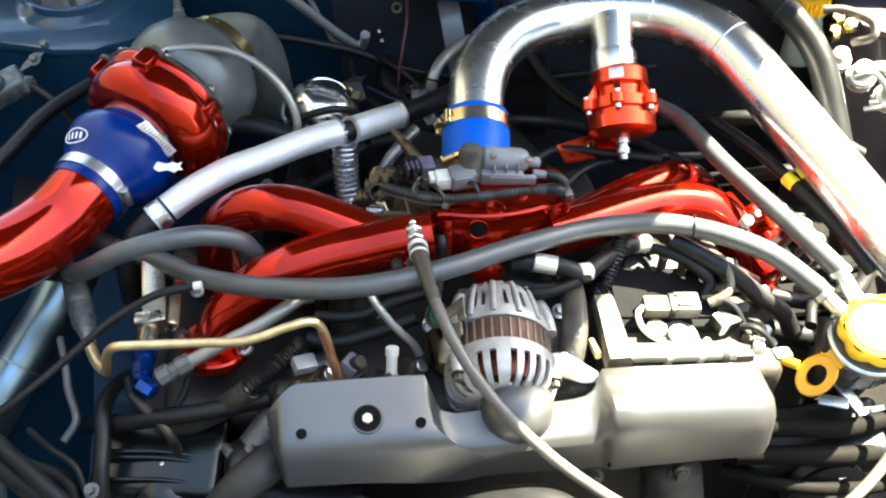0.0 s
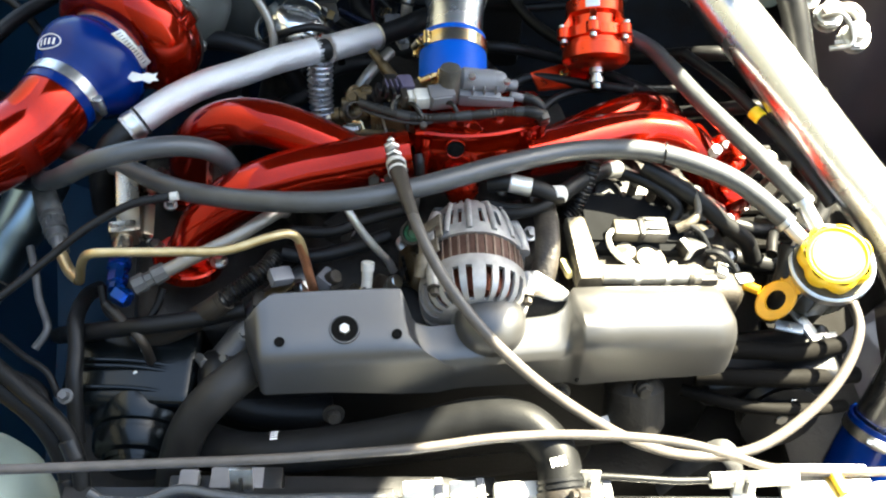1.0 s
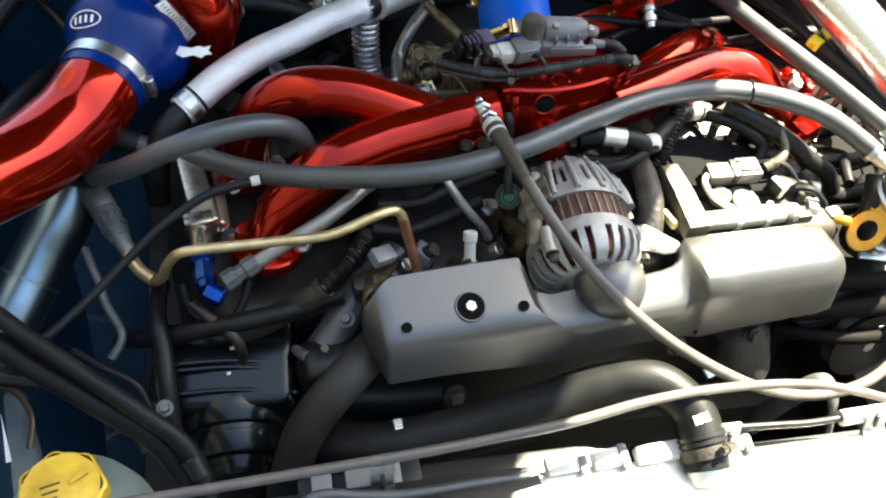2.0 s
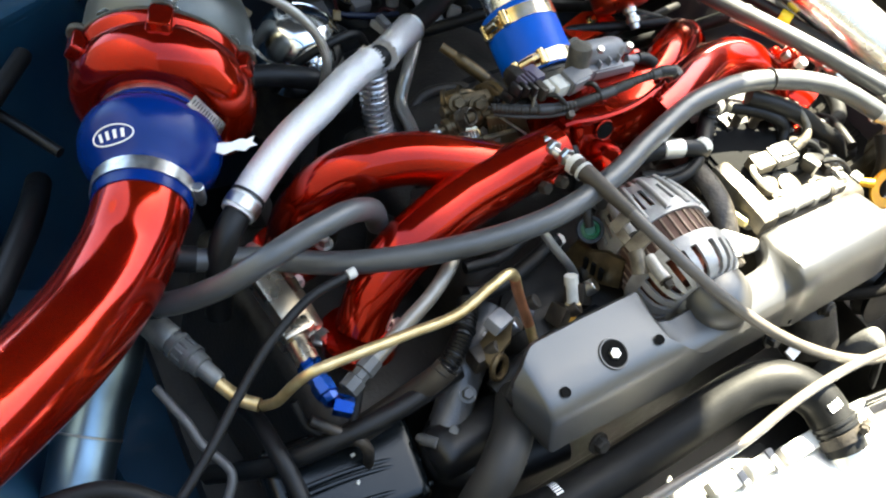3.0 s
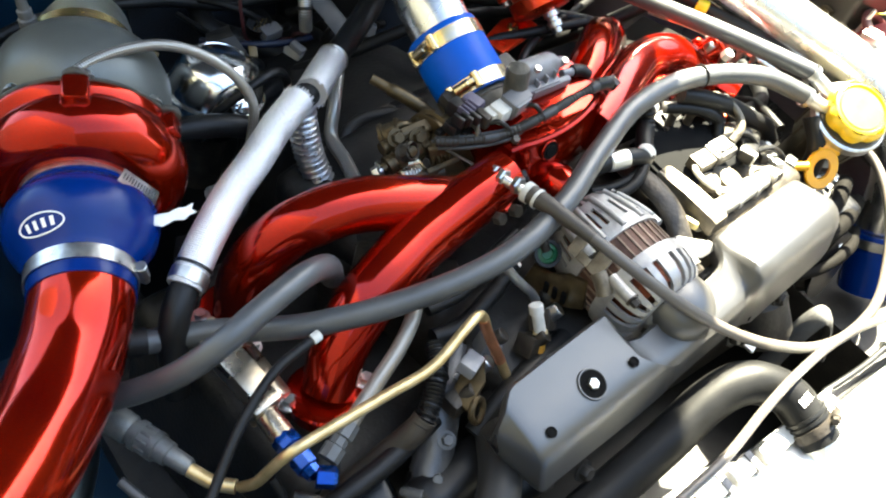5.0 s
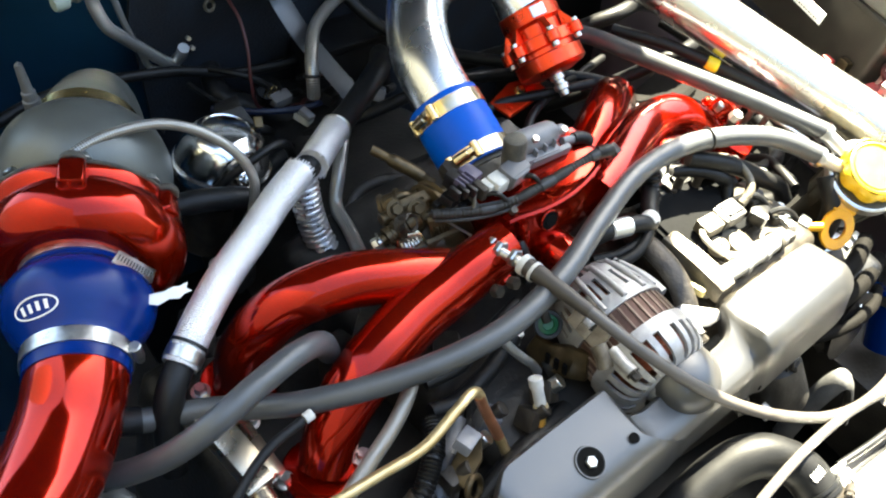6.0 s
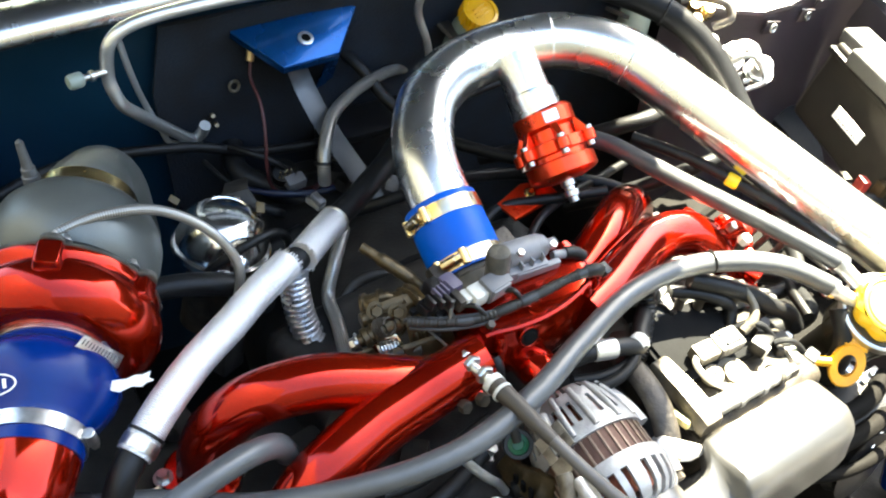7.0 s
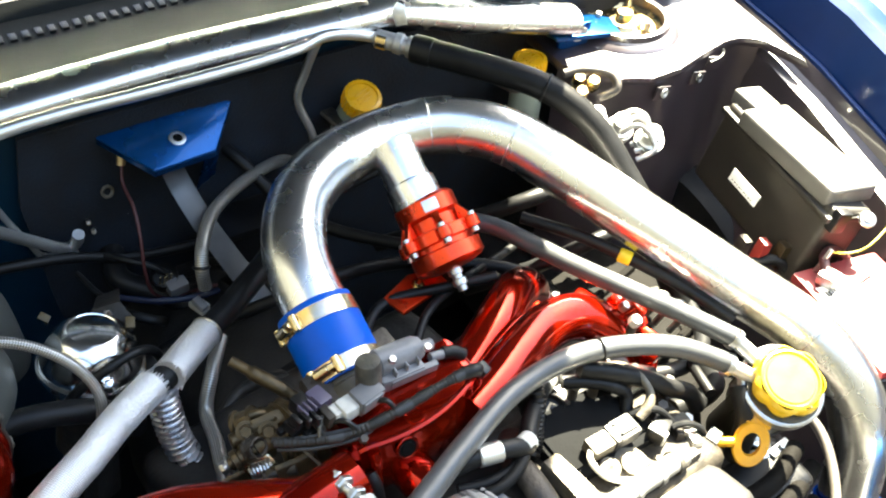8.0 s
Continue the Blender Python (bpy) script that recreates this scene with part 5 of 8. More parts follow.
bm = lathe([(-0.02, 0.0345), (0.003, 0.0345), (0.010, 0.0332), (0.016, 0.0305), (0.0212, 0.0260), (0.0255, 0.0195), (0.0280, 0.0125), (0.0292, 0.005), (0.0294, 0.0)], (0.131, 0.5100, 0.770), (0.0, -0.22, 0.975), 48, close=False)
bmesh.ops.bisect_plane(bm, geom=bm.verts[:] + bm.edges[:] + bm.faces[:], plane_co=(0.13, 0.5185, 0.77), plane_no=(0, 1, 0), clear_outer=True)
bmesh.ops.holes_fill(bm, edges=[e for e in bm.edges if e.is_boundary and abs(sum(v.co.y for v in e.verts) / 2 - 0.5185) < 0.0005], sides=0)
part("pulley_dome", bm, PLASTIC, cover, "round bulge over a pulley")

# ---- alternator ----
alt = thing("alternator", "cast aluminium alternator with open cooling slots", "alternator", (0.125, 0.58, 0.71))
AX0, AAX = Vector((0.120, 0.527, 0.768)), Vector((0.10, 1, 0.06)).normalized()
ax_x, ax_y, _ = axes(AAX)


def on_alt(s, ang, r):
    return AX0 + AAX * s + (ax_x * math.cos(ang) + ax_y * math.sin(ang)) * r


def slotted(profile, seg, opened, thick=0.0035):
    """A turned shell round the alternator's axis with some cells left open."""
    bm = bmesh.new()
    grid = [[bm.verts.new(on_alt(s, 2 * math.pi * k / seg, r)) for k in range(seg)] for s, r in profile]
    for i in range(len(profile) - 1):
        for k in range(seg):
            if not opened(i, k):
                bm.faces.new((grid[i][k], grid[i][(k + 1) % seg], grid[i + 1][(k + 1) % seg], grid[i + 1][k]))
    bmesh.ops.delete(bm, geom=[v for v in bm.verts if not v.link_faces], context="VERTS")
    bmesh.ops.recalc_face_normals(bm, faces=bm.faces)
    bmesh.ops.solidify(bm, geom=bm.faces[:], thickness=thick)
    return bm


part("stator", lathe([(0.024, 0.047), (0.026, 0.0495), (0.060, 0.0495), (0.062, 0.047)], AX0, AAX, 56), STATOR, alt, "brown laminated stator ring")
for k in range(36):
    a = 2 * math.pi * k / 36
    part("lamination_rib", box((0, 0, 0), (0.0022, 0.034, 0.002), bevel=0.0005), LAMINATE, alt).matrix_basis = Matrix.Translation(on_alt(0.044, a, 0.0498) - Vector((0.125, 0.58, 0.71))) @ Matrix((ax_y * math.cos(a) - ax_x * math.sin(a), AAX, ax_x * math.cos(a) + ax_y * math.sin(a))).transposed().to_4x4()
part("winding", lathe([(-0.004, 0.024), (-0.002, 0.039), (0.03, 0.040), (0.072, 0.0395), (0.098, 0.034), (0.10, 0.024)], AX0, AAX, 40), WINDING, alt, "reddish copper windings behind the slots")
front_profile = [(0.030, 0.0530), (0.024, 0.0535), (0.017, 0.0535), (0.006, 0.0522), (-0.003, 0.0490), (-0.009, 0.0430), (-0.011, 0.0355), (-0.011, 0.0270), (-0.011, 0.016)]
part("front_housing", slotted(front_profile, 52, lambda i, k: 2 <= i <= 5 and k % 13 % 2 == 1), ALT_CAST, alt, "cast housing with arched cooling slots")
rear_profile = [(0.056, 0.0530), (0.062, 0.0533), (0.070, 0.0518), (0.084, 0.0480), (0.092, 0.0458), (0.102, 0.0425), (0.110, 0.0365), (0.113, 0.027), (0.113, 0.016)]
part("rear_housing", slotted(rear_profile, 72, lambda i, k: i in (2, 3) and k % 9 in (1, 3, 5) or i in (5, 6) and k % 9 in (2, 4, 6)), ALT_CAST, alt, "mostly closed cast rear housing with short slots")
for a in (-0.9, 1.2, 2.9):
    part("through_bolt_boss", tube([on_alt(0.004, a, 0.0518), on_alt(0.018, a, 0.0540), on_alt(0.030, a, 0.0528)], 0.0058, 14, 4), ALT_CAST, alt)
    part("through_bolt_boss", tube([on_alt(0.056, a, 0.0528), on_alt(0.075, a, 0.0510), on_alt(0.095, a, 0.0450)], 0.0068, 14, 4), ALT_CAST, alt)
    bolt(on_alt(0.004, a, 0.0518), -AAX, 0.0045, 0.008, alt, DIRTY)
top_a = math.atan2(ax_y.z, ax_x.z)
for da in (-0.55, -0.12, 0.34, 0.75):
    part("cast_rib", tube([on_alt(0.060, top_a + da, 0.0530), on_alt(0.075, top_a + da, 0.0508), on_alt(0.092, top_a + da, 0.0462), on_alt(0.104, top_a + da, 0.0415)], 0.0030, 10, 4), ALT_CAST, alt, "cast rib along the rear housing")
part("bearing_cap", lathe([(-0.02, 0.0), (-0.02, 0.022), (-0.010, 0.024), (-0.008, 0.03)], AX0, AAX, 28, close=False), ALT_CAST, alt)
ALT_BR = mat("brown_stained_bracket", (0.075, 0.060, 0.042), 0.5, 0.45, 0, 0.45, 55, 0.3, 420, col2=(0.23, 0.20, 0.155))
bx_ = Vector((-0.05, -0.98, -0.06)).normalized()
by_ = Vector((0.72, 0.0, 0.69)).normalized()
bn_ = bx_.cross(by_).normalized()
def bracket_at(a, b, n=0.0):
    """A place on the bracket's sheet: a along the shaft, b up over the housing."""
    return Vector((0.078, 0.606, 0.8050)) + bx_ * a + by_ * b + bn_ * n
for a0, a1, b0, b1 in ((0.0, 0.012, -0.005, 0.024), (0.025, 0.040, -0.005, 0.018), (0.012, 0.025, -0.005, 0.004), (0.012, 0.025, 0.017, 0.024)):
    part("bracket_strip", plate([bracket_at(a0, b0), bracket_at(a1, b0), bracket_at(a1, b1), bracket_at(a0, b1)], bn_ * 0.0035, 0.0008), ALT_BR, alt, "tan stained bracket with square openings")
part("bracket_floor", plate([bracket_at(0.010, 0.002, -0.002), bracket_at(0.027, 0.002, -0.002), bracket_at(0.027, 0.019, -0.002), bracket_at(0.010, 0.019, -0.002)], bn_ * -0.002, 0), DIRTY_DK, alt)
part("bracket_foot", tube([bracket_at(0.036, 0.000, 0.002), bracket_at(0.044, -0.004, 0.000), bracket_at(0.052, -0.010, -0.004)], 0.0075, 14, 4), ALT_BR, alt, "rounded foot of the bracket")
part("side_cover", plate([(0.076, 0.632, 0.756), (0.072, 0.612, 0.764), (0.073, 0.594, 0.780), (0.080, 0.576, 0.782), (0.076, 0.568, 0.752), (0.068, 0.585, 0.745), (0.062, 0.612, 0.740), (0.064, 0.632, 0.742)], (-0.006, -0.001, 0.001), 0.002), BROWN, alt, "brown side cover")
for y0, z0 in ((0.606, 0.754), (0.596, 0.757), (0.586, 0.760)):
    part("side_slot", box((0.061, y0, z0), (0.003, 0.005, 0.018), (0, -10, 0), 0.001), HOLE, alt)
GAX = Vector((-0.40, -0.52, 0.75)).normalized()
part("plug_ring", lathe([(-0.006, 0.0110), (0.004, 0.0135), (0.0065, 0.0128), (0.0065, 0.0098), (0.001, 0.0092)], (0.0725, 0.6235, 0.7790), GAX, 24, close=False), PLASTIC_BK, alt, "black rim round the green plug")
part("rear_plug", lathe([(-0.004, 0.0096), (0.004, 0.0094), (0.005, 0.006), (0.003, 0.005), (0.003, 0)], (0.0725, 0.6235, 0.7790), GAX, 22, close=False), WIRE_GREEN, alt, "green plug on the rear housing")
part("plug_stem", tube([(0.071, 0.6235, 0.784), (0.072, 0.634, 0.796), (0.077, 0.650, 0.804)], 0.0044, 12, 5), HOSE_GY, alt, "grey lead from the plug")
part("mounting_ear", plate([(0.170, 0.555, 0.785), (0.185, 0.558, 0.786), (0.212, 0.535, 0.780), (0.216, 0.527, 0.774), (0.198, 0.530, 0.770), (0.176, 0.54, 0.772)], (0, 0.008, -0.008)), ALT_CAST, alt)
part("terminal_cap", box((0.098, 0.632, 0.792), (0.014, 0.014, 0.02), (20, 10, 0), 0.004), RUBBER, alt)

# ---- air-conditioning compressor and fittings at the lit side ----
GRIME = mat("oil_stained_alloy", (0.015, 0.0125, 0.0095), 0.6, 0.1, 0, 0.4, 75, 0.4, 420, col2=(0.050, 0.042, 0.031), spec=0.25)
PLASTIC_SUN = mat("grey_plug_plastic", (0.045, 0.044, 0.042), 0.5, 0, 0, 0.2, 60, 0.1)
TAN_ARM = mat("tan_stained_casting", (0.085, 0.072, 0.052), 0.5, 0.3, 0, 0.4, 60, 0.3, 420, col2=(0.17, 0.15, 0.115))
# grey box plastic darkened to put shade on a box that stands in sun
BOX_GY = mat("shade_darkened_box_plastic", (0.0062, 0.0065, 0.0070), 0.85, 0, 0, 0.25, 40, 0.15, 500, spec=0.06)
ac = thing("ac_compressor", "bright cast aluminium compressor with connectors on top", "compressor", (0.32, 0.59, 0.60))
part("body", box((0.315, 0.592, 0.716), (0.185, 0.110, 0.082), (0, 3, -2), 0.018, segs=4), GRIME, ac)
part("end_plate", box((0.30, 0.553, 0.735), (0.15, 0.012, 0.06), (-10, 3, -2), 0.004), DIRTY_DK, ac)
part("rear_box", box((0.302, 0.630, 0.758), (0.112, 0.078, 0.026), (4, 3, -4), 0.005), BOX_GY, ac, "smooth grey plastic box on the casting")
part("box_lid", box((0.302, 0.632, 0.7725), (0.100, 0.064, 0.004), (4, 3, -4), 0.0015), BOX_GY, ac)
for dx in (-0.046, 0.0, 0.046):
    part("lid_screw", hexa((0.302 + dx, 0.662 - dx * 0.07, 0.776 - dx * 0.05), (0, 0, 1), 0.0035, 0.003), DIRTY, ac)
part("shaft_cover", tube([(0.226, 0.5615, 0.772), (0.29, 0.5585, 0.768), (0.356, 0.557, 0.763)], 0.0095, 16, 4), ALU_WHITE, ac)
for x in (0.250, 0.288, 0.320, 0.345):
    part("shaft_collar", band((x, 0.5605 - (x - 0.25) * 0.03, 0.7705 - (x - 0.225) * 0.07), (1, -0.04, -0.07), 0.0095, 0.006, 0.0022), CAST_DK if x in (0.250, 0.345) else ALU_WHITE, ac)
pl = part("plug", box((0.288, 0.606, 0.782), (0.026, 0.019, 0.014), (4, 3, -4), 0.002), mat("tan_connector", (0.050, 0.043, 0.030), 0.5), ac, "tan wiring plug")
part("plug_collar", box((0.303, 0.605, 0.782), (0.006, 0.021, 0.016), (4, 3, -4), 0.001), PLASTIC_BK, pl)
pl = part("plug", box((0.318, 0.604, 0.7825), (0.026, 0.023, 0.016), (4, 3, -4), 0.003), PLASTIC_SUN, ac, "grey sensor plug")
for dy in (-0.006, 0.006):
    part("plug_rib", box((0.318, 0.604 + dy, 0.7912), (0.020, 0.003, 0.003), (4, 3, -4), 0.001), PLASTIC_SUN, pl)
part("plug_wire", tube([(0.277, 0.607, 0.783), (0.267, 0.597, 0.786), (0.266, 0.582, 0.785), (0.274, 0.571, 0.781), (0.286, 0.566, 0.776)], 0.0030, 8, 6), PLASTIC_LT, ac)
part("fill_boss", lathe([(0, 0.022), (0.006, 0.021), (0.009, 0.012), (0.014, 0.011), (0.015, 0)], (0.306, 0.580, 0.758), (0, -0.2, 0.95), 24, close=False), TAN_ARM, ac, "pale round casting boss")
part("fill_boss", lathe([(0, 0.011), (0.008, 0.010), (0.009, 0.005), (0.012, 0)], (0.285, 0.588, 0.766), (0, -0.2, 0.95), 18, close=False), TAN_ARM, ac)
part("side_plug", box((0.357, 0.590, 0.768), (0.028, 0.018, 0.014), (4, 8, 20), 0.003), PLASTIC_BK, ac, "black plug")
part("plug_band", box((0.349, 0.586, 0.770), (0.008, 0.019, 0.015), (4, 8, 20), 0.002), PLASTIC_LT, ac)
for p, g, m in (((0.386, 0.567, 0.752), 0.012, ALU_WHITE), ((0.400, 0.573, 0.748), 0.010, DULL), ((0.408, 0.559, 0.745), 0.013, DULL), ((0.378, 0.580, 0.756), 0.009, DIRTY), ((0.392, 0.590, 0.752), 0.012, DIRTY_DK), ((0.372, 0.602, 0.760), 0.010, DIRTY_DK)):
    part("fitting_block", box(p, (g * 1.7, g, g), (10, 15, 900 * p[0] % 70), 0.0025), m, ac)
for pts in ([(0.372, 0.585, 0.765), (0.385, 0.578, 0.768), (0.398, 0.570, 0.758), (0.404, 0.560, 0.745)], [(0.340, 0.615, 0.778), (0.356, 0.606, 0.784), (0.368, 0.598, 0.778), (0.378, 0.585, 0.762)]):
    part("lead", tube(pts, 0.0034, 8, 6), RUBBER_DK, ac)
part("side_arm", loft([[(0.2355 + w * a, y, z + h * b) for a, b in ((-1, -1), (-1, 0.5), (-0.8, 1), (0.8, 1), (1, 0.5), (1, -1))] for y, z, w, h in ((0.620, 0.786, 0.0095, 0.006), (0.616, 0.7875, 0.0105, 0.007), (0.585, 0.7865, 0.0115, 0.008), (0.548, 0.781, 0.0130, 0.009), (0.543, 0.779, 0.0120, 0.008))], True), TAN_ARM, ac, "pale tan cast arm")
part("bent_pipe", tube([(0.352, 0.662, 0.792), (0.357, 0.653, 0.800), (0.366, 0.637, 0.801), (0.368, 0.619, 0.792), (0.359, 0.609, 0.785), (0.344, 0.607, 0.778)], lambda f: 0.0046 + 0.0010 * math.sin(9 * f), 14, 6), TAN_ARM, ac, "stained bent metal pipe")
part("arm_web", box((0.2300, 0.582, 0.768), (0.008, 0.074, 0.026), (-6, 0, 2), 0.003), GRIME, ac, "brown web under the arm")
part("arm_clip", box((0.2175, 0.566, 0.776), (0.007, 0.022, 0.010), (-6, 0, 8), 0.003), mat("pale_yellow_plastic", (0.55, 0.47, 0.22), 0.45), ac, "pale yellow clip")
for p in ((0.252, 0.572, 0.768), (0.330, 0.567, 0.766)):
    part("bolt", hexa(p, (0.0, -0.25, 0.95), 0.005, 0.006), DIRTY, ac)
bkt = thing("engine_bracket", "grey cast mounting bracket beside the alternator", "bracket", (0.22, 0.62, 0.76))
part("curved_arm", tube([(0.185, 0.540, 0.768), (0.198, 0.575, 0.790), (0.204, 0.61, 0.797), (0.21, 0.645, 0.79), (0.235, 0.668, 0.775)], 0.0125, 12, 6, flat=0.5), DIRTY, bkt)
part("foot", box((0.25, 0.668, 0.768), (0.10, 0.02, 0.012), (15, 4, -6), 0.004), DIRTY, bkt)

# oil filler
OLIVE = mat("dark_olive_metal", (0.050, 0.046, 0.032), 0.42, 0.6, 0, 0.3, 60, 0.2, 400, col2=(0.085, 0.078, 0.055))
of = thing("oil_filler", "oil filler neck with a ribbed yellow cap", "oil filler", (0.49, 0.55, 0.62))
OAX = Vector((-0.18, -0.30, 0.94)).normalized()
O0 = Vector((0.489, 0.545, 0.785))
part("neck", lathe([(-0.16, 0.024), (-0.085, 0.026), (-0.068, 0.035), (-0.020, 0.0385), (-0.006, 0.0405), (-0.002, 0.039)], O0, OAX, 40), OLIVE, of, "dark olive metal neck")
for k in range(14):
    a = 2 * math.pi * k / 14
    o_ = axes(OAX)[0] * math.cos(a) + axes(OAX)[1] * math.sin(a)
    part("neck_rib", tube([O0 - OAX * 0.064 + o_ * 0.0355, O0 - OAX * 0.042 + o_ * 0.0372, O0 - OAX * 0.021 + o_ * 0.0384], 0.0013, 6, 3), OLIVE, of)
part("collar", lathe([(-0.018, 0.040), (-0.016, 0.043), (-0.006, 0.043), (-0.004, 0.040)], O0, OAX, 40), STEEL, of)
ox, oy, _ = axes(OAX)
bm = bmesh.new()
rows = []
for s, m in ((-0.004, 0.96), (0.006, 1.0), (0.012, 0.98), (0.015, 0.9)):
    rows.append([O0 + OAX * s + (ox * math.cos(t) + oy * math.sin(t)) * m * (0.0325 + 0.0042 * (0.5 + 0.5 * math.cos(7 * t)) ** 0.6) for t in (2 * math.pi * k / 96 for k in range(97))])
bm = loft(rows)
lathe([(0.015, 0.0305), (0.0158, 0.0285), (0.0135, 0.0270), (0.0135, 0.0)], O0, OAX, 48, bm, close=False)
cap_ = part("cap", bm, YELLOW, of, "ribbed yellow screw cap")
part("cap_disc", lathe([(0.0137, 0.0), (0.0147, 0.0), (0.0147, 0.0245), (0.0137, 0.0255)], O0, OAX, 36, close=False), YELLOW, cap_, "smooth yellow disc on the cap")
for p, q in (((0.450, 0.593, 0.797), (0.470, 0.570, 0.785)), ((0.468, 0.605, 0.814), (0.482, 0.575, 0.795))):
    part("hose_nipple", tube([p, (Vector(p) + Vector(q)) / 2, q], 0.008, 14, 4), ALU_WHITE, of)
    part("nipple_clamp", band(Vector(p) * 0.9 + Vector(q) * 0.1, Vector(q) - Vector(p), 0.0105, 0.006, 0.001), STEEL, of)
part("neck_tube", tube([(0.46, 0.575, 0.775), (0.45, 0.55, 0.75), (0.445, 0.545, 0.70)], 0.012, 16, 6), RUBBER_DK, of)

dip = thing("dipstick", "yellow plastic loop of the oil dipstick", "dipstick", (0.435, 0.55, 0.72))
DAX = Vector((-0.66, -0.52, 0.55)).normalized()
dx_, dy_, _ = axes(DAX)
D0 = Vector((0.437, 0.533, 0.742))
up_ = (dx_ * 0.96 + Vector((0.28, 0, 0))).normalized()
sd_ = DAX.cross(up_)
loop_rows = [[D0 + DAX * h + (up_ * math.cos(t) * 1.32 + sd_ * math.sin(t)) * r for t in (2 * math.pi * k / 44 for k in range(45))] for h, r in ((-0.0032, 0.0090), (-0.0036, 0.0165), (-0.002, 0.0178), (0.002, 0.0178), (0.0036, 0.0165), (0.0032, 0.0090), (-0.0032, 0.0090))]
part("loop", loft(loop_rows), AMBER, dip)
for w0, w1, h0, h1 in ((0.0135, 0.0095, 0.019, 0.034),):
    part("tab", plate([D0 - DAX * 0.0028 + up_ * h0 - sd_ * w0, D0 - DAX * 0.0028 + up_ * h0 + sd_ * w0, D0 - DAX * 0.0028 + up_ * h1 + sd_ * w1, D0 - DAX * 0.0028 + up_ * h1 - sd_ * w1], DAX * 0.0056, 0.002), AMBER, dip)
part("stem", tube([D0 + Vector((-0.016, 0.010, 0.005)), D0 + Vector((-0.030, 0.022, 0.0)), D0 + Vector((-0.036, 0.03, -0.03))], 0.0050, 12, 5), AMBER, dip)
part("tube", tube([D0 + Vector((-0.034, 0.03, -0.02)), D0 + Vector((-0.04, 0.035, -0.08)), D0 + Vector((-0.06, 0.04, -0.15))], 0.0055, 12, 5), STEEL, dip, "steel dipstick tube")

# ---- cables and small pipes over the front ----
tc_ = thing("throttle_cable", "dark sheathed throttle cable looping over the cover", "cable", (0.1, 0.5, 0.8))
part("sheath", tube([(0.0556, 0.642, 0.851), (0.064, 0.581, 0.849), (0.082, 0.529, 0.831), (0.114, 0.486, 0.801), (0.157, 0.453, 0.766), (0.208, 0.427, 0.732), (0.263, 0.406, 0.704), (0.320, 0.395, 0.688), (0.379, 0.397, 0.687), (0.434, 0.419, 0.694), (0.486, 0.454, 0.708), (0.522, 0.50, 0.722), (0.525, 0.545, 0.73), (0.52, 0.60, 0.72)], 0.0054, 14, 10), CABLE, tc_)
part("boot", tube([(0.0556, 0.648, 0.850), (0.0575, 0.628, 0.8515), (0.0605, 0.603, 0.851), (0.064, 0.581, 0.849)], lambda f: 0.0088 - 0.003 * f, 16, 5), BOOT, tc_, "tapered brown-black rubber boot")
part("boot_band", band((0.0556, 0.650, 0.8495), (0.03, -0.95, 0.10), 0.0086, 0.006, 0.001), PLASTIC_LT, tc_, "pale plastic band")
part("boot_band", band((0.0558, 0.639, 0.851), (0.03, -0.95, 0.08), 0.0086, 0.003, 0.0007), PLASTIC_LT, tc_)
part("adjuster", lathe([(0.0, 0.003)] + [(0.002 + 0.0015 * k, 0.0048 if k % 2 else 0.0042) for k in range(34)] + [(0.054, 0.0042)], (0.0538, 0.704, 0.8345), (0.03, -0.95, 0.26), 12), STEEL, tc_, "threaded steel adjuster")
for s in (0.690, 0.681, 0.664):
    part("lock_nut", hexa((0.0545, s, 0.838 + (0.70 - s) * 0.3), (0.03, -0.95, 0.28), 0.0085, 0.0055), STEEL, tc_)
part("inner_wire", cyl((0.054, 0.705, 0.834), (0.052, 0.755, 0.822), 0.0012, 8), STEEL, tc_)
part("cable_bracket", plate([(0.035, 0.690, 0.842), (0.072, 0.686, 0.842), (0.07, 0.686, 0.818), (0.038, 0.690, 0.818)], (0, 0.003, 0)), BROWN, tc_)
hose("bonnet_cable", [(-0.42, 0.412, 0.762), (-0.32, 0.407, 0.762), (-0.242, 0.403, 0.760), (-0.164, 0.399, 0.759), (-0.088, 0.395, 0.758), (-0.016, 0.392, 0.759), (0.052, 0.390, 0.761), (0.116, 0.395, 0.757), (0.180, 0.398, 0.747), (0.246, 0.396, 0.735), (0.300, 0.388, 0.727), (0.345, 0.376, 0.716), (0.381, 0.364, 0.709), (0.455, 0.356, 0.702), (0.55, 0.35, 0.70)], 0.0044, CABLE, "black sheathed cable along the radiator", "cable", 12, 10)
bp = thing("brass_line", "bent brass-coloured metal coolant line", "pipe", (-0.13, 0.59, 0.8))
part("line", tube([(-0.262, 0.630, 0.732), (-0.256, 0.618, 0.752), (-0.247, 0.608, 0.783), (-0.236, 0.602, 0.801), (-0.215, 0.599, 0.805), (-0.154, 0.592, 0.808), (-0.110, 0.587, 0.811), (-0.072, 0.593, 0.818), (-0.052, 0.597, 0.818), (-0.042, 0.597, 0.808), (-0.037, 0.590, 0.785), (-0.031, 0.575, 0.757), (-0.026, 0.562, 0.73)], 0.0046, 14, 8), BRASS, bp)
part("lower_line", tube([(-0.042, 0.5965, 0.806), (-0.037, 0.590, 0.785), (-0.031, 0.575, 0.757)], 0.0048, 14, 6), COPPER, bp, "coppery end of the line")
OX_MET = mat("dull_sensor_steel", (0.15, 0.155, 0.15), 0.45, 0.6, 0, 0.3, 60, 0.25, 500)
ox2 = thing("oxygen_sensor", "grey sheathed oxygen sensor on the steel pipe", "sensor", (-0.29, 0.7, 0.73))
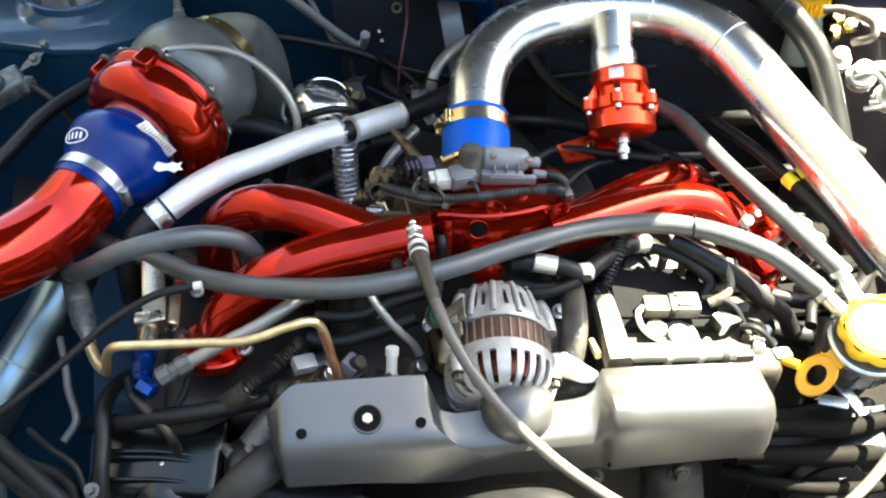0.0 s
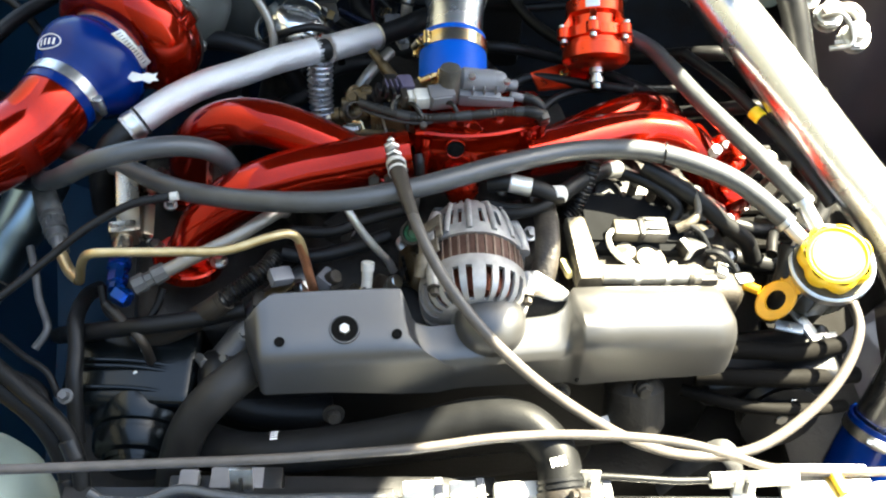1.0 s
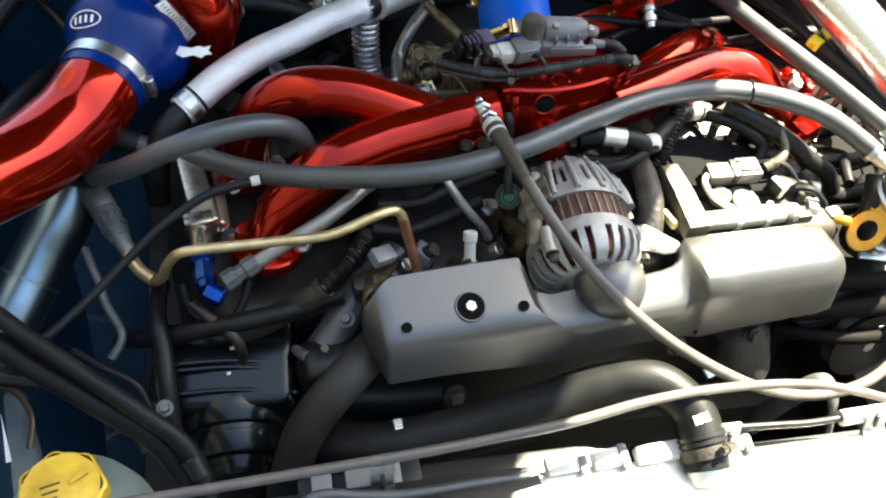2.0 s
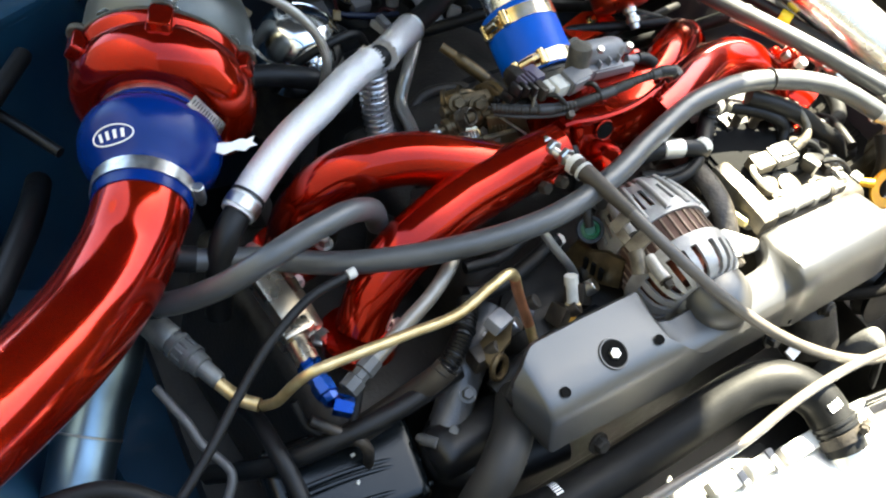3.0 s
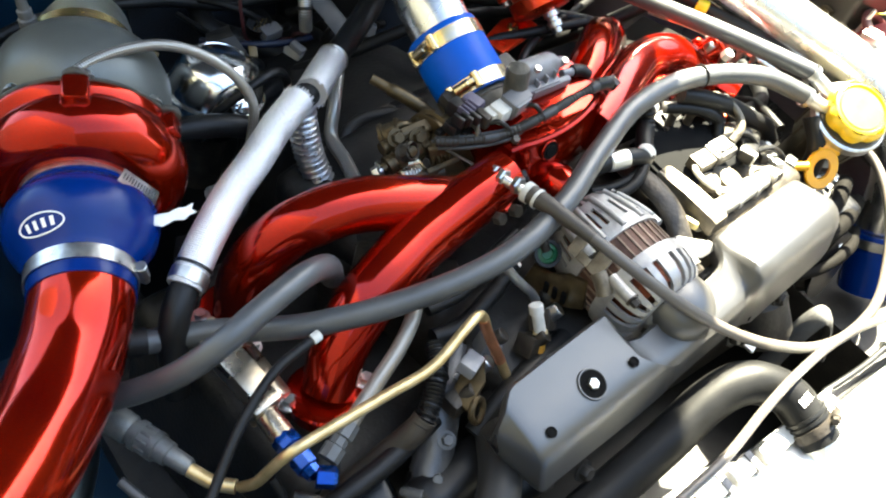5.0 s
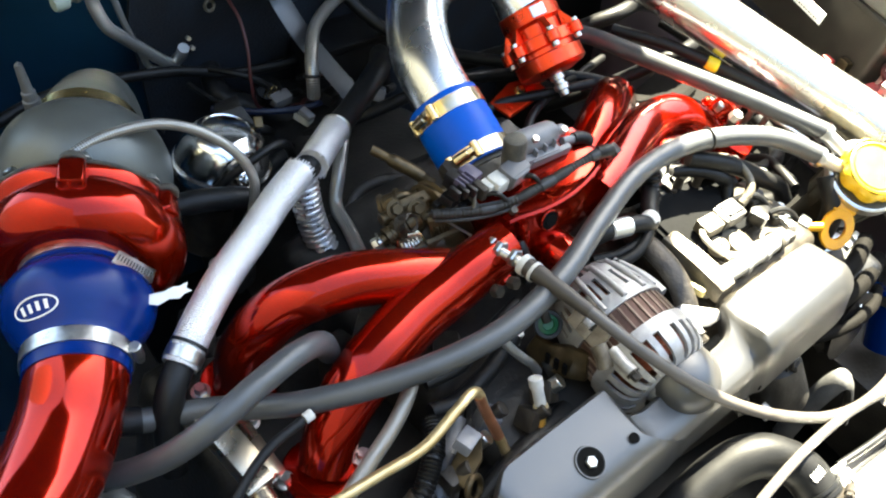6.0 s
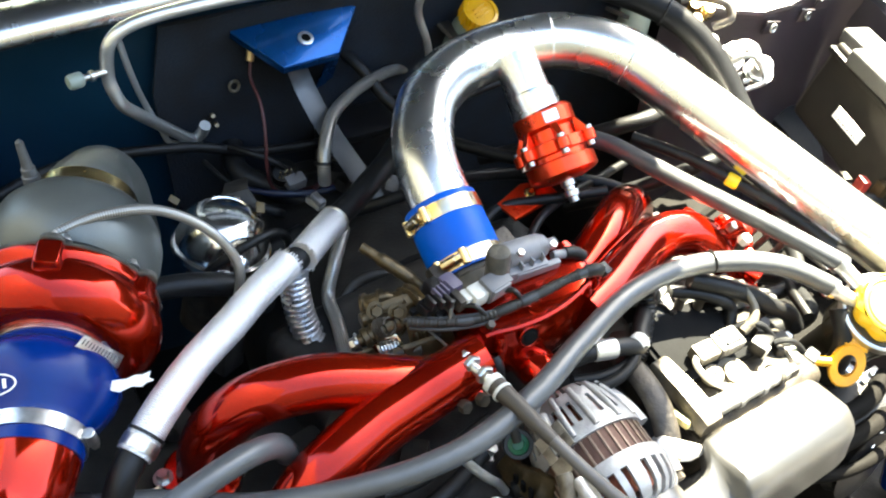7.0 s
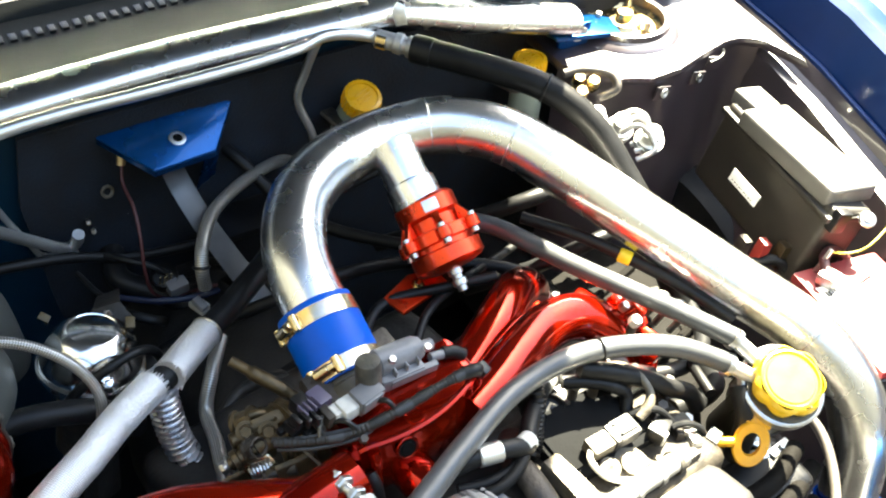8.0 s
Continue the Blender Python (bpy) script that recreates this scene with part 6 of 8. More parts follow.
OX = Vector((0.30, -0.93, -0.03)).normalized()
OXA = Vector((-0.312, 0.758, 0.735))
part("sheath", lathe([(-0.004, 0.010), (0, 0.0125), (0.034, 0.0130), (0.037, 0.0115)], OXA, OX, 22), OX_MET, ox2, "dull grey heat sheath")
part("body", lathe([(0.036, 0.0105), (0.041, 0.0105), (0.0415, 0.0132), (0.046, 0.0132), (0.0465, 0.0112), (0.058, 0.0112), (0.0585, 0.0128), (0.0635, 0.0128), (0.064, 0.0108), (0.074, 0.0102), (0.075, 0.0082), (0.092, 0.0078), (0.095, 0.006)], OXA, OX, 22), OX_MET, ox2, "stepped metal sensor body")
for k in range(10):
    a = 2 * math.pi * k / 10
    x_, y_, _a = axes(OX)
    o_ = x_ * math.cos(a) + y_ * math.sin(a)
    part("crimp", cyl(OXA + OX * 0.047 + o_ * 0.0110, OXA + OX * 0.057 + o_ * 0.0110, 0.0014, 8), OX_MET, ox2)
part("lead", tube([(-0.284, 0.668, 0.731), (-0.275, 0.648, 0.728), (-0.264, 0.634, 0.729)], 0.0062, 12, 6), BRASS, ox2)
hose("vacuum_line", [(-0.166, 0.667, 0.806), (-0.204, 0.664, 0.801), (-0.246, 0.649, 0.787), (-0.286, 0.627, 0.768), (-0.327, 0.600, 0.752), (-0.372, 0.576, 0.738), (-0.43, 0.557, 0.728)], 0.0042, RUBBER_DK, "thin black vacuum hose", seg=12)
single("hose_joiner", cyl((-0.165, 0.667, 0.806), (-0.157, 0.667, 0.807), 0.0046, 12), PLASTIC_LT, "small white plastic joiner", "joiner")
RAIL = mat("stained_aluminium_rail", (0.42, 0.38, 0.32), 0.28, 0.95, 0, 0.25, 25, 0.06, 500, col2=(0.5, 0.42, 0.3))
fr = thing("fuel_rail", "stained aluminium fuel rail with a blue fitting", "fuel rail", (-0.216, 0.675, 0.75))
part("rail", box((-0.213, 0.704, 0.766), (0.024, 0.090, 0.026), (9, 0, 4), 0.004), RAIL, fr)
part("rail_slope", box((-0.196, 0.702, 0.759), (0.012, 0.080, 0.016), (9, 32, 4), 0.003), RAIL, fr)
part("end_block", box((-0.216, 0.664, 0.761), (0.027, 0.014, 0.028), (9, 0, 4), 0.003), RAIL, fr)
part("round_end", cyl((-0.217, 0.660, 0.760), (-0.2185, 0.628, 0.757), 0.0105, 22), RAIL, fr)
part("blue_nut", lathe([(0, 0.0105), (0.003, 0.0118), (0.012, 0.0118), (0.013, 0.009), (0.022, 0.0088), (0.023, 0.0105), (0.034, 0.0102), (0.035, 0.008), (0.042, 0.0075)], (-0.2185, 0.634, 0.7575), (-0.02, -0.99, 0.0), 8), BLUE_ANOD, fr, "blue anodised hose fitting")
part("elbow", hexa((-0.219, 0.591, 0.757), (0.6, -0.5, -0.1), 0.0092, 0.016), BLUE_ANOD, fr)
bl = thing("fuel_line", "pale braided fuel line with steel end", "hose", (-0.12, 0.62, 0.78))
part("steel_end", lathe([(0, 0.0095), (0.012, 0.0095), (0.013, 0.0075), (0.02, 0.0075), (0.021, 0.0095), (0.034, 0.009)], (-0.203, 0.597, 0.756), (0.9, 0.3, 0.26), 8), DULL, bl)
part("braid", tube([(-0.175, 0.606, 0.764), (-0.14, 0.617, 0.774), (-0.105, 0.628, 0.783), (-0.080, 0.640, 0.79), (-0.062, 0.655, 0.788), (-0.055, 0.668, 0.775), (-0.06, 0.69, 0.755)], 0.0068, 14, 8), BRAID_LT, bl)
cd = thing("wire_conduit", "black ribbed wiring conduit with a rubber end", "conduit", (-0.1, 0.57, 0.76))
cdp = spline([(-0.124, 0.575, 0.748), (-0.112, 0.579, 0.755), (-0.095, 0.590, 0.758), (-0.078, 0.605, 0.760), (-0.066, 0.622, 0.760)], 24)
part("ribbed_tube", sweep(cdp, lambda f: 0.0085 + 0.0011 * math.sin(2 * math.pi * f * 22), 14), PLASTIC_BK, cd)
part("rubber_end", tube([(-0.200, 0.594, 0.676), (-0.186, 0.591, 0.687), (-0.166, 0.588, 0.700), (-0.145, 0.583, 0.720), (-0.126, 0.577, 0.742), (-0.116, 0.577, 0.752)], lambda f: 0.0125 - 0.0015 * f, 18, 6), BOOT, cd, "weathered brown-black rubber end")

part("tie", ring((-0.086, 0.598, 0.759), (0.02, 0.016, 0.0), 0.0098, 0.0014, 22, 6), PLASTIC_BK, cd, "black cable tie")
lw = thing("low_conduit", "black ribbed conduit lying over the pump", "conduit", (-0.15, 0.57, 0.71))
lwp = spline([(-0.262, 0.605, 0.655), (-0.242, 0.602, 0.665), (-0.220, 0.598, 0.670), (-0.196, 0.594, 0.678)], 26)
part("ribbed_tube", sweep(lwp, lambda f: 0.0078 + 0.001 * math.sin(2 * math.pi * f * 15), 14), PLASTIC_BK, lw)
part("tape_end", cyl((-0.268, 0.606, 0.652), (-0.256, 0.604, 0.658), 0.0092, 14), RUBBER_DK, lw)
for k, (a, b, c) in enumerate((((-0.235, 0.60, 0.73), (-0.22, 0.585, 0.722), (-0.205, 0.57, 0.715)),)):
    hose("brown_pipe", [a, b, c, Vector(c) + Vector((0.006, -0.006, -0.014)), Vector(c) + Vector((0.008, -0.006, -0.045))], 0.005, DIRTY, "dirty brown line above the pump", "pipe", 12)
sb = thing("stain_bracket", "rusty bracket beside the belt cover", "bracket", (-0.07, 0.57, 0.74))
part("plate", plate([(-0.085, 0.560, 0.752), (-0.060, 0.566, 0.766), (-0.048, 0.580, 0.768), (-0.058, 0.592, 0.760), (-0.082, 0.582, 0.750)], (0, -0.001, -0.004)), BROWN, sb)
part("clip_ring", ring((-0.076, 0.556, 0.748), (0.3, -0.8, 0.4), 0.010, 0.003, 24, 8), BROWN, sb, "round rusty clip")
part("block", box((-0.062, 0.584, 0.772), (0.022, 0.016, 0.012), (10, 15, 20), 0.002), PLASTIC_LG, sb, "pale grey block")

# cooling hoses
rh = thing("radiator_hose", "black moulded upper radiator hose", "hose", (0.1, 0.43, 0.7))
part("hose", tube([(-0.145, 0.478, 0.655), (-0.11, 0.456, 0.668), (-0.075, 0.447, 0.676), (-0.005, 0.443, 0.686), (0.057, 0.439, 0.704), (0.112, 0.437, 0.721), (0.150, 0.425, 0.729), (0.175, 0.397, 0.722), (0.178, 0.370, 0.712), (0.176, 0.345, 0.70)], 0.0205, 30, 10), RUBBER_MID, rh)
hose_clamp((0.1765, 0.358, 0.707), (0, -0.9, -0.4), 0.0208, 0.010, (0.5, -0.1, 0.8), rh, label="dull steel hose clamp", material=DIRTY)
for q in (0.366, 0.371):
    part("hose_rib", band((0.1775, q, 0.7105 + (q - 0.366) * 0.4), (0, -0.9, -0.4), 0.0206, 0.003, 0.0012), RUBBER_DK, rh)


def hose_print(at, axis, r, mid, step, n, parent, size=0.008):
    """Plain bars printed round a hose."""
    x, y, a = axes(axis)
    for k in range(n):
        t = mid + step * (k - (n - 1) / 2)
        rows = [[Vector(at) + a * e + (x * math.cos(t + g) + y * math.sin(t + g)) * (r + 0.0004) for g in (-0.32 * step, 0.0, 0.32 * step)] for e in (-size / 2, size / 2)]
        part("print_bar", loft(rows), WHITE_INK, parent)


hose_print((-0.075, 0.447, 0.676), (0.07, -0.004, 0.008), 0.0206, -0.55, 0.15, 6, rh, 0.007)
hose_print((0.1770, 0.385, 0.7175), (0.003, -0.027, -0.010), 0.0206, -0.1, 0.19, 7, rh, 0.008)
NECK = mat("grey_cast_water_neck", (0.10, 0.10, 0.105), 0.42, 0.5, 0, 0.3, 50, 0.25, 500)
hh = thing("heater_hose", "black moulded coolant hose beside the cover", "hose", (-0.15, 0.46, 0.70))
part("hose", tube([(-0.035, 0.565, 0.695), (-0.064, 0.538, 0.718), (-0.098, 0.503, 0.735), (-0.128, 0.482, 0.728), (-0.153, 0.472, 0.697), (-0.170, 0.462, 0.655), (-0.182, 0.452, 0.60), (-0.19, 0.445, 0.52)], 0.0182, 28, 8), HOSE_GY, hh)
part("hose_seam", ring((-0.113, 0.4915, 0.7325), (-0.030, -0.020, -0.004), 0.0181, 0.0010, 30, 6), HOSE_GY, hh)
wn_ = thing("water_neck", "grey cast water neck with clamp", "pipe", (-0.1, 0.55, 0.75))
part("neck", tube([(-0.128, 0.549, 0.677), (-0.122, 0.554, 0.682), (-0.109, 0.565, 0.692), (-0.089, 0.582, 0.710), (-0.066, 0.599, 0.720), (-0.037, 0.622, 0.722)], lambda f: 0.0185 - 0.0015 * f, 28, 8), NECK, wn_)
part("bead", ring((-0.114, 0.5605, 0.684), (0.012, 0.014, 0.008), 0.0180, 0.0018, 30, 8), NECK, wn_)
part("hose", tube([(-0.119, 0.556, 0.681), (-0.132, 0.545, 0.672), (-0.128, 0.530, 0.660), (-0.105, 0.520, 0.650), (-0.07, 0.512, 0.645), (-0.02, 0.505, 0.645)], 0.0200, 26, 8), RUBBER_DK, wn_, "black rubber hose on the neck")
hose_clamp((-0.130, 0.5465, 0.6735), (-0.013, -0.011, -0.009), 0.0202, 0.011, (-0.8, -0.2, 0.35), wn_, label="dull steel hose clamp", material=DULL)
bolt((-0.100, 0.562, 0.715), (-0.2, -0.4, 0.9), 0.0055, 0.009, wn_, DULL)
bolt((-0.121, 0.546, 0.695), (-0.4, -0.3, 0.8), 0.005, 0.008, wn_, DULL)
for pts, r, lab in (([(-0.455, 0.60, 0.80), (-0.401, 0.585, 0.805), (-0.362, 0.551, 0.79), (-0.324, 0.517, 0.772), (-0.287, 0.484, 0.755), (-0.258, 0.458, 0.735), (-0.246, 0.431, 0.71), (-0.245, 0.396, 0.68)], 0.0076, "grey-black power steering hose"),
                    ([(-0.455, 0.588, 0.787), (-0.40, 0.568, 0.778), (-0.36, 0.537, 0.762), (-0.32, 0.504, 0.748), (-0.283, 0.476, 0.728), (-0.263, 0.448, 0.70), (-0.252, 0.405, 0.66)], 0.0105, "thicker black power steering hose")):
    sh = thing("steering_hose", lab, "hose", pts[3])
    part("hose", tube(pts, r, 14, 8), RUBBER_MID, sh)
    part("crimp_collar", cyl(Vector(pts[5]).lerp(Vector(pts[6]), 0.3), Vector(pts[5]).lerp(Vector(pts[6]), 0.8), r + 0.0012, 14), PLASTIC_BK, sh, "black sleeve end")
hose("clear_hose", [(-0.235, 0.405, 0.712), (-0.222, 0.398, 0.708), (-0.19, 0.392, 0.71), (-0.158, 0.398, 0.714), (-0.125, 0.392, 0.708), (-0.09, 0.386, 0.704), (-0.03, 0.382, 0.702), (0.02, 0.378, 0.70)], 0.0045, RUBBER, "thin grey overflow hose along the radiator", seg=12)
hose("metal_hook_line", [(0.004, 0.636, 0.820), (0.009, 0.624, 0.811), (0.020, 0.617, 0.792), (0.034, 0.612, 0.771), (0.045, 0.610, 0.755), (0.051, 0.606, 0.742)], 0.0042, ALU_WHITE, "bright bent metal tube", "pipe", 12)
wp = thing("cam_plug", "white wiring plug on a yellow lead", "connector", (0.02, 0.58, 0.75))
part("plug", cyl((0.020, 0.573, 0.752), (0.0225, 0.586, 0.772), 0.0054, 14), PLASTIC_LT, wp)
part("lead", tube([(0.020, 0.573, 0.752), (0.012, 0.565, 0.74), (0.004, 0.558, 0.72)], 0.0052, 10, 5), mat("amber_lead", (0.42, 0.22, 0.03), 0.4), wp)
part("plug_collar", cyl((0.0195, 0.571, 0.748), (0.0204, 0.5755, 0.756), 0.0068, 14), mat("yellowed_plug_collar", (0.45, 0.36, 0.2), 0.5), wp)
part("plug_head", cyl((0.0222, 0.585, 0.770), (0.0232, 0.590, 0.778), 0.0066, 14), PLASTIC_LT, wp)

# dark moulded cover of the steering pump
pump = thing("steering_pump", "black steering pump with a ridged moulded cover", "pump", (-0.21, 0.52, 0.6))
part("body", box((-0.213, 0.576, 0.6345), (0.135, 0.088, 0.085), (14, -4, -11), 0.012, segs=4), GLOSS_BK, pump)
for y, z in ((0.5655, 0.6772), (0.5595, 0.6755), (0.538, 0.6695)):
    part("ridge", tube([(-0.272, y + 0.008, z + 0.001), (-0.213, y, z + 0.001), (-0.155, y - 0.014, z - 0.003)], 0.0024, 8, 6), GLOSS_BK, pump)
part("drum", lathe([(-0.02, 0.050), (0.0, 0.0535), (0.012, 0.0515), (0.018, 0.0490), (0.020, 0.0445), (0.0245, 0.0440), (0.0260, 0.0465), (0.040, 0.0450), (0.045, 0.0420), (0.047, 0.0340), (0.052, 0.0325)], (-0.213, 0.540, 0.617), (-0.12, -0.96, -0.20), 56, close=False), GLOSS_BK, pump, "round glossy black front of the pump")
part("hub", lathe([(0.040, 0.030), (0.056, 0.0285), (0.061, 0.025), (0.062, 0.0)], (-0.213, 0.540, 0.617), (-0.12, -0.96, -0.20), 40, close=False), GLOSS_BK, pump)
for k, (x, y, z) in enumerate(((-0.206, 0.576, 0.6810), (-0.213, 0.554, 0.6745))):
    part("paint_fleck", box((x, y, z), (0.004, 0.003, 0.0008), (14, 0, 30 * k), 0.0003), PLASTIC_LT, pump)
bolt((-0.272, 0.520, 0.692), (0, -0.4, 0.9), 0.005, 0.012, pump, DULL)
hose("metal_line", [(-0.326, 0.705, 0.705), (-0.320, 0.681, 0.700), (-0.316, 0.664, 0.697), (-0.313, 0.645, 0.690), (-0.303, 0.618, 0.685), (-0.304, 0.607, 0.680), (-0.315, 0.595, 0.672)], 0.0042, DULL, "thin bent steel line", "pipe", 12)
hose("strap_hose", [(-0.262, 0.68, 0.66), (-0.264, 0.64, 0.695), (-0.267, 0.60, 0.71), (-0.266, 0.57, 0.70), (-0.268, 0.54, 0.685), (-0.27, 0.50, 0.64)], 0.008, RUBBER_DK, "black hose hanging by the pump")

# coolant reservoir
res = thing("coolant_reservoir", "milky white reservoir with a scuffed yellow screw cap", "reservoir", (-0.356, 0.452, 0.5))
RC = Vector((-0.357, 0.452, 0.0))
YELLOW_OLD = mat("scuffed_yellow_plastic", (0.50, 0.31, 0.015), 0.48, 0, 0, 0.25, 45, 0.2, 400, col2=(0.66, 0.43, 0.03))
part("bottle", lathe([(0.42, 0.03), (0.43, 0.06), (0.56, 0.068), (0.63, 0.066), (0.664, 0.056), (0.680, 0.044), (0.688, 0.036), (0.70, 0.034)], RC, (0, 0, 1), 40), WHITE_PL, res)
bm = loft([[RC + Vector((0, 0, z)) + Vector((math.cos(t), math.sin(t), 0)) * (r + 0.0026 * max(0.0, math.cos(7 * t + 0.6)) ** 0.7) for t in (2 * math.pi * k / 112 for k in range(113))] for z, r in ((0.698, 0.0325), (0.710, 0.0335), (0.7155, 0.0325), (0.717, 0.030))])
lathe([(0.717, 0.0305), (0.7165, 0.022), (0.7175, 0.0205), (0.7175, 0)], RC, (0, 0, 1), 40, bm, close=False)
cap_ = part("cap", bm, YELLOW_OLD, res, "scalloped scuffed yellow cap")
part("grip_bar", box(RC + Vector((0.014, 0.006, 0.7185)), (0.016, 0.004, 0.003), (0, 0, 25), 0.001), YELLOW_OLD, cap_)
for k in range(3):
    part("print_bar", box(RC + Vector((-0.008, 0.004 - 0.006 * k, 0.7178)), (0.016 - 0.003 * k, 0.0018, 0.0006), (0, 0, 8), 0.0002), BROWN, cap_, "worn dark print")

# radiator
rad = thing("radiator", "bright aluminium radiator with top tank and clips", "radiator", car(0, -0.01, 0.35))
part("top_tank", box(car(0.05, -0.024, 0.672), (0.76, 0.096, 0.052), (0, 0, CAR_TURN), 0.010, segs=3), ALU_WHITE, rad, "bright aluminium top tank")
part("core", box(car(0.05, -0.002, 0.48), (0.72, 0.034, 0.34), (0, 0, CAR_TURN), 0.003), ALU_CAST, rad)
part("outlet_neck", cyl((0.177, 0.366, 0.711), (0.174, 0.335, 0.692), 0.0180, 24), ALU_WHITE, rad)
part("filler_neck", cyl(car(0.33, 0.0, 0.69), car(0.33, 0.0, 0.712), 0.022, 28), ALU_WHITE, rad)
part("pressure_cap", lathe([(0, 0.026), (0.004, 0.028), (0.010, 0.028), (0.013, 0.018), (0.015, 0)], car(0.33, 0.0, 0.710), (0, 0, 1), 30), STEEL, rad)
shr = thing("fan_shroud", "black plastic fan shroud behind the radiator", "fan shroud", car(0, 0.04, 0.45))
part("panel", box(car(0.02, 0.032, 0.54), (0.74, 0.02, 0.25), (0, 0, CAR_TURN), 0.006), PLASTIC_BK, shr)
# black strip added to imitate the dark gap by the radiator top
part("dark_gap_strip", box(car(-0.26, 0.0, 0.7005), (0.29, 0.055, 0.005), (0, 0, CAR_TURN), 0.002), PLASTIC_BK, shr, "black strip standing in for the dark gap at the radiator top")
part("top_lip", box(car(-0.17, 0.036, 0.677), (0.30, 0.03, 0.010), (0, 0, CAR_TURN), 0.003), PLASTIC_BK, shr)
for u, w, m, dz in ((-0.255, 0.05, PLASTIC_GY, 0.0), (-0.30, 0.018, PLASTIC_GY, -0.005), (-0.225, 0.02, PLASTIC_BK, 0.0)):
    part("motor_plug", box(car(u, 0.035, 0.688 + dz), (w, 0.03, 0.024), (0, 0, CAR_TURN), 0.003), m, shr)
for u in (-0.25, 0.06, 0.205):
    cl = thing("radiator_clip", "pressed metal retaining clip on the radiator", "clip", car(u, 0.02, 0.69))
    part("strap", box(car(u, 0.028, 0.708), (0.020, 0.004, 0.036), (-18, 0, CAR_TURN), 0.001), STEEL, cl)
    part("slot", box(car(u, 0.0255, 0.711), (0.004, 0.002, 0.014), (-18, 0, CAR_TURN), 0.0008), BLACK_INK, cl)
    part("foot", box(car(u, 0.016, 0.698), (0.022, 0.028, 0.004), (0, 0, CAR_TURN), 0.001), STEEL, cl)
for u, ln in ((0.0, 0.05), (0.055, 0.055), (-0.05, 0.03), (-0.09, 0.035)):
    c_ = thing("wiring_clip", "pale connector block on the fan shroud", "connector", car(u, 0.03, 0.69))
    part("block", box(car(u, 0.026, 0.699), (ln, 0.017, 0.014), (6, 0, CAR_TURN + 3), 0.003), PLASTIC_LT, c_)
    part("collar", box(car(u + ln * 0.42, 0.026, 0.699), (0.008, 0.021, 0.018), (6, 0, CAR_TURN + 3), 0.002), PLASTIC_GY, c_)
hose("overflow_pipe", [(0.215, 0.372, 0.712), (0.25, 0.366, 0.712), (0.285, 0.362, 0.708), (0.32, 0.360, 0.706)], 0.0035, RUBBER_DK, "thin dark overflow pipe", "pipe", 10)
hose("overflow_hose", [(0.318, 0.360, 0.706), (0.36, 0.357, 0.706), (0.40, 0.355, 0.706)], 0.0075, PLASTIC_LT, "pale rubber overflow hose end", seg=12)
latch = thing("bonnet_latch", "plated bonnet latch with yellow spring lever", "latch", (0.47, 0.36, 0.69))
part("plate", box((0.43, 0.35, 0.695), (0.09, 0.04, 0.006), (0, 0, CAR_TURN), 0.002), STEEL, latch)
part("lever", box((0.440, 0.347, 0.703), (0.010, 0.026, 0.008), (0, 0, 8), 0.003), YELLOW, latch, "yellow lever")
part("arm", tube([(0.335, 0.445, 0.53), (0.352, 0.443, 0.575), (0.372, 0.436, 0.618), (0.385, 0.428, 0.622), (0.40, 0.42, 0.59), (0.41, 0.41, 0.54)], 0.012, 8, 6, flat=0.35), DULL, latch)

# ---- back of the bay ----
acl = thing("aircon_line", "dull aluminium air-conditioning pipe with ribbed coupling", "pipe", (0.2, 1.13, 0.93))
part("pipe", tube([(0.034, 1.176, 0.756), (0.032, 1.184, 0.740), (0.024, 1.190, 0.730), (0.010, 1.182, 0.744), (-0.022, 1.160, 0.789), (-0.056, 1.137, 0.838), (-0.068, 1.131, 0.856), (-0.074, 1.132, 0.874), (-0.076, 1.135, 0.895), (-0.070, 1.128, 0.935), (-0.040, 1.128, 0.950), (0.03, 1.126, 0.951), (0.124, 1.122, 0.945), (0.224, 1.119, 0.939), (0.300, 1.121, 0.935), (0.340, 1.128, 0.934), (0.380, 1.128, 0.924), (0.432, 1.115, 0.905)], 0.0068, 16, 10), ALU_WHITE, acl)
part("branch_line", tube([(-0.058, 1.140, 0.93), (-0.050, 1.146, 0.88), (-0.038, 1.158, 0.83), (-0.02, 1.172, 0.775), (-0.008, 1.178, 0.745), (0.03, 1.186, 0.722)], 0.0035, 12, 8), ALU_WHITE, acl)
part("down_line", tube([(0.335, 1.132, 0.930), (0.327, 1.150, 0.88), (0.318, 1.156, 0.84), (0.332, 1.15, 0.79), (0.34, 1.15, 0.74)], 0.005, 12, 8), ALU_WHITE, acl)
d = (Vector((0.471, 1.014, 0.909)) - Vector((0.419, 1.09, 0.916))).normalized()
part("coupling", lathe([(-0.03, 0.0105), (-0.008, 0.0105), (-0.006, 0.0125), (0.002, 0.0125), (0.004, 0.0105), (0.008, 0.0105), (0.010, 0.013), (0.016, 0.013), (0.018, 0.011), (0.022, 0.011), (0.024, 0.0135), (0.03, 0.0135)], (0.424, 1.094, 0.913), d, 24), ALU_CAST, acl, "crimped coupling sleeve")
part("brass_collar", band((0.411, 1.112, 0.9135), d, 0.0106, 0.012, 0.0005), GOLD, acl)
part("pipe_tab", plate([(0.432, 1.112, 0.925), (0.445, 1.108, 0.925), (0.448, 1.118, 0.945), (0.44, 1.122, 0.95), (0.431, 1.12, 0.943)], (0, 0.002, -0.001), 0.0005), STEEL, acl)
ach = thing("aircon_hose", "thick black air-conditioning hose", "hose", (0.53, 0.92, 0.88))
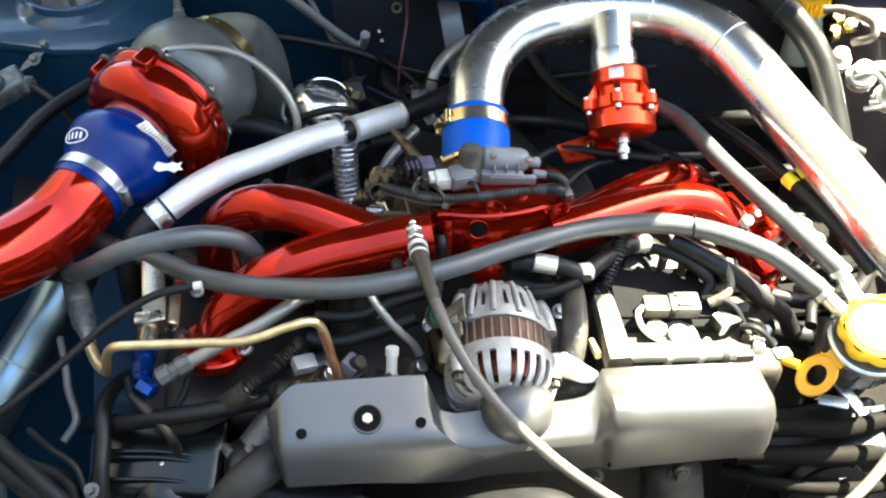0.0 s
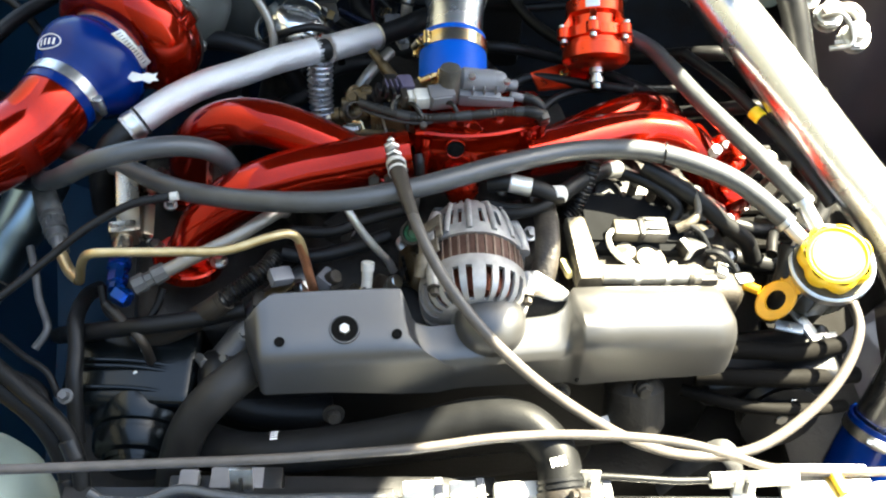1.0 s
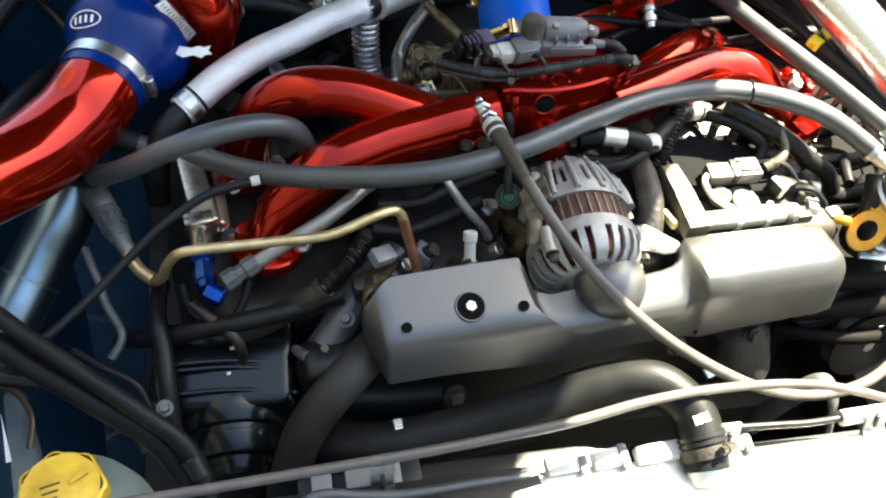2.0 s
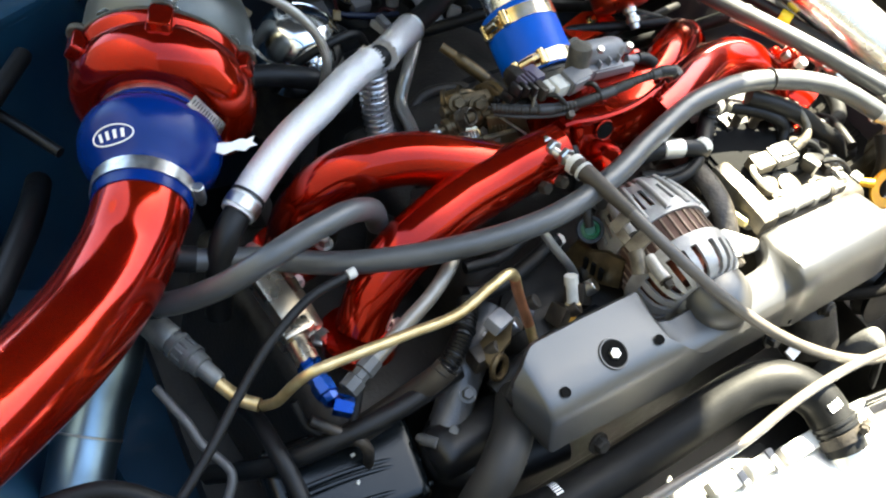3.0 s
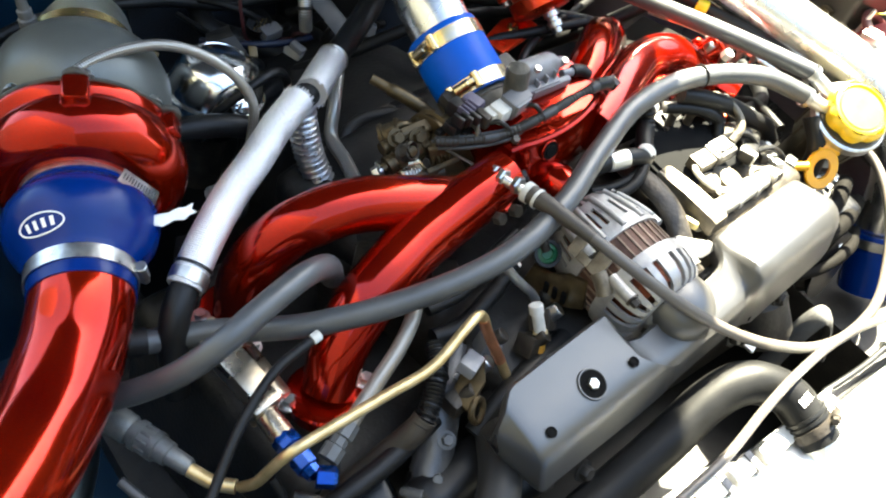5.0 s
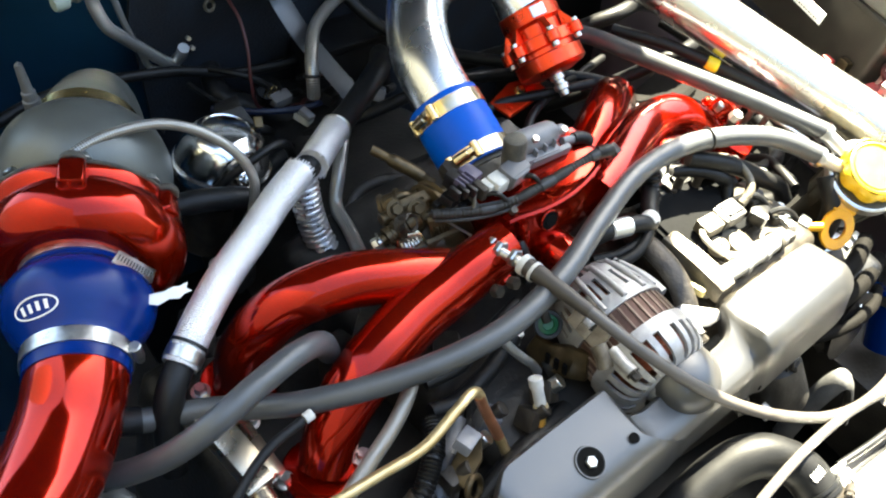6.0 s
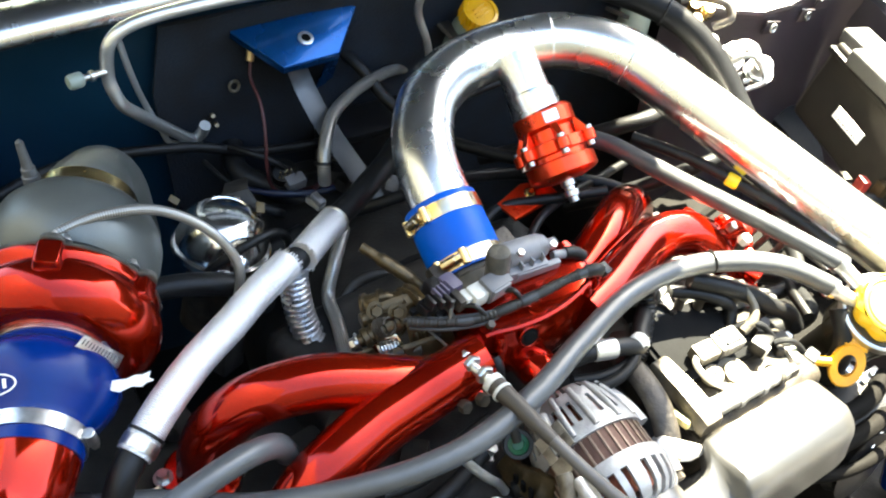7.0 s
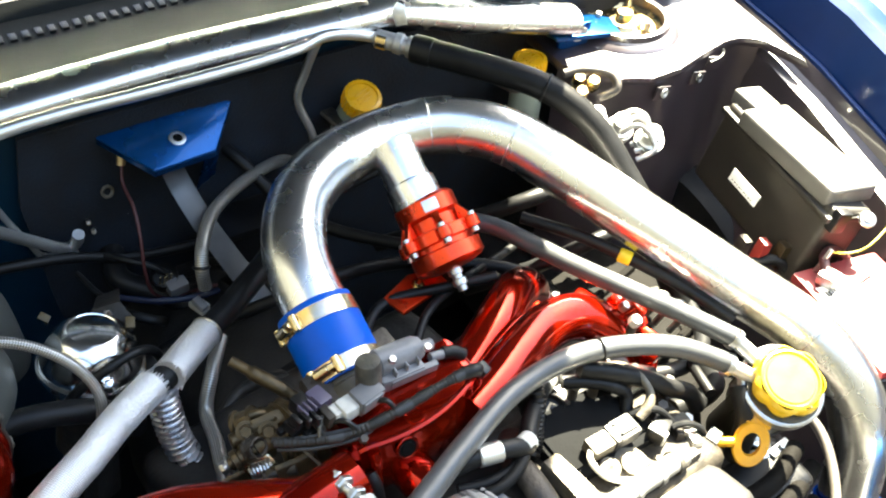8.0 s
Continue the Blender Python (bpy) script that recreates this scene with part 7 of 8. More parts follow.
part("hose", tube([(0.430, 1.078, 0.914), (0.471, 1.014, 0.911), (0.520, 0.944, 0.899), (0.549, 0.889, 0.868), (0.556, 0.830, 0.823), (0.558, 0.771, 0.773), (0.555, 0.72, 0.71)], 0.0160, 24, 10), RUBBER_MID, ach)
part("hose_cuff", cyl((0.430, 1.078, 0.914), (0.444, 1.056, 0.913), 0.0172, 24), RUBBER_DK, ach, "rubber cuff at the coupling")
part("clip", ring((0.520, 0.944, 0.899), (0.04, -0.06, -0.018), 0.0165, 0.0015, 28, 6), PLASTIC_BK, ach)


def fluid_bottle(at, r, label, tilt=0.0):
    ob = thing("fluid_reservoir", label, "reservoir", Vector(at) - Vector((0, 0, 0.09)))
    a = Vector(at)
    part("bottle", lathe([(-0.09, 0.020), (-0.085, r), (-0.035, r), (-0.022, r * 0.86), (-0.008, r * 0.84)], a, (0, 0, 1), 28), WHITE_PL, ob, "milky plastic bottle")
    bm = loft([[a + Vector((math.cos(t), math.sin(t), 0)) * (q + 0.0008 * math.cos(24 * t)) + Vector((0, 0, z)) for t in (2 * math.pi * k / 96 for k in range(97))] for z, q in ((-0.010, r), (0.006, r), (0.009, r * 0.96))])
    lathe([(0.009, r * 0.96), (0.0095, r * 0.78), (0.0075, r * 0.74), (0.0075, 0)], a, (0, 0, 1), 40, bm, close=False)
    cp_ = part("cap", bm, YELLOW_CLEAR, ob, "amber yellow screw cap")
    for k in range(3):
        part("raised_bar", box(a + Vector((0, 0.006 * (k - 1), 0.0085)), (r * 0.9, 0.002, 0.0015), (0, 0, 15), 0.0005), YELLOW_CLEAR, cp_)
    part("bracket", box(a + Vector((-0.03, 0.005, -0.03)), (0.03, 0.03, 0.006), (0, 30, 15), 0.002), DIRTY, ob)
    ob.rotation_euler = (radians(tilt), 0, 0)
    ob.location = a - ob.rotation_euler.to_matrix() @ Vector((0, 0, 0.09))
    return ob


fluid_bottle((0.394, 1.130, 0.826), 0.0245, "milky brake fluid reservoir with amber cap", 24)
fluid_bottle((0.634, 1.080, 0.820), 0.0225, "small fluid reservoir with amber cap beside the tower")
hose("braided_hose", [(0.112, 1.030, 0.745), (0.113, 1.033, 0.770), (0.128, 1.055, 0.785), (0.165, 1.095, 0.785), (0.234, 1.141, 0.768), (0.308, 1.179, 0.740), (0.38, 1.20, 0.70)], 0.0075, BRAID, "braided clutch hose across the bulkhead", seg=14)
single("cable_tie", ring((0.113, 1.034, 0.772), (0.3, 0.5, 0.9), 0.0085, 0.0018, 20, 6), PLASTIC_BK, "black tie round the braided hose", "cable tie")
hose("braided_hose", [(0.081, 0.936, 0.770), (0.050, 0.903, 0.760), (0.032, 0.884, 0.740), (0.023, 0.850, 0.738), (0.011, 0.814, 0.737), (0.002, 0.781, 0.735)], 0.0072, BRAID, "braided hose dropping behind the manifold", seg=14)
mw = thing("maroon_wire", "thin maroon wire hanging from a brass terminal", "wire", (0.09, 1.12, 0.75))
part("wire", tube([(0.100, 1.180, 0.822), (0.094, 1.170, 0.806), (0.090, 1.140, 0.793), (0.082, 1.115, 0.77), (0.074, 1.10, 0.735), (0.076, 1.095, 0.705), (0.091, 1.090, 0.690), (0.115, 1.085, 0.690), (0.13, 1.075, 0.695)], 0.0020, 8, 8), WIRE_RED, mw)
part("terminal", cyl((0.100, 1.182, 0.822), (0.104, 1.186, 0.834), 0.005, 12), BRASS, mw)
part("plug", box((0.109, 1.047, 0.703), (0.014, 0.022, 0.012), (10, 0, 20), 0.003), PLASTIC_LT, mw, "pale plug")
gm = thing("grommet", "pale rubber grommet in the bulkhead", "grommet", (0.086, 1.215, 0.77))
part("ring", ring((0.081, 1.190, 0.787), (0.1, -0.9, 0.3), 0.0062, 0.0020, 24, 10), TAN_ARM, gm)
sn = thing("hose_end", "pale green service cap on a steel thread beside the pipe", "fitting", (-0.115, 1.125, 0.906))
part("thread", cyl((-0.104, 1.126, 0.906), (-0.078, 1.130, 0.903), 0.0034, 12), STEEL, sn)
part("collar", cyl((-0.096, 1.127, 0.905), (-0.091, 1.128, 0.9045), 0.0058, 12), STEEL, sn)
part("cap", lathe([(0, 0.0066), (0.002, 0.0078), (0.012, 0.0078), (0.015, 0.0066), (0.016, 0)], (-0.103, 1.126, 0.906), (-1.0, -0.12, 0.06), 12), WHITE_PL, sn, "pale green cap")

# dark looms, hoses and boxes on the bulkhead
random.seed(11)
loom_paths = [
    ([(-0.30, 1.13, 0.76), (-0.15, 1.16, 0.78), (0.0, 1.17, 0.74), (0.10, 1.16, 0.70), (0.25, 1.15, 0.68), (0.45, 1.13, 0.70)], 0.0065, RUBBER_DK, "black taped wiring loom along the bulkhead"),
    ([(0.07, 1.19, 0.70), (0.06, 1.15, 0.69), (0.09, 1.11, 0.68), (0.12, 1.06, 0.67), (0.12, 0.98, 0.66)], 0.014, RUBBER_DK, "black heater hose low at the bulkhead"),
    ([(0.225, 1.215, 0.79), (0.24, 1.17, 0.775), (0.26, 1.12, 0.74), (0.29, 1.06, 0.72), (0.33, 1.0, 0.72), (0.36, 0.95, 0.73)], 0.008, RUBBER_DK, "black hose under the charge pipe"),
    ([(0.10, 1.03, 0.69), (0.14, 0.98, 0.735), (0.22, 0.95, 0.76), (0.30, 0.94, 0.745), (0.36, 0.90, 0.745), (0.42, 0.85, 0.735), (0.47, 0.82, 0.68)], 0.0075, RUBBER_DK, "thin black hose below the valve"),
    ([(0.08, 1.03, 0.68), (0.02, 1.0, 0.70), (-0.03, 0.95, 0.695), (-0.08, 0.92, 0.69)], 0.011, RUBBER_DK, "black hose by the chrome can"),
    ([(0.03, 1.12, 0.705), (0.07, 1.07, 0.715), (0.12, 1.05, 0.712), (0.17, 1.06, 0.70)], 0.004, WIRE_BLUE, "dark blue wire behind the manifold"),
    ([(0.20, 0.86, 0.755), (0.245, 0.88, 0.765), (0.31, 0.855, 0.772), (0.36, 0.83, 0.78)], 0.006, RUBBER_DK, "black pipe under the red bracket"),
    ([(0.22, 0.80, 0.75), (0.27, 0.84, 0.765), (0.33, 0.86, 0.76), (0.40, 0.88, 0.74), (0.47, 0.90, 0.72)], 0.005, RUBBER_DK, "thin black line crossing behind the runners"),
    ([(-0.33, 0.98, 0.70), (-0.36, 0.90, 0.74), (-0.42, 0.82, 0.74), (-0.48, 0.76, 0.73)], 0.013, RUBBER_DK, "black hose beside the turbo"),
    ([(-0.30, 1.05, 0.80), (-0.36, 0.98, 0.80), (-0.42, 0.90, 0.78), (-0.5, 0.84, 0.77)], 0.009, RUBBER_DK, "black hose along the inner wing"),
]
for pts, r, m, lab in loom_paths:
    hose("wiring_loom" if "loom" in lab else "wire" if "wire" in lab else "engine_hose", pts, r, m, lab, "loom" if "loom" in lab else "wire" if "wire" in lab else "hose")
hb = thing("heater_box", "black plastic control box low on the bulkhead", "control box", (0.22, 1.13, 0.62))
part("case", box((0.235, 1.14, 0.66), (0.12, 0.07, 0.10), (0, 0, -8), 0.01), PLASTIC_BK, hb)
part("lid", box((0.235, 1.135, 0.713), (0.11, 0.06, 0.012), (0, 0, -8), 0.004), PLASTIC_BK, hb)
for k in range(3):
    cn = thing("loom_plug", "small grey wiring plug on the loom", "connector", (0.10 + 0.06 * k, 1.09 - 0.02 * k, 0.70))
    part("body", box((0.10 + 0.05 * k, 1.08 - 0.03 * k, 0.712), (0.024, 0.016, 0.016), (10, 15 * k, 25 * k), 0.003), (PLASTIC_GY, PLASTIC_BK, PLASTIC_LG)[k], cn)
    part("boot", tube([(0.112 + 0.05 * k, 1.08 - 0.03 * k, 0.712), (0.125 + 0.05 * k, 1.085 - 0.03 * k, 0.705), (0.14 + 0.05 * k, 1.10 - 0.03 * k, 0.69)], 0.005, 10, 5), RUBBER_DK, cn)
WEATHERED = mat("weathered_alloy", (0.10, 0.11, 0.11), 0.55, 0.5, 0, 0.45, 70, 0.4, 400, col2=(0.19, 0.20, 0.19))
lf = thing("wing_fitting", "dull weathered alloy valve block on the inner wing", "fitting", (-0.42, 1.05, 0.78))
part("body", box((-0.425, 1.045, 0.795), (0.062, 0.034, 0.030), (14, -12, 24), 0.006, segs=3), WEATHERED, lf)
part("port", lathe([(0, 0.015), (0.010, 0.015), (0.011, 0.011), (0.024, 0.011), (0.025, 0.008), (0.030, 0)], (-0.450, 1.032, 0.800), (-0.7, -0.4, 0.35), 16), WEATHERED, lf)
part("port", lathe([(0, 0.012), (0.012, 0.012), (0.013, 0.009), (0.022, 0.008), (0.024, 0)], (-0.425, 1.036, 0.810), (-0.1, -0.5, 0.85), 16), WEATHERED, lf)
part("nut", hexa((-0.398, 1.050, 0.797), (0.7, -0.4, 0.2), 0.012, 0.012), WEATHERED, lf)
part("bracket", plate([(-0.405, 1.062, 0.806), (-0.382, 1.074, 0.814), (-0.368, 1.095, 0.822), (-0.380, 1.100, 0.820), (-0.402, 1.078, 0.808)], (0, 0.001, -0.003), 0.001), DULL, lf)
for p in ((-0.372, 1.094, 0.822), (-0.384, 1.075, 0.814)):
    bolt(p, (-0.1, -0.4, 0.9), 0.005, 0.009, lf, WEATHERED)
part("line", tube([(-0.388, 1.045, 0.797), (-0.36, 1.02, 0.79), (-0.33, 0.98, 0.775), (-0.31, 0.94, 0.77)], 0.0055, 10, 5), RUBBER_DK, lf)

# small fittings in the dark corner behind the chrome can
pin = thing("loom_connector", "round black wiring connector with yellow pins", "connector", (0.092, 1.091, 0.70))
part("shell", lathe([(0, 0.013), (0.012, 0.014), (0.018, 0.016), (0.020, 0.0155), (0.016, 0.013), (0.012, 0.012), (0.012, 0)], (0.094, 1.10, 0.706), (-0.1, -0.35, 0.9), 22, close=False), PLASTIC_BK, pin)
for k in range(4):
    part("pin", cyl((0.086 + 0.004 * k, 1.093 - 0.002 * (k % 2), 0.714), (0.085 + 0.0042 * k, 1.086 - 0.002 * (k % 2), 0.730), 0.0012, 8), GOLD, pin, "yellow pin")
wp2 = thing("spade_plug", "pale spade plug on a short lead", "connector", (0.105, 1.035, 0.715))
part("housing", box((0.105, 1.035, 0.718), (0.010, 0.018, 0.008), (15, 10, 15), 0.002), PLASTIC_LG, wp2)
part("lead", tube([(0.108, 1.044, 0.716), (0.115, 1.058, 0.712), (0.128, 1.068, 0.706), (0.145, 1.07, 0.695)], 0.0025, 8, 5), WIRE_RED, wp2)
for p in ((0.061, 1.212, 0.723), (0.058, 1.213, 0.738), (0.036, 1.216, 0.711)):
    sc_ = thing("clip_stud", "small bright stud on the bulkhead", "stud", p, group="studs on the bulkhead")
    part("stud", cyl(Vector(p), Vector(p) + Vector((-0.003, -0.012, 0.006)), 0.0028, 10), STEEL, sc_)
    part("washer", cyl(Vector(p) + Vector((0, 0.002, 0)), Vector(p) + Vector((0, 0.0005, 0.0005)), 0.006, 14), DULL, sc_)
for p, a in (((0.086, 1.214, 0.669), (20, 30, 10)), ((-0.043, 1.098, 0.735), (35, -10, 40)), ((0.012, 0.990, 0.788), (25, 15, -20))):
    yt = thing("yellow_tag", "small yellow plastic tag in the shade", "tag", p, group="yellow tags")
    part("tag", box(p, (0.009, 0.012, 0.003), a, 0.001), mat("dark_yellow_tag", (0.07, 0.045, 0.006), 0.5), yt)
    part("stalk", cyl(Vector(p), Vector(p) + Vector((0.002, 0.008, -0.018)), 0.002, 8), PLASTIC_BK, yt)
for pts, r, lab in (([(0.05, 1.15, 0.735), (0.065, 1.125, 0.738), (0.085, 1.108, 0.73), (0.10, 1.10, 0.715)], 0.004, "thin black wire to the round connector"),
                    ([(0.01, 1.13, 0.745), (0.012, 1.09, 0.752), (0.016, 1.06, 0.757), (0.020, 1.03, 0.755)], 0.003, "thin dark line above the chrome can"),
                    ([(0.02, 1.11, 0.70), (0.035, 1.07, 0.715), (0.055, 1.05, 0.71), (0.07, 1.06, 0.69)], 0.006, "black loop of hose behind the can"),
                    ([(0.14, 1.10, 0.71), (0.155, 1.07, 0.73), (0.175, 1.05, 0.725), (0.19, 1.06, 0.70)], 0.005, "black loop of wire under the stay")):
    hose("engine_hose" if r > 0.0045 else "wire", pts, r, RUBBER_DK, lab, "hose" if r > 0.0045 else "wire")
brk2 = thing("can_bracket", "grey sheet bracket behind the chrome can", "bracket", (0.0, 1.03, 0.74))
part("sheet", plate([(-0.03, 1.035, 0.745), (-0.005, 1.05, 0.765), (0.02, 1.035, 0.775), (0.025, 1.02, 0.76), (0.0, 1.02, 0.745)], (0.001, 0.003, -0.001), 0.0008), DIRTY_DK, brk2)
part("fold", plate([(-0.005, 1.05, 0.765), (0.02, 1.035, 0.775), (0.03, 1.06, 0.768), (0.008, 1.072, 0.758)], (0, 0, -0.002), 0.0006), DIRTY_DK, brk2)
part("screw", hexa((0.004, 1.036, 0.764), (0.2, -0.8, 0.4), 0.005, 0.005), STEEL, brk2)

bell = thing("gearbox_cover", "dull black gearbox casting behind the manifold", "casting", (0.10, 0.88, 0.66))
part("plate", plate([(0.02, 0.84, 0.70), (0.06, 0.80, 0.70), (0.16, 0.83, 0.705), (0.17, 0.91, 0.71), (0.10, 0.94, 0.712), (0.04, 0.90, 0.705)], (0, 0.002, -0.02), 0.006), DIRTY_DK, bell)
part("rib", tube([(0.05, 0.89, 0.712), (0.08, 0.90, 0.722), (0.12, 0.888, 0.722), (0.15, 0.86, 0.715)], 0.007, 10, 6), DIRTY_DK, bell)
part("boss", lathe([(0, 0.014), (0.008, 0.013), (0.009, 0.006), (0.004, 0.005), (0.004, 0)], (0.116, 0.889, 0.716), (-0.2, -0.3, 0.9), 22, close=False), DIRTY, bell, "round bolt boss")

# throttle wiring
th = thing("throttle_loom", "black ribbed wiring loom over the plenum", "loom", (0.13, 0.71, 0.855))
thp = spline([(0.028, 0.74, 0.854), (0.054, 0.722, 0.855), (0.086, 0.707, 0.858), (0.129, 0.699, 0.865), (0.168, 0.696, 0.87), (0.197, 0.691, 0.873), (0.21, 0.692, 0.864)], 22)
part("ribbed_tube", sweep(thp, lambda f: 0.0044 + 0.0004 * math.sin(2 * math.pi * f * 52) + 0.0005 * math.sin(f * 31), 12), HOSE_GY, th)
for k, (a, b) in enumerate((((0.073, 0.723, 0.865), (0.088, 0.706, 0.86)), ((0.113, 0.716, 0.869), (0.123, 0.701, 0.865)), ((0.058, 0.738, 0.862), (0.063, 0.718, 0.857)))):
    part("lead", tube([a, (Vector(a) + Vector(b)) / 2 + Vector((0, 0, 0.006)), b], 0.0024, 8, 5), PLASTIC_BK, th)
for dy, dz in ((-0.004, -0.003), (0.005, -0.002), (0.002, 0.004)):
    part("loose_strand", tube([(0.028, 0.74 + dy, 0.852 + dz), (0.054, 0.722 + 1.3 * dy, 0.854 + dz), (0.086, 0.707 + dy, 0.857 + dz), (0.106, 0.703 + 0.4 * dy, 0.861 + 0.4 * dz)], 0.0017, 8, 6), CABLE_DK, th)
for k in (30, 62, 96):
    part("tape", sweep(thp[k:k + 9], 0.0053, 12), CABLE_DK, th, "dark tape round the loom")
part("tape_end", tube([(0.188, 0.693, 0.873), (0.2, 0.69, 0.872), (0.21, 0.692, 0.862)], 0.0062, 10, 5), RUBBER_DK, th)
for p in ((0.207, 0.689, 0.869), (0.21, 0.696, 0.858)):
    part("end_plug", box(p, (0.010, 0.012, 0.009), (20, 10, 15), 0.002), PLASTIC_BK, th)

# fittings between manifold and compressor
jn = thing("bypass_hose", "black hose with a bright joint above the alternator", "hose", (0.2, 0.64, 0.81))
part("hose", tube([(0.150, 0.652, 0.815), (0.168, 0.647, 0.819), (0.200, 0.638, 0.816), (0.218, 0.634, 0.808), (0.235, 0.648, 0.805), (0.262, 0.668, 0.801), (0.292, 0.685, 0.794), (0.31, 0.69, 0.78)], 0.0088, 16, 8), RUBBER_DK, jn)
part("joint", cyl((0.170, 0.6465, 0.8195), (0.192, 0.640, 0.8175), 0.0098, 20), ALU_WHITE, jn, "bright metal sleeve")
part("joint", cyl((0.284, 0.681, 0.7965), (0.300, 0.688, 0.790), 0.0098, 20), ALU_WHITE, jn, "bright metal sleeve")
part("wrap", cyl((0.212, 0.6345, 0.811), (0.226, 0.638, 0.807), 0.0096, 14), PLASTIC_LT, jn)
for pts in ([(0.135, 0.630, 0.805), (0.155, 0.622, 0.803), (0.18, 0.618, 0.805), (0.205, 0.625, 0.806), (0.218, 0.635, 0.806)], [(0.145, 0.640, 0.80), (0.17, 0.630, 0.80), (0.20, 0.628, 0.801), (0.222, 0.640, 0.803)]):
    part("grey_lead", tube(pts, 0.0055, 10, 6), RUBBER_MID, jn)
cdu = spline([(0.266, 0.676, 0.815), (0.261, 0.665, 0.805), (0.254, 0.657, 0.79), (0.246, 0.648, 0.776), (0.235, 0.64, 0.77)], 20)
single("ribbed_conduit", sweep(cdu, lambda f: 0.0078 + 0.001 * math.sin(2 * math.pi * f * 16), 12), PLASTIC_BK, "short black ribbed conduit", "conduit")
for pts, r, m in (([(0.318, 0.668, 0.812), (0.345, 0.648, 0.805), (0.375, 0.632, 0.79), (0.405, 0.618, 0.768), (0.428, 0.608, 0.752), (0.44, 0.60, 0.73)], 0.0095, RUBBER_DK),
                  ([(0.30, 0.672, 0.800), (0.325, 0.655, 0.798), (0.342, 0.640, 0.793), (0.352, 0.632, 0.782), (0.345, 0.622, 0.77)], 0.0065, RUBBER_DK),
                  ([(0.335, 0.665, 0.79), (0.36, 0.655, 0.783), (0.385, 0.65, 0.775), (0.41, 0.645, 0.76)], 0.0075, RUBBER_DK)):
    hose("injector_hose", pts, r, m, "black rubber hose over the cylinder bank", group="hoses by the right bank")
for k, p in enumerate(((0.312, 0.665, 0.792), (0.330, 0.655, 0.788), (0.394, 0.672, 0.822), (0.372, 0.645, 0.79), (0.41, 0.625, 0.765), (0.385, 0.61, 0.76), (0.405, 0.59, 0.745))):
    cn = thing("bright_fitting", "small bright metal fitting among the hoses", "fitting", p, group="fittings by the right bank")
    part("nut", hexa(p, (0.3 - 0.1 * k, -0.3, 0.8), 0.0065, 0.009), (STEEL, DIRTY, ALU_CAST, DIRTY_DK)[k % 4], cn)
    part("stem", cyl(Vector(p) - Vector((0, 0, 0.02)), p, 0.0050, 12), DIRTY, cn)
inj = thing("injector_cover", "black plastic cover with ribs on the cylinder bank", "cover", (0.36, 0.66, 0.75))
part("shell", box((0.335, 0.668, 0.752), (0.13, 0.045, 0.030), (18, 4, -6), 0.008), PLASTIC_BK, inj)
for k in range(4):
    part("rib", box((0.29 + 0.028 * k, 0.664, 0.768), (0.004, 0.035, 0.006), (18, 4, -6), 0.001), PLASTIC_BK, inj)
part("disc", lathe([(0, 0.016), (0.006, 0.016), (0.008, 0.013), (0.003, 0.011), (0.003, 0)], (0.285, 0.668, 0.772), (0, -0.35, 0.93), 24, close=False), PLASTIC_BK, inj)
BELT = mat("matt_black_belt_rubber", (0.0032, 0.0028, 0.0024), 0.75, 0, 0, 0.3, 40, 0.2, 500, spec=0.08)
# red casting behind the fittings
rc = thing("port_casting", "red painted port casting beside a runner", "casting", (0.43, 0.70, 0.75))
part("block", box((0.438, 0.676, 0.750), (0.030, 0.034, 0.045), (10, -20, 15), 0.008), RED, rc)
part("boss", cyl((0.425, 0.71, 0.78), (0.44, 0.70, 0.80), 0.014, 18), RED, rc)
part("neck", box((0.412, 0.745, 0.772), (0.028, 0.036, 0.022), (10, 0, 20), 0.007), RED, rc)

for p, r in (((0.432, 0.690, 0.782), 0.008), ((0.424, 0.722, 0.790), 0.0065), ((0.446, 0.706, 0.772), 0.009)):
    part("cast_boss", lathe([(0, r), (0.008, r * 0.9), (0.010, r * 0.5), (0.010, 0)], p, (0.3, -0.4, 0.85), 16), RED, rc)
for p in ((0.421, 0.706, 0.797), (0.440, 0.728, 0.778)):
    part("bolt", hexa(p, (0.2, -0.4, 0.9), 0.0055, 0.009), STEEL, rc)
for k, p in enumerate(((0.452, 0.718, 0.792), (0.470, 0.708, 0.786), (0.462, 0.728, 0.780), (0.482, 0.694, 0.778))):
    u_ = thing("pipe_union", "plated pipe union beside the red casting", "fitting", p, group="unions by the casting")
    part("nut", hexa(p, (0.8 - 0.3 * k, -0.5, 0.4), 0.0075, 0.011), (ALU_WHITE, STEEL)[k % 2], u_)
    part("pipe", tube([Vector(p) + Vector((0.004, -0.004, 0.003)), Vector(p) + Vector((0.014, -0.012, 0.0)), Vector(p) + Vector((0.018, -0.014, -0.02)), Vector(p) + Vector((0.016, -0.006, -0.05))], 0.0038, 10, 5), STEEL, u_)
# dark shield and looms below the charge pipe
sd = thing("side_shield", "black plastic splash shield beside the engine", "shield", (0.60, 0.72, 0.56))
part("panel", plate([(0.50, 0.60, 0.60), (0.58, 0.58, 0.59), (0.68, 0.64, 0.585), (0.70, 0.80, 0.59), (0.66, 0.92, 0.60), (0.54, 0.90, 0.61), (0.50, 0.76, 0.61)], (0, 0.004, -0.012), 0.004), BELT, sd)
for k in range(4):
    part("rib", tube([(0.51 + 0.004 * k, 0.66 + 0.06 * k, 0.612), (0.58, 0.665 + 0.06 * k, 0.606), (0.66, 0.68 + 0.06 * k, 0.600)], 0.006, 8, 4), BELT, sd)
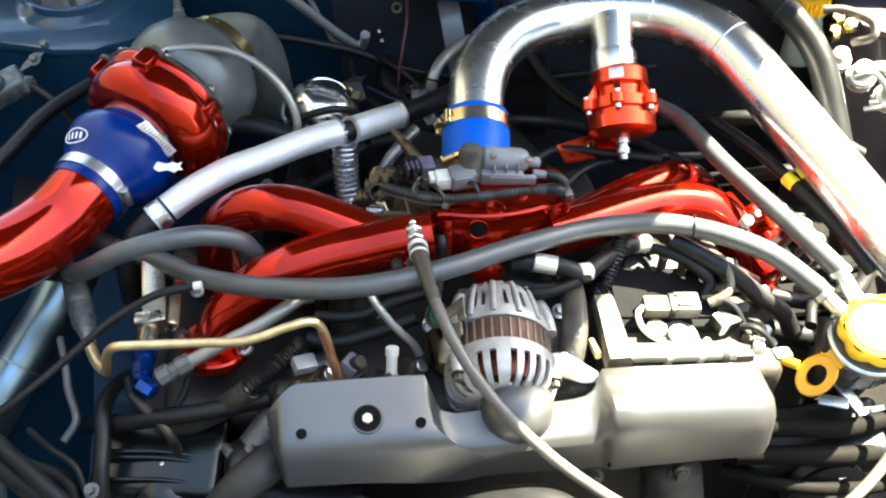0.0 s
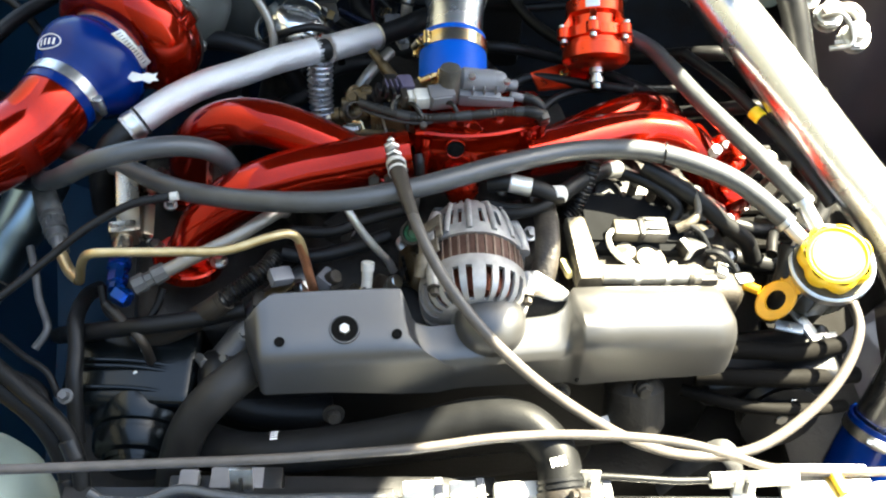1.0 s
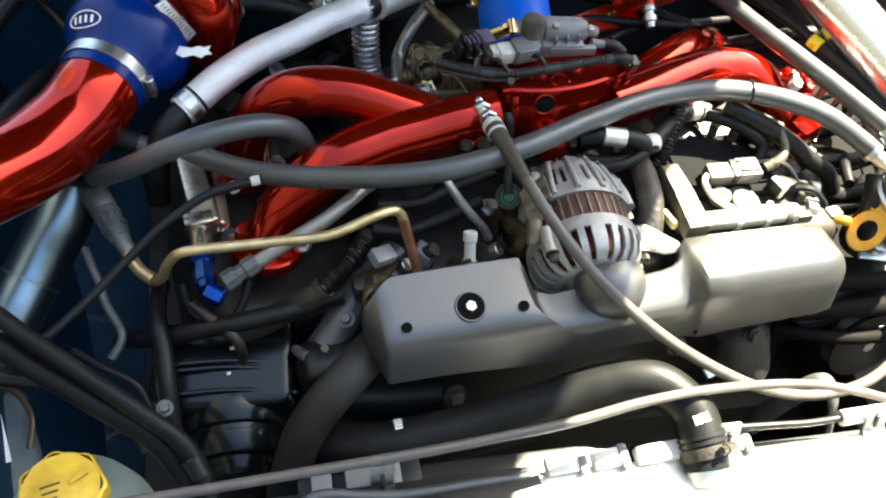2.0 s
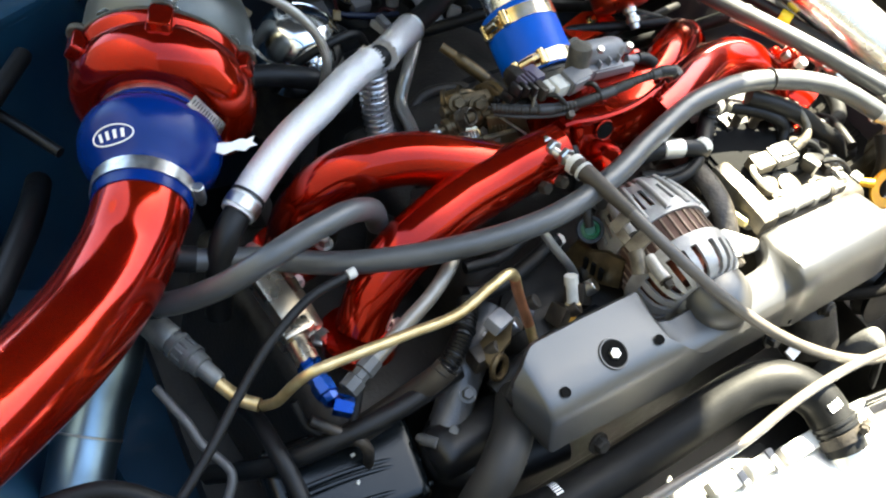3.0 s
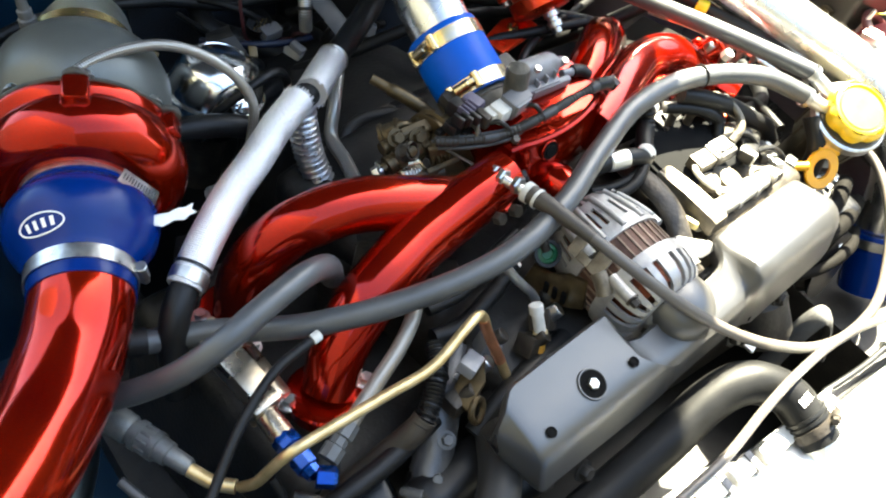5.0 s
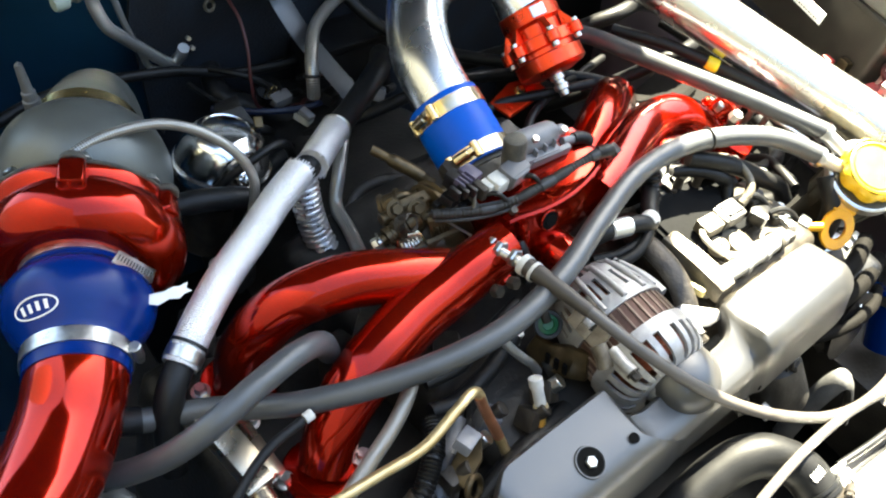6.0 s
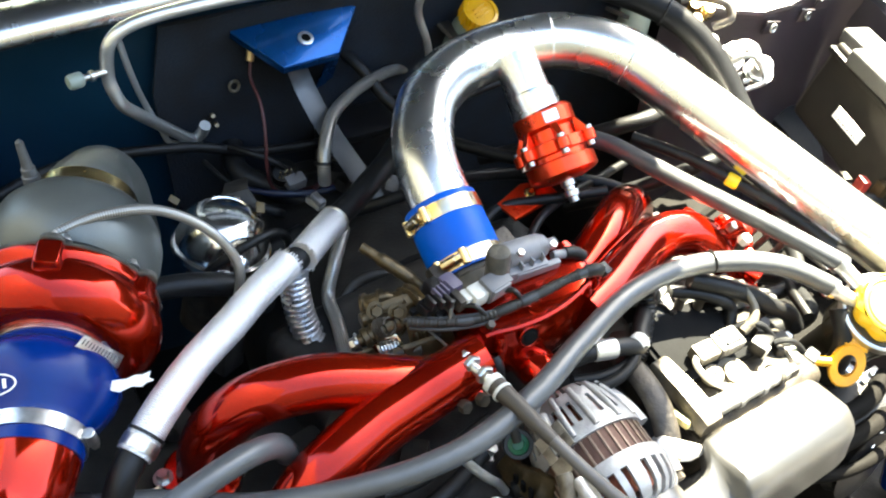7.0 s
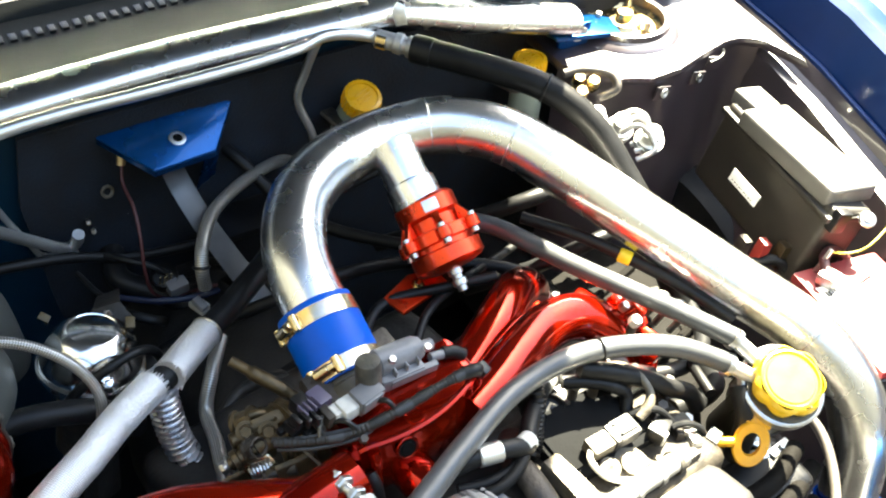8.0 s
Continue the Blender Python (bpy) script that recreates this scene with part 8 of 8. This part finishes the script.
for pts, r in (([(0.44, 0.66, 0.72), (0.48, 0.65, 0.715), (0.53, 0.66, 0.70), (0.58, 0.70, 0.68), (0.62, 0.76, 0.66)], 0.009), ([(0.43, 0.62, 0.71), (0.47, 0.615, 0.70), (0.52, 0.625, 0.68), (0.56, 0.66, 0.65)], 0.011), ([(0.46, 0.60, 0.735), (0.475, 0.63, 0.73), (0.50, 0.66, 0.71), (0.50, 0.70, 0.68)], 0.006)):
    hose("filler_loom", pts, r, RUBBER_DK, "black hose in the gap beside the oil filler", "hose", group="hoses beside the filler")

# black idler, belts and hoses under the filler
idl = thing("belt_idler", "black belt idler and guard under the filler", "idler", (0.46, 0.51, 0.6))
part("guard", box((0.455, 0.525, 0.635), (0.15, 0.07, 0.05), (10, -10, -5), 0.014, segs=3), PLASTIC_BK, idl)
part("wheel", lathe([(0, 0.02), (0, 0.042), (0.006, 0.045), (0.014, 0.040), (0.022, 0.045), (0.024, 0.02)], (0.46, 0.49, 0.61), (0, -1, 0.2), 36), PLASTIC_BK, idl)
bolt((0.46, 0.475, 0.614), (0, -1, 0.2), 0.008, 0.01, idl)
for k, (pts, r) in enumerate((([(0.37, 0.515, 0.69), (0.42, 0.505, 0.695), (0.47, 0.505, 0.685), (0.53, 0.52, 0.67)], 0.010), ([(0.36, 0.50, 0.665), (0.42, 0.487, 0.672), (0.48, 0.487, 0.662), (0.55, 0.50, 0.64)], 0.010), ([(0.35, 0.50, 0.64), (0.41, 0.47, 0.645), (0.48, 0.465, 0.635), (0.54, 0.48, 0.61)], 0.007))):
    hose("steering_pipe", pts, r, BELT, "black hose curving under the oil filler", group="hoses under the filler")
for p, s, m, a in (((0.495, 0.552, 0.678), (0.014, 0.05, 0.004), ALU_WHITE, (20, 0, 30)), ((0.47, 0.535, 0.69), (0.03, 0.012, 0.004), ALU_WHITE, (15, 0, -20)), ((0.515, 0.53, 0.672), (0.03, 0.01, 0.004), ALU_WHITE, (10, 0, 0)), ((0.477, 0.479, 0.640), (0.028, 0.010, 0.008), STEEL, (0, 0, 10)), ((0.262, 0.460, 0.660), (0.045, 0.012, 0.004), ALU_CAST, (20, 0, 12))):
    t_ = thing("metal_tab", "bright bent metal tab catching the sun", "tab", p)
    part("tab", box(p, s, a, 0.0012), m, t_)
    part("rivet", cyl(Vector(p), Vector(p) + Vector((0, -0.002, 0.006)), 0.003, 10), STEEL, t_)
un = thing("oil_filter", "dark round housing under the belt cover", "housing", (0.3, 0.47, 0.66))
part("body", lathe([(0, 0.02), (0.01, 0.03), (0.05, 0.032), (0.06, 0.028)], (0.285, 0.49, 0.69), (0, -0.5, -0.8), 28), DIRTY_DK, un)
part("stud", cyl((0.285, 0.475, 0.70), (0.285, 0.462, 0.705), 0.008, 14), DIRTY_DK, un)
for p in ((0.285, 0.468, 0.700), (0.20, 0.469, 0.706), (-0.02, 0.47, 0.70)):
    b_ = thing("cover_stud", "dirty steel stud under the cover", "stud", p)
    bolt(p, (0, -0.9, 0.4), 0.007, 0.010, b_, DIRTY_DK)

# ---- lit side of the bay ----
# black lid plastic, lightened in colour to imitate sun glare on its top
LID = mat("glare_lightened_plastic", (0.10, 0.098, 0.090), 0.45, var=0.15, spec=0.9)
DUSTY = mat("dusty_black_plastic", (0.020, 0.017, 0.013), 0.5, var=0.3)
FB = thing("fuse_box", "black plastic fuse box with a stepped lid", "fuse box", (0.80, 0.765, 0.62))
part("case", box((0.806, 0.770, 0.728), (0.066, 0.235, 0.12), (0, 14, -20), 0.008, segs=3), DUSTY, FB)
part("lid", box((0.815, 0.756, 0.794), (0.076, 0.180, 0.026), (0, 6, -16), 0.006, segs=3), LID, FB, "shiny dark lid with a step, colour lightened for sun glare")
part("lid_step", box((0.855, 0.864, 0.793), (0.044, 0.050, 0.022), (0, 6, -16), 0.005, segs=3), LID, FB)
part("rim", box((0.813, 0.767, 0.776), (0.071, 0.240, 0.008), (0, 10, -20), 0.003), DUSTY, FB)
part("catch", box((0.755, 0.66, 0.78), (0.02, 0.014, 0.03), (0, 14, -20), 0.003), PLASTIC_BK, FB)
LBL = part("label", plate([(0.748, 0.806, 0.768), (0.728, 0.750, 0.768), (0.7235, 0.752, 0.752), (0.7435, 0.808, 0.752)], (-0.0006, 0.0002, 0.0001), 0), WHITE_TAPE, FB, "pale label with unreadable print")
for k in range(9):
    f = 0.1 + 0.09 * k
    a = Vector((0.748, 0.806, 0.766)).lerp(Vector((0.728, 0.750, 0.766)), f)
    b = Vector((0.748, 0.806, 0.766)).lerp(Vector((0.728, 0.750, 0.766)), f + (0.05 if k % 2 else 0.03))
    dn = Vector((-0.0035, 0.0016, -0.0115))
    part("print_bar", plate([a, b, b + dn, a + dn], (-0.0009, 0.0003, 0.0002), 0), BLACK_INK if k % 3 else DIRTY, LBL)
bt = thing("battery", "battery with a red top and printed label", "battery", (0.74, 0.58, 0.6))
part("case", box((0.735, 0.565, 0.66), (0.13, 0.17, 0.10), (0, 0, -18), 0.006), PLASTIC_BK, bt)
part("top", box((0.733, 0.567, 0.715), (0.125, 0.165, 0.014), (0, 0, -18), 0.004), mat("red_battery_plastic", (0.16, 0.012, 0.014), 0.5), bt, "red battery lid")
lb = part("label", box((0.718, 0.603, 0.7235), (0.056, 0.040, 0.001), (0, 0, -18), 0), WHITE_TAPE, bt, "white barcode label")
for k in range(12):
    part("print_bar", box((0.6945 + 0.0040 * k, 0.6135 - 0.0013 * k, 0.7246), (0.0013 + 0.0008 * (k % 3), 0.016, 0.0006), (0, 0, -18), 0), BLACK_INK, lb)
part("terminal_clamp", box((0.716, 0.628, 0.732), (0.022, 0.024, 0.016), (0, 0, 10), 0.003), STEEL, bt)
part("hold_down_rod", tube([(0.726, 0.655, 0.70), (0.727, 0.648, 0.735), (0.732, 0.645, 0.757)], 0.0028, 10, 5), STEEL, bt)
part("cable", tube([(0.716, 0.632, 0.735), (0.735, 0.650, 0.738), (0.765, 0.655, 0.73), (0.80, 0.64, 0.70)], 0.0065, 12, 6), WIRE_RED, bt)
sol = thing("boost_solenoid", "bright plated solenoid valves with looped steel lines", "solenoid", (0.64, 0.95, 0.80))
SC = Vector((0.628, 0.912, 0.806))
for k, (dx, dy, dz, r, h) in enumerate(((0.0, 0.0, 0.0, 0.016, 0.035), (0.028, -0.028, -0.012, 0.017, 0.034), (-0.022, 0.022, 0.012, 0.013, 0.03))):
    c0 = SC + Vector((dx, dy, dz))
    part("valve", lathe([(0, r * 0.8), (0.004, r), (h * 0.6, r), (h * 0.62, r * 0.75), (h, r * 0.7), (h + 0.003, 0)], c0, (-0.2, -0.3, 0.9), 20), ALU_WHITE, sol)
    part("valve_band", band(c0 + Vector((-0.004, -0.005, 0.013)), (-0.2, -0.3, 0.9), r + 0.0003, 0.006, 0.0012), STEEL, sol)
for k in range(3):
    a0 = SC + Vector((0.014 * math.cos(k * 1.3) - 0.008, -0.016 * k + 0.012, 0.016 + 0.004 * k))
    part("steel_line", tube([a0, a0 + Vector((0.016, -0.012, 0.012)), a0 + Vector((0.030, -0.026, 0.005 - 0.005 * k)), a0 + Vector((0.026, -0.036, -0.016)), a0 + Vector((0.006, -0.028, -0.026))], 0.0034, 10, 6), ALU_WHITE if k % 2 else STEEL, sol)
part("top_hose", tube([(0.596, 0.986, 0.868), (0.618, 0.975, 0.872), (0.642, 0.950, 0.870), (0.640, 0.935, 0.858), (0.622, 0.945, 0.845)], 0.0055, 12, 8), CABLE, sol)
for p in ((0.612, 0.975, 0.852), (0.622, 0.960, 0.852), (0.606, 0.962, 0.842)):
    part("brass_union", hexa(p, (-0.2, -0.3, 0.9), 0.008, 0.018), GOLD, sol)
for k, p in enumerate((car(0.548, 0.671, 0.798), car(0.625, 0.682, 0.792), car(0.66, 0.689, 0.802))):
    c_ = thing("wing_clip", ("small plate with a pale grommet on the tower", "small bent tab with a hole on the tower", "wire hook under the tower's edge")[k], "clip", p)
    part("tab", box(p, (0.024, 0.003, 0.020), (0, 10, -12), 0.001), WING_IN, c_)
    if k < 2:
        part("eye", ring(Vector(p) + Vector((0.002, -0.003, 0)), (0.1, -0.95, 0.1), 0.0055, 0.002, 18, 8), DULL if k else PLASTIC_LT, c_)
    else:
        part("wire_hook", tube([Vector(p) + Vector((-0.014, -0.004, 0.008)), Vector(p) + Vector((0.0, -0.006, 0.010)), Vector(p) + Vector((0.012, -0.004, 0.013)), Vector(p) + Vector((0.014, 0.0, 0.018))], 0.0018, 8, 5), DULL, c_)
uw = thing("pipe_loom", "black loom with yellow tape under the charge pipe", "loom", (0.48, 0.76, 0.79))
part("sleeve", tube([(0.43, 0.87, 0.80), (0.462, 0.81, 0.80), (0.486, 0.757, 0.794), (0.51, 0.70, 0.784), (0.535, 0.64, 0.765)], 0.007, 12, 8), RUBBER_DK, uw)
part("yellow_tape", cyl((0.481, 0.766, 0.7955), (0.4875, 0.753, 0.7935), 0.0082, 16), mat("yellow_tape", (0.72, 0.60, 0.02), 0.45), uw, "yellow tape")
part("side_line", tube([(0.44, 0.80, 0.78), (0.47, 0.75, 0.775), (0.50, 0.69, 0.765), (0.52, 0.63, 0.75)], 0.004, 10, 6), STEEL, uw)
for k, pts in enumerate(([(0.36, 1.05, 0.66), (0.43, 0.97, 0.72), (0.50, 0.92, 0.76), (0.58, 0.93, 0.74), (0.66, 0.90, 0.70)], [(0.40, 0.92, 0.66), (0.46, 0.86, 0.715), (0.53, 0.83, 0.745), (0.60, 0.84, 0.72), (0.66, 0.80, 0.68)], [(0.62, 0.92, 0.70), (0.64, 0.82, 0.69), (0.66, 0.72, 0.68), (0.70, 0.66, 0.66)], [(0.70, 0.75, 0.66), (0.705, 0.72, 0.69), (0.725, 0.70, 0.70), (0.74, 0.68, 0.68)])):
    hose("side_loom", pts, 0.010 - 0.001 * k, RUBBER_DK, "black wiring loom beside the wing", "loom", group="looms beside the wing")
for k in range(3):
    r_ = thing("relay_plug", "small relay plug below the fuse box", "relay", (0.70 + 0.02 * k, 0.735 - 0.02 * k, 0.70))
    part("body", box((0.700 + 0.016 * k, 0.738 - 0.018 * k, 0.705), (0.012, 0.016, 0.035), (0, 10, -20), 0.002), (DIRTY, mat("red_relay", (0.22, 0.02, 0.015)), BROWN)[k], r_)
    part("lead", tube([(0.700 + 0.016 * k, 0.738 - 0.018 * k, 0.69), (0.702 + 0.016 * k, 0.735 - 0.018 * k, 0.67), (0.70, 0.72, 0.65)], 0.003, 8, 4), WIRE_RED, r_)

ew = thing("earth_wire", "thin yellow-green wire to a ring terminal", "wire", (0.740, 0.651, 0.745))
part("wire", tube([(0.740, 0.651, 0.745), (0.744, 0.635, 0.752), (0.757, 0.624, 0.757), (0.774, 0.619, 0.765), (0.808, 0.621, 0.775)], 0.0014, 8, 6), mat("yellow_green_wire", (0.35, 0.33, 0.03), 0.45), ew)
part("ring_terminal", ring((0.793, 0.643, 0.775), (-0.3, -0.4, 0.85), 0.008, 0.0032, 24, 8), STEEL, ew, "steel ring terminal")
bolt((0.793, 0.643, 0.775), (-0.3, -0.4, 0.85), 0.005, 0.006, ew)

# ---- low clutter of the shaded side ----
for pts, r, m, lab in (
    ([(-0.46, 0.62, 0.66), (-0.40, 0.60, 0.655), (-0.35, 0.585, 0.65), (-0.31, 0.56, 0.645), (-0.30, 0.52, 0.62)], 0.006, RUBBER_DK, "thin black line low by the inner wing"),
    ([(-0.345, 0.60, 0.69), (-0.32, 0.575, 0.69), (-0.295, 0.555, 0.685), (-0.285, 0.535, 0.67)], 0.0035, RUBBER_DK, "thin black wire above the pump"),
    ([(-0.24, 0.62, 0.735), (-0.235, 0.60, 0.715), (-0.21, 0.585, 0.705), (-0.19, 0.60, 0.715), (-0.18, 0.615, 0.73)], 0.004, RUBBER_DK, "looped black wire under the fuel rail"),
    ([(-0.31, 0.65, 0.62), (-0.27, 0.60, 0.685), (-0.22, 0.58, 0.715), (-0.16, 0.575, 0.725), (-0.10, 0.58, 0.73)], 0.009, RUBBER_DK, "black loom under the fuel line"),
    ([(-0.06, 0.63, 0.755), (-0.03, 0.625, 0.752), (0.01, 0.63, 0.755), (0.05, 0.64, 0.76)], 0.008, RUBBER_DK, "black loom behind the alternator"),
    ([(-0.05, 0.65, 0.765), (-0.01, 0.645, 0.765), (0.03, 0.655, 0.77), (0.07, 0.66, 0.775)], 0.006, RUBBER_DK, "thin black loom below the runner"),
    ([(-0.08, 0.55, 0.72), (-0.04, 0.555, 0.735), (0.0, 0.56, 0.735), (0.05, 0.565, 0.73)], 0.010, RUBBER_DK, "black hose behind the belt cover"),
):
    hose("engine_hose", pts, r, m, lab)
for k in range(7):
    x, y = -0.05 + 0.03 * k, 0.575 + 0.012 * (k % 3)
    cn = thing("sensor_plug", "oily sensor plug behind the belt cover", "connector", (x, y, 0.74), group="plugs behind the cover")
    part("body", box((x - 0.03, y, 0.742), (0.022, 0.018, 0.020), (12 * k, 8 * k, 30 * k), 0.003), (DIRTY, PLASTIC_BK, PLASTIC_GY, DIRTY)[k % 4], cn)
    part("collar", cyl((x - 0.03, y, 0.742), (x - 0.018, y - 0.006, 0.757), 0.007, 14), (DIRTY, STEEL, DIRTY)[k % 3], cn)
LAMP_GY = mat("grey_headlamp_plastic", (0.10, 0.125, 0.13), 0.5, 0, 0, 0.15, 30, 0.1)
hl = thing("headlamp_box", "grey headlamp housing with a white label", "headlamp", (-0.45, 0.55, 0.5))
part("housing", box((-0.47, 0.56, 0.545), (0.13, 0.15, 0.10), (8, 10, 10), 0.016, segs=3), LAMP_GY, hl)
lbl = part("label", box((-0.452, 0.585, 0.602), (0.05, 0.07, 0.001), (8, 10, 10), 0), WHITE_TAPE, hl, "white label with a dark mark")
part("print_mark", box((-0.45, 0.59, 0.6028), (0.014, 0.012, 0.0006), (8, 10, 10), 0), BLACK_INK, lbl)
part("wire", tube([(-0.46, 0.62, 0.61), (-0.42, 0.62, 0.62), (-0.40, 0.59, 0.612), (-0.405, 0.56, 0.60)], 0.003, 8, 6), BROWN, hl)
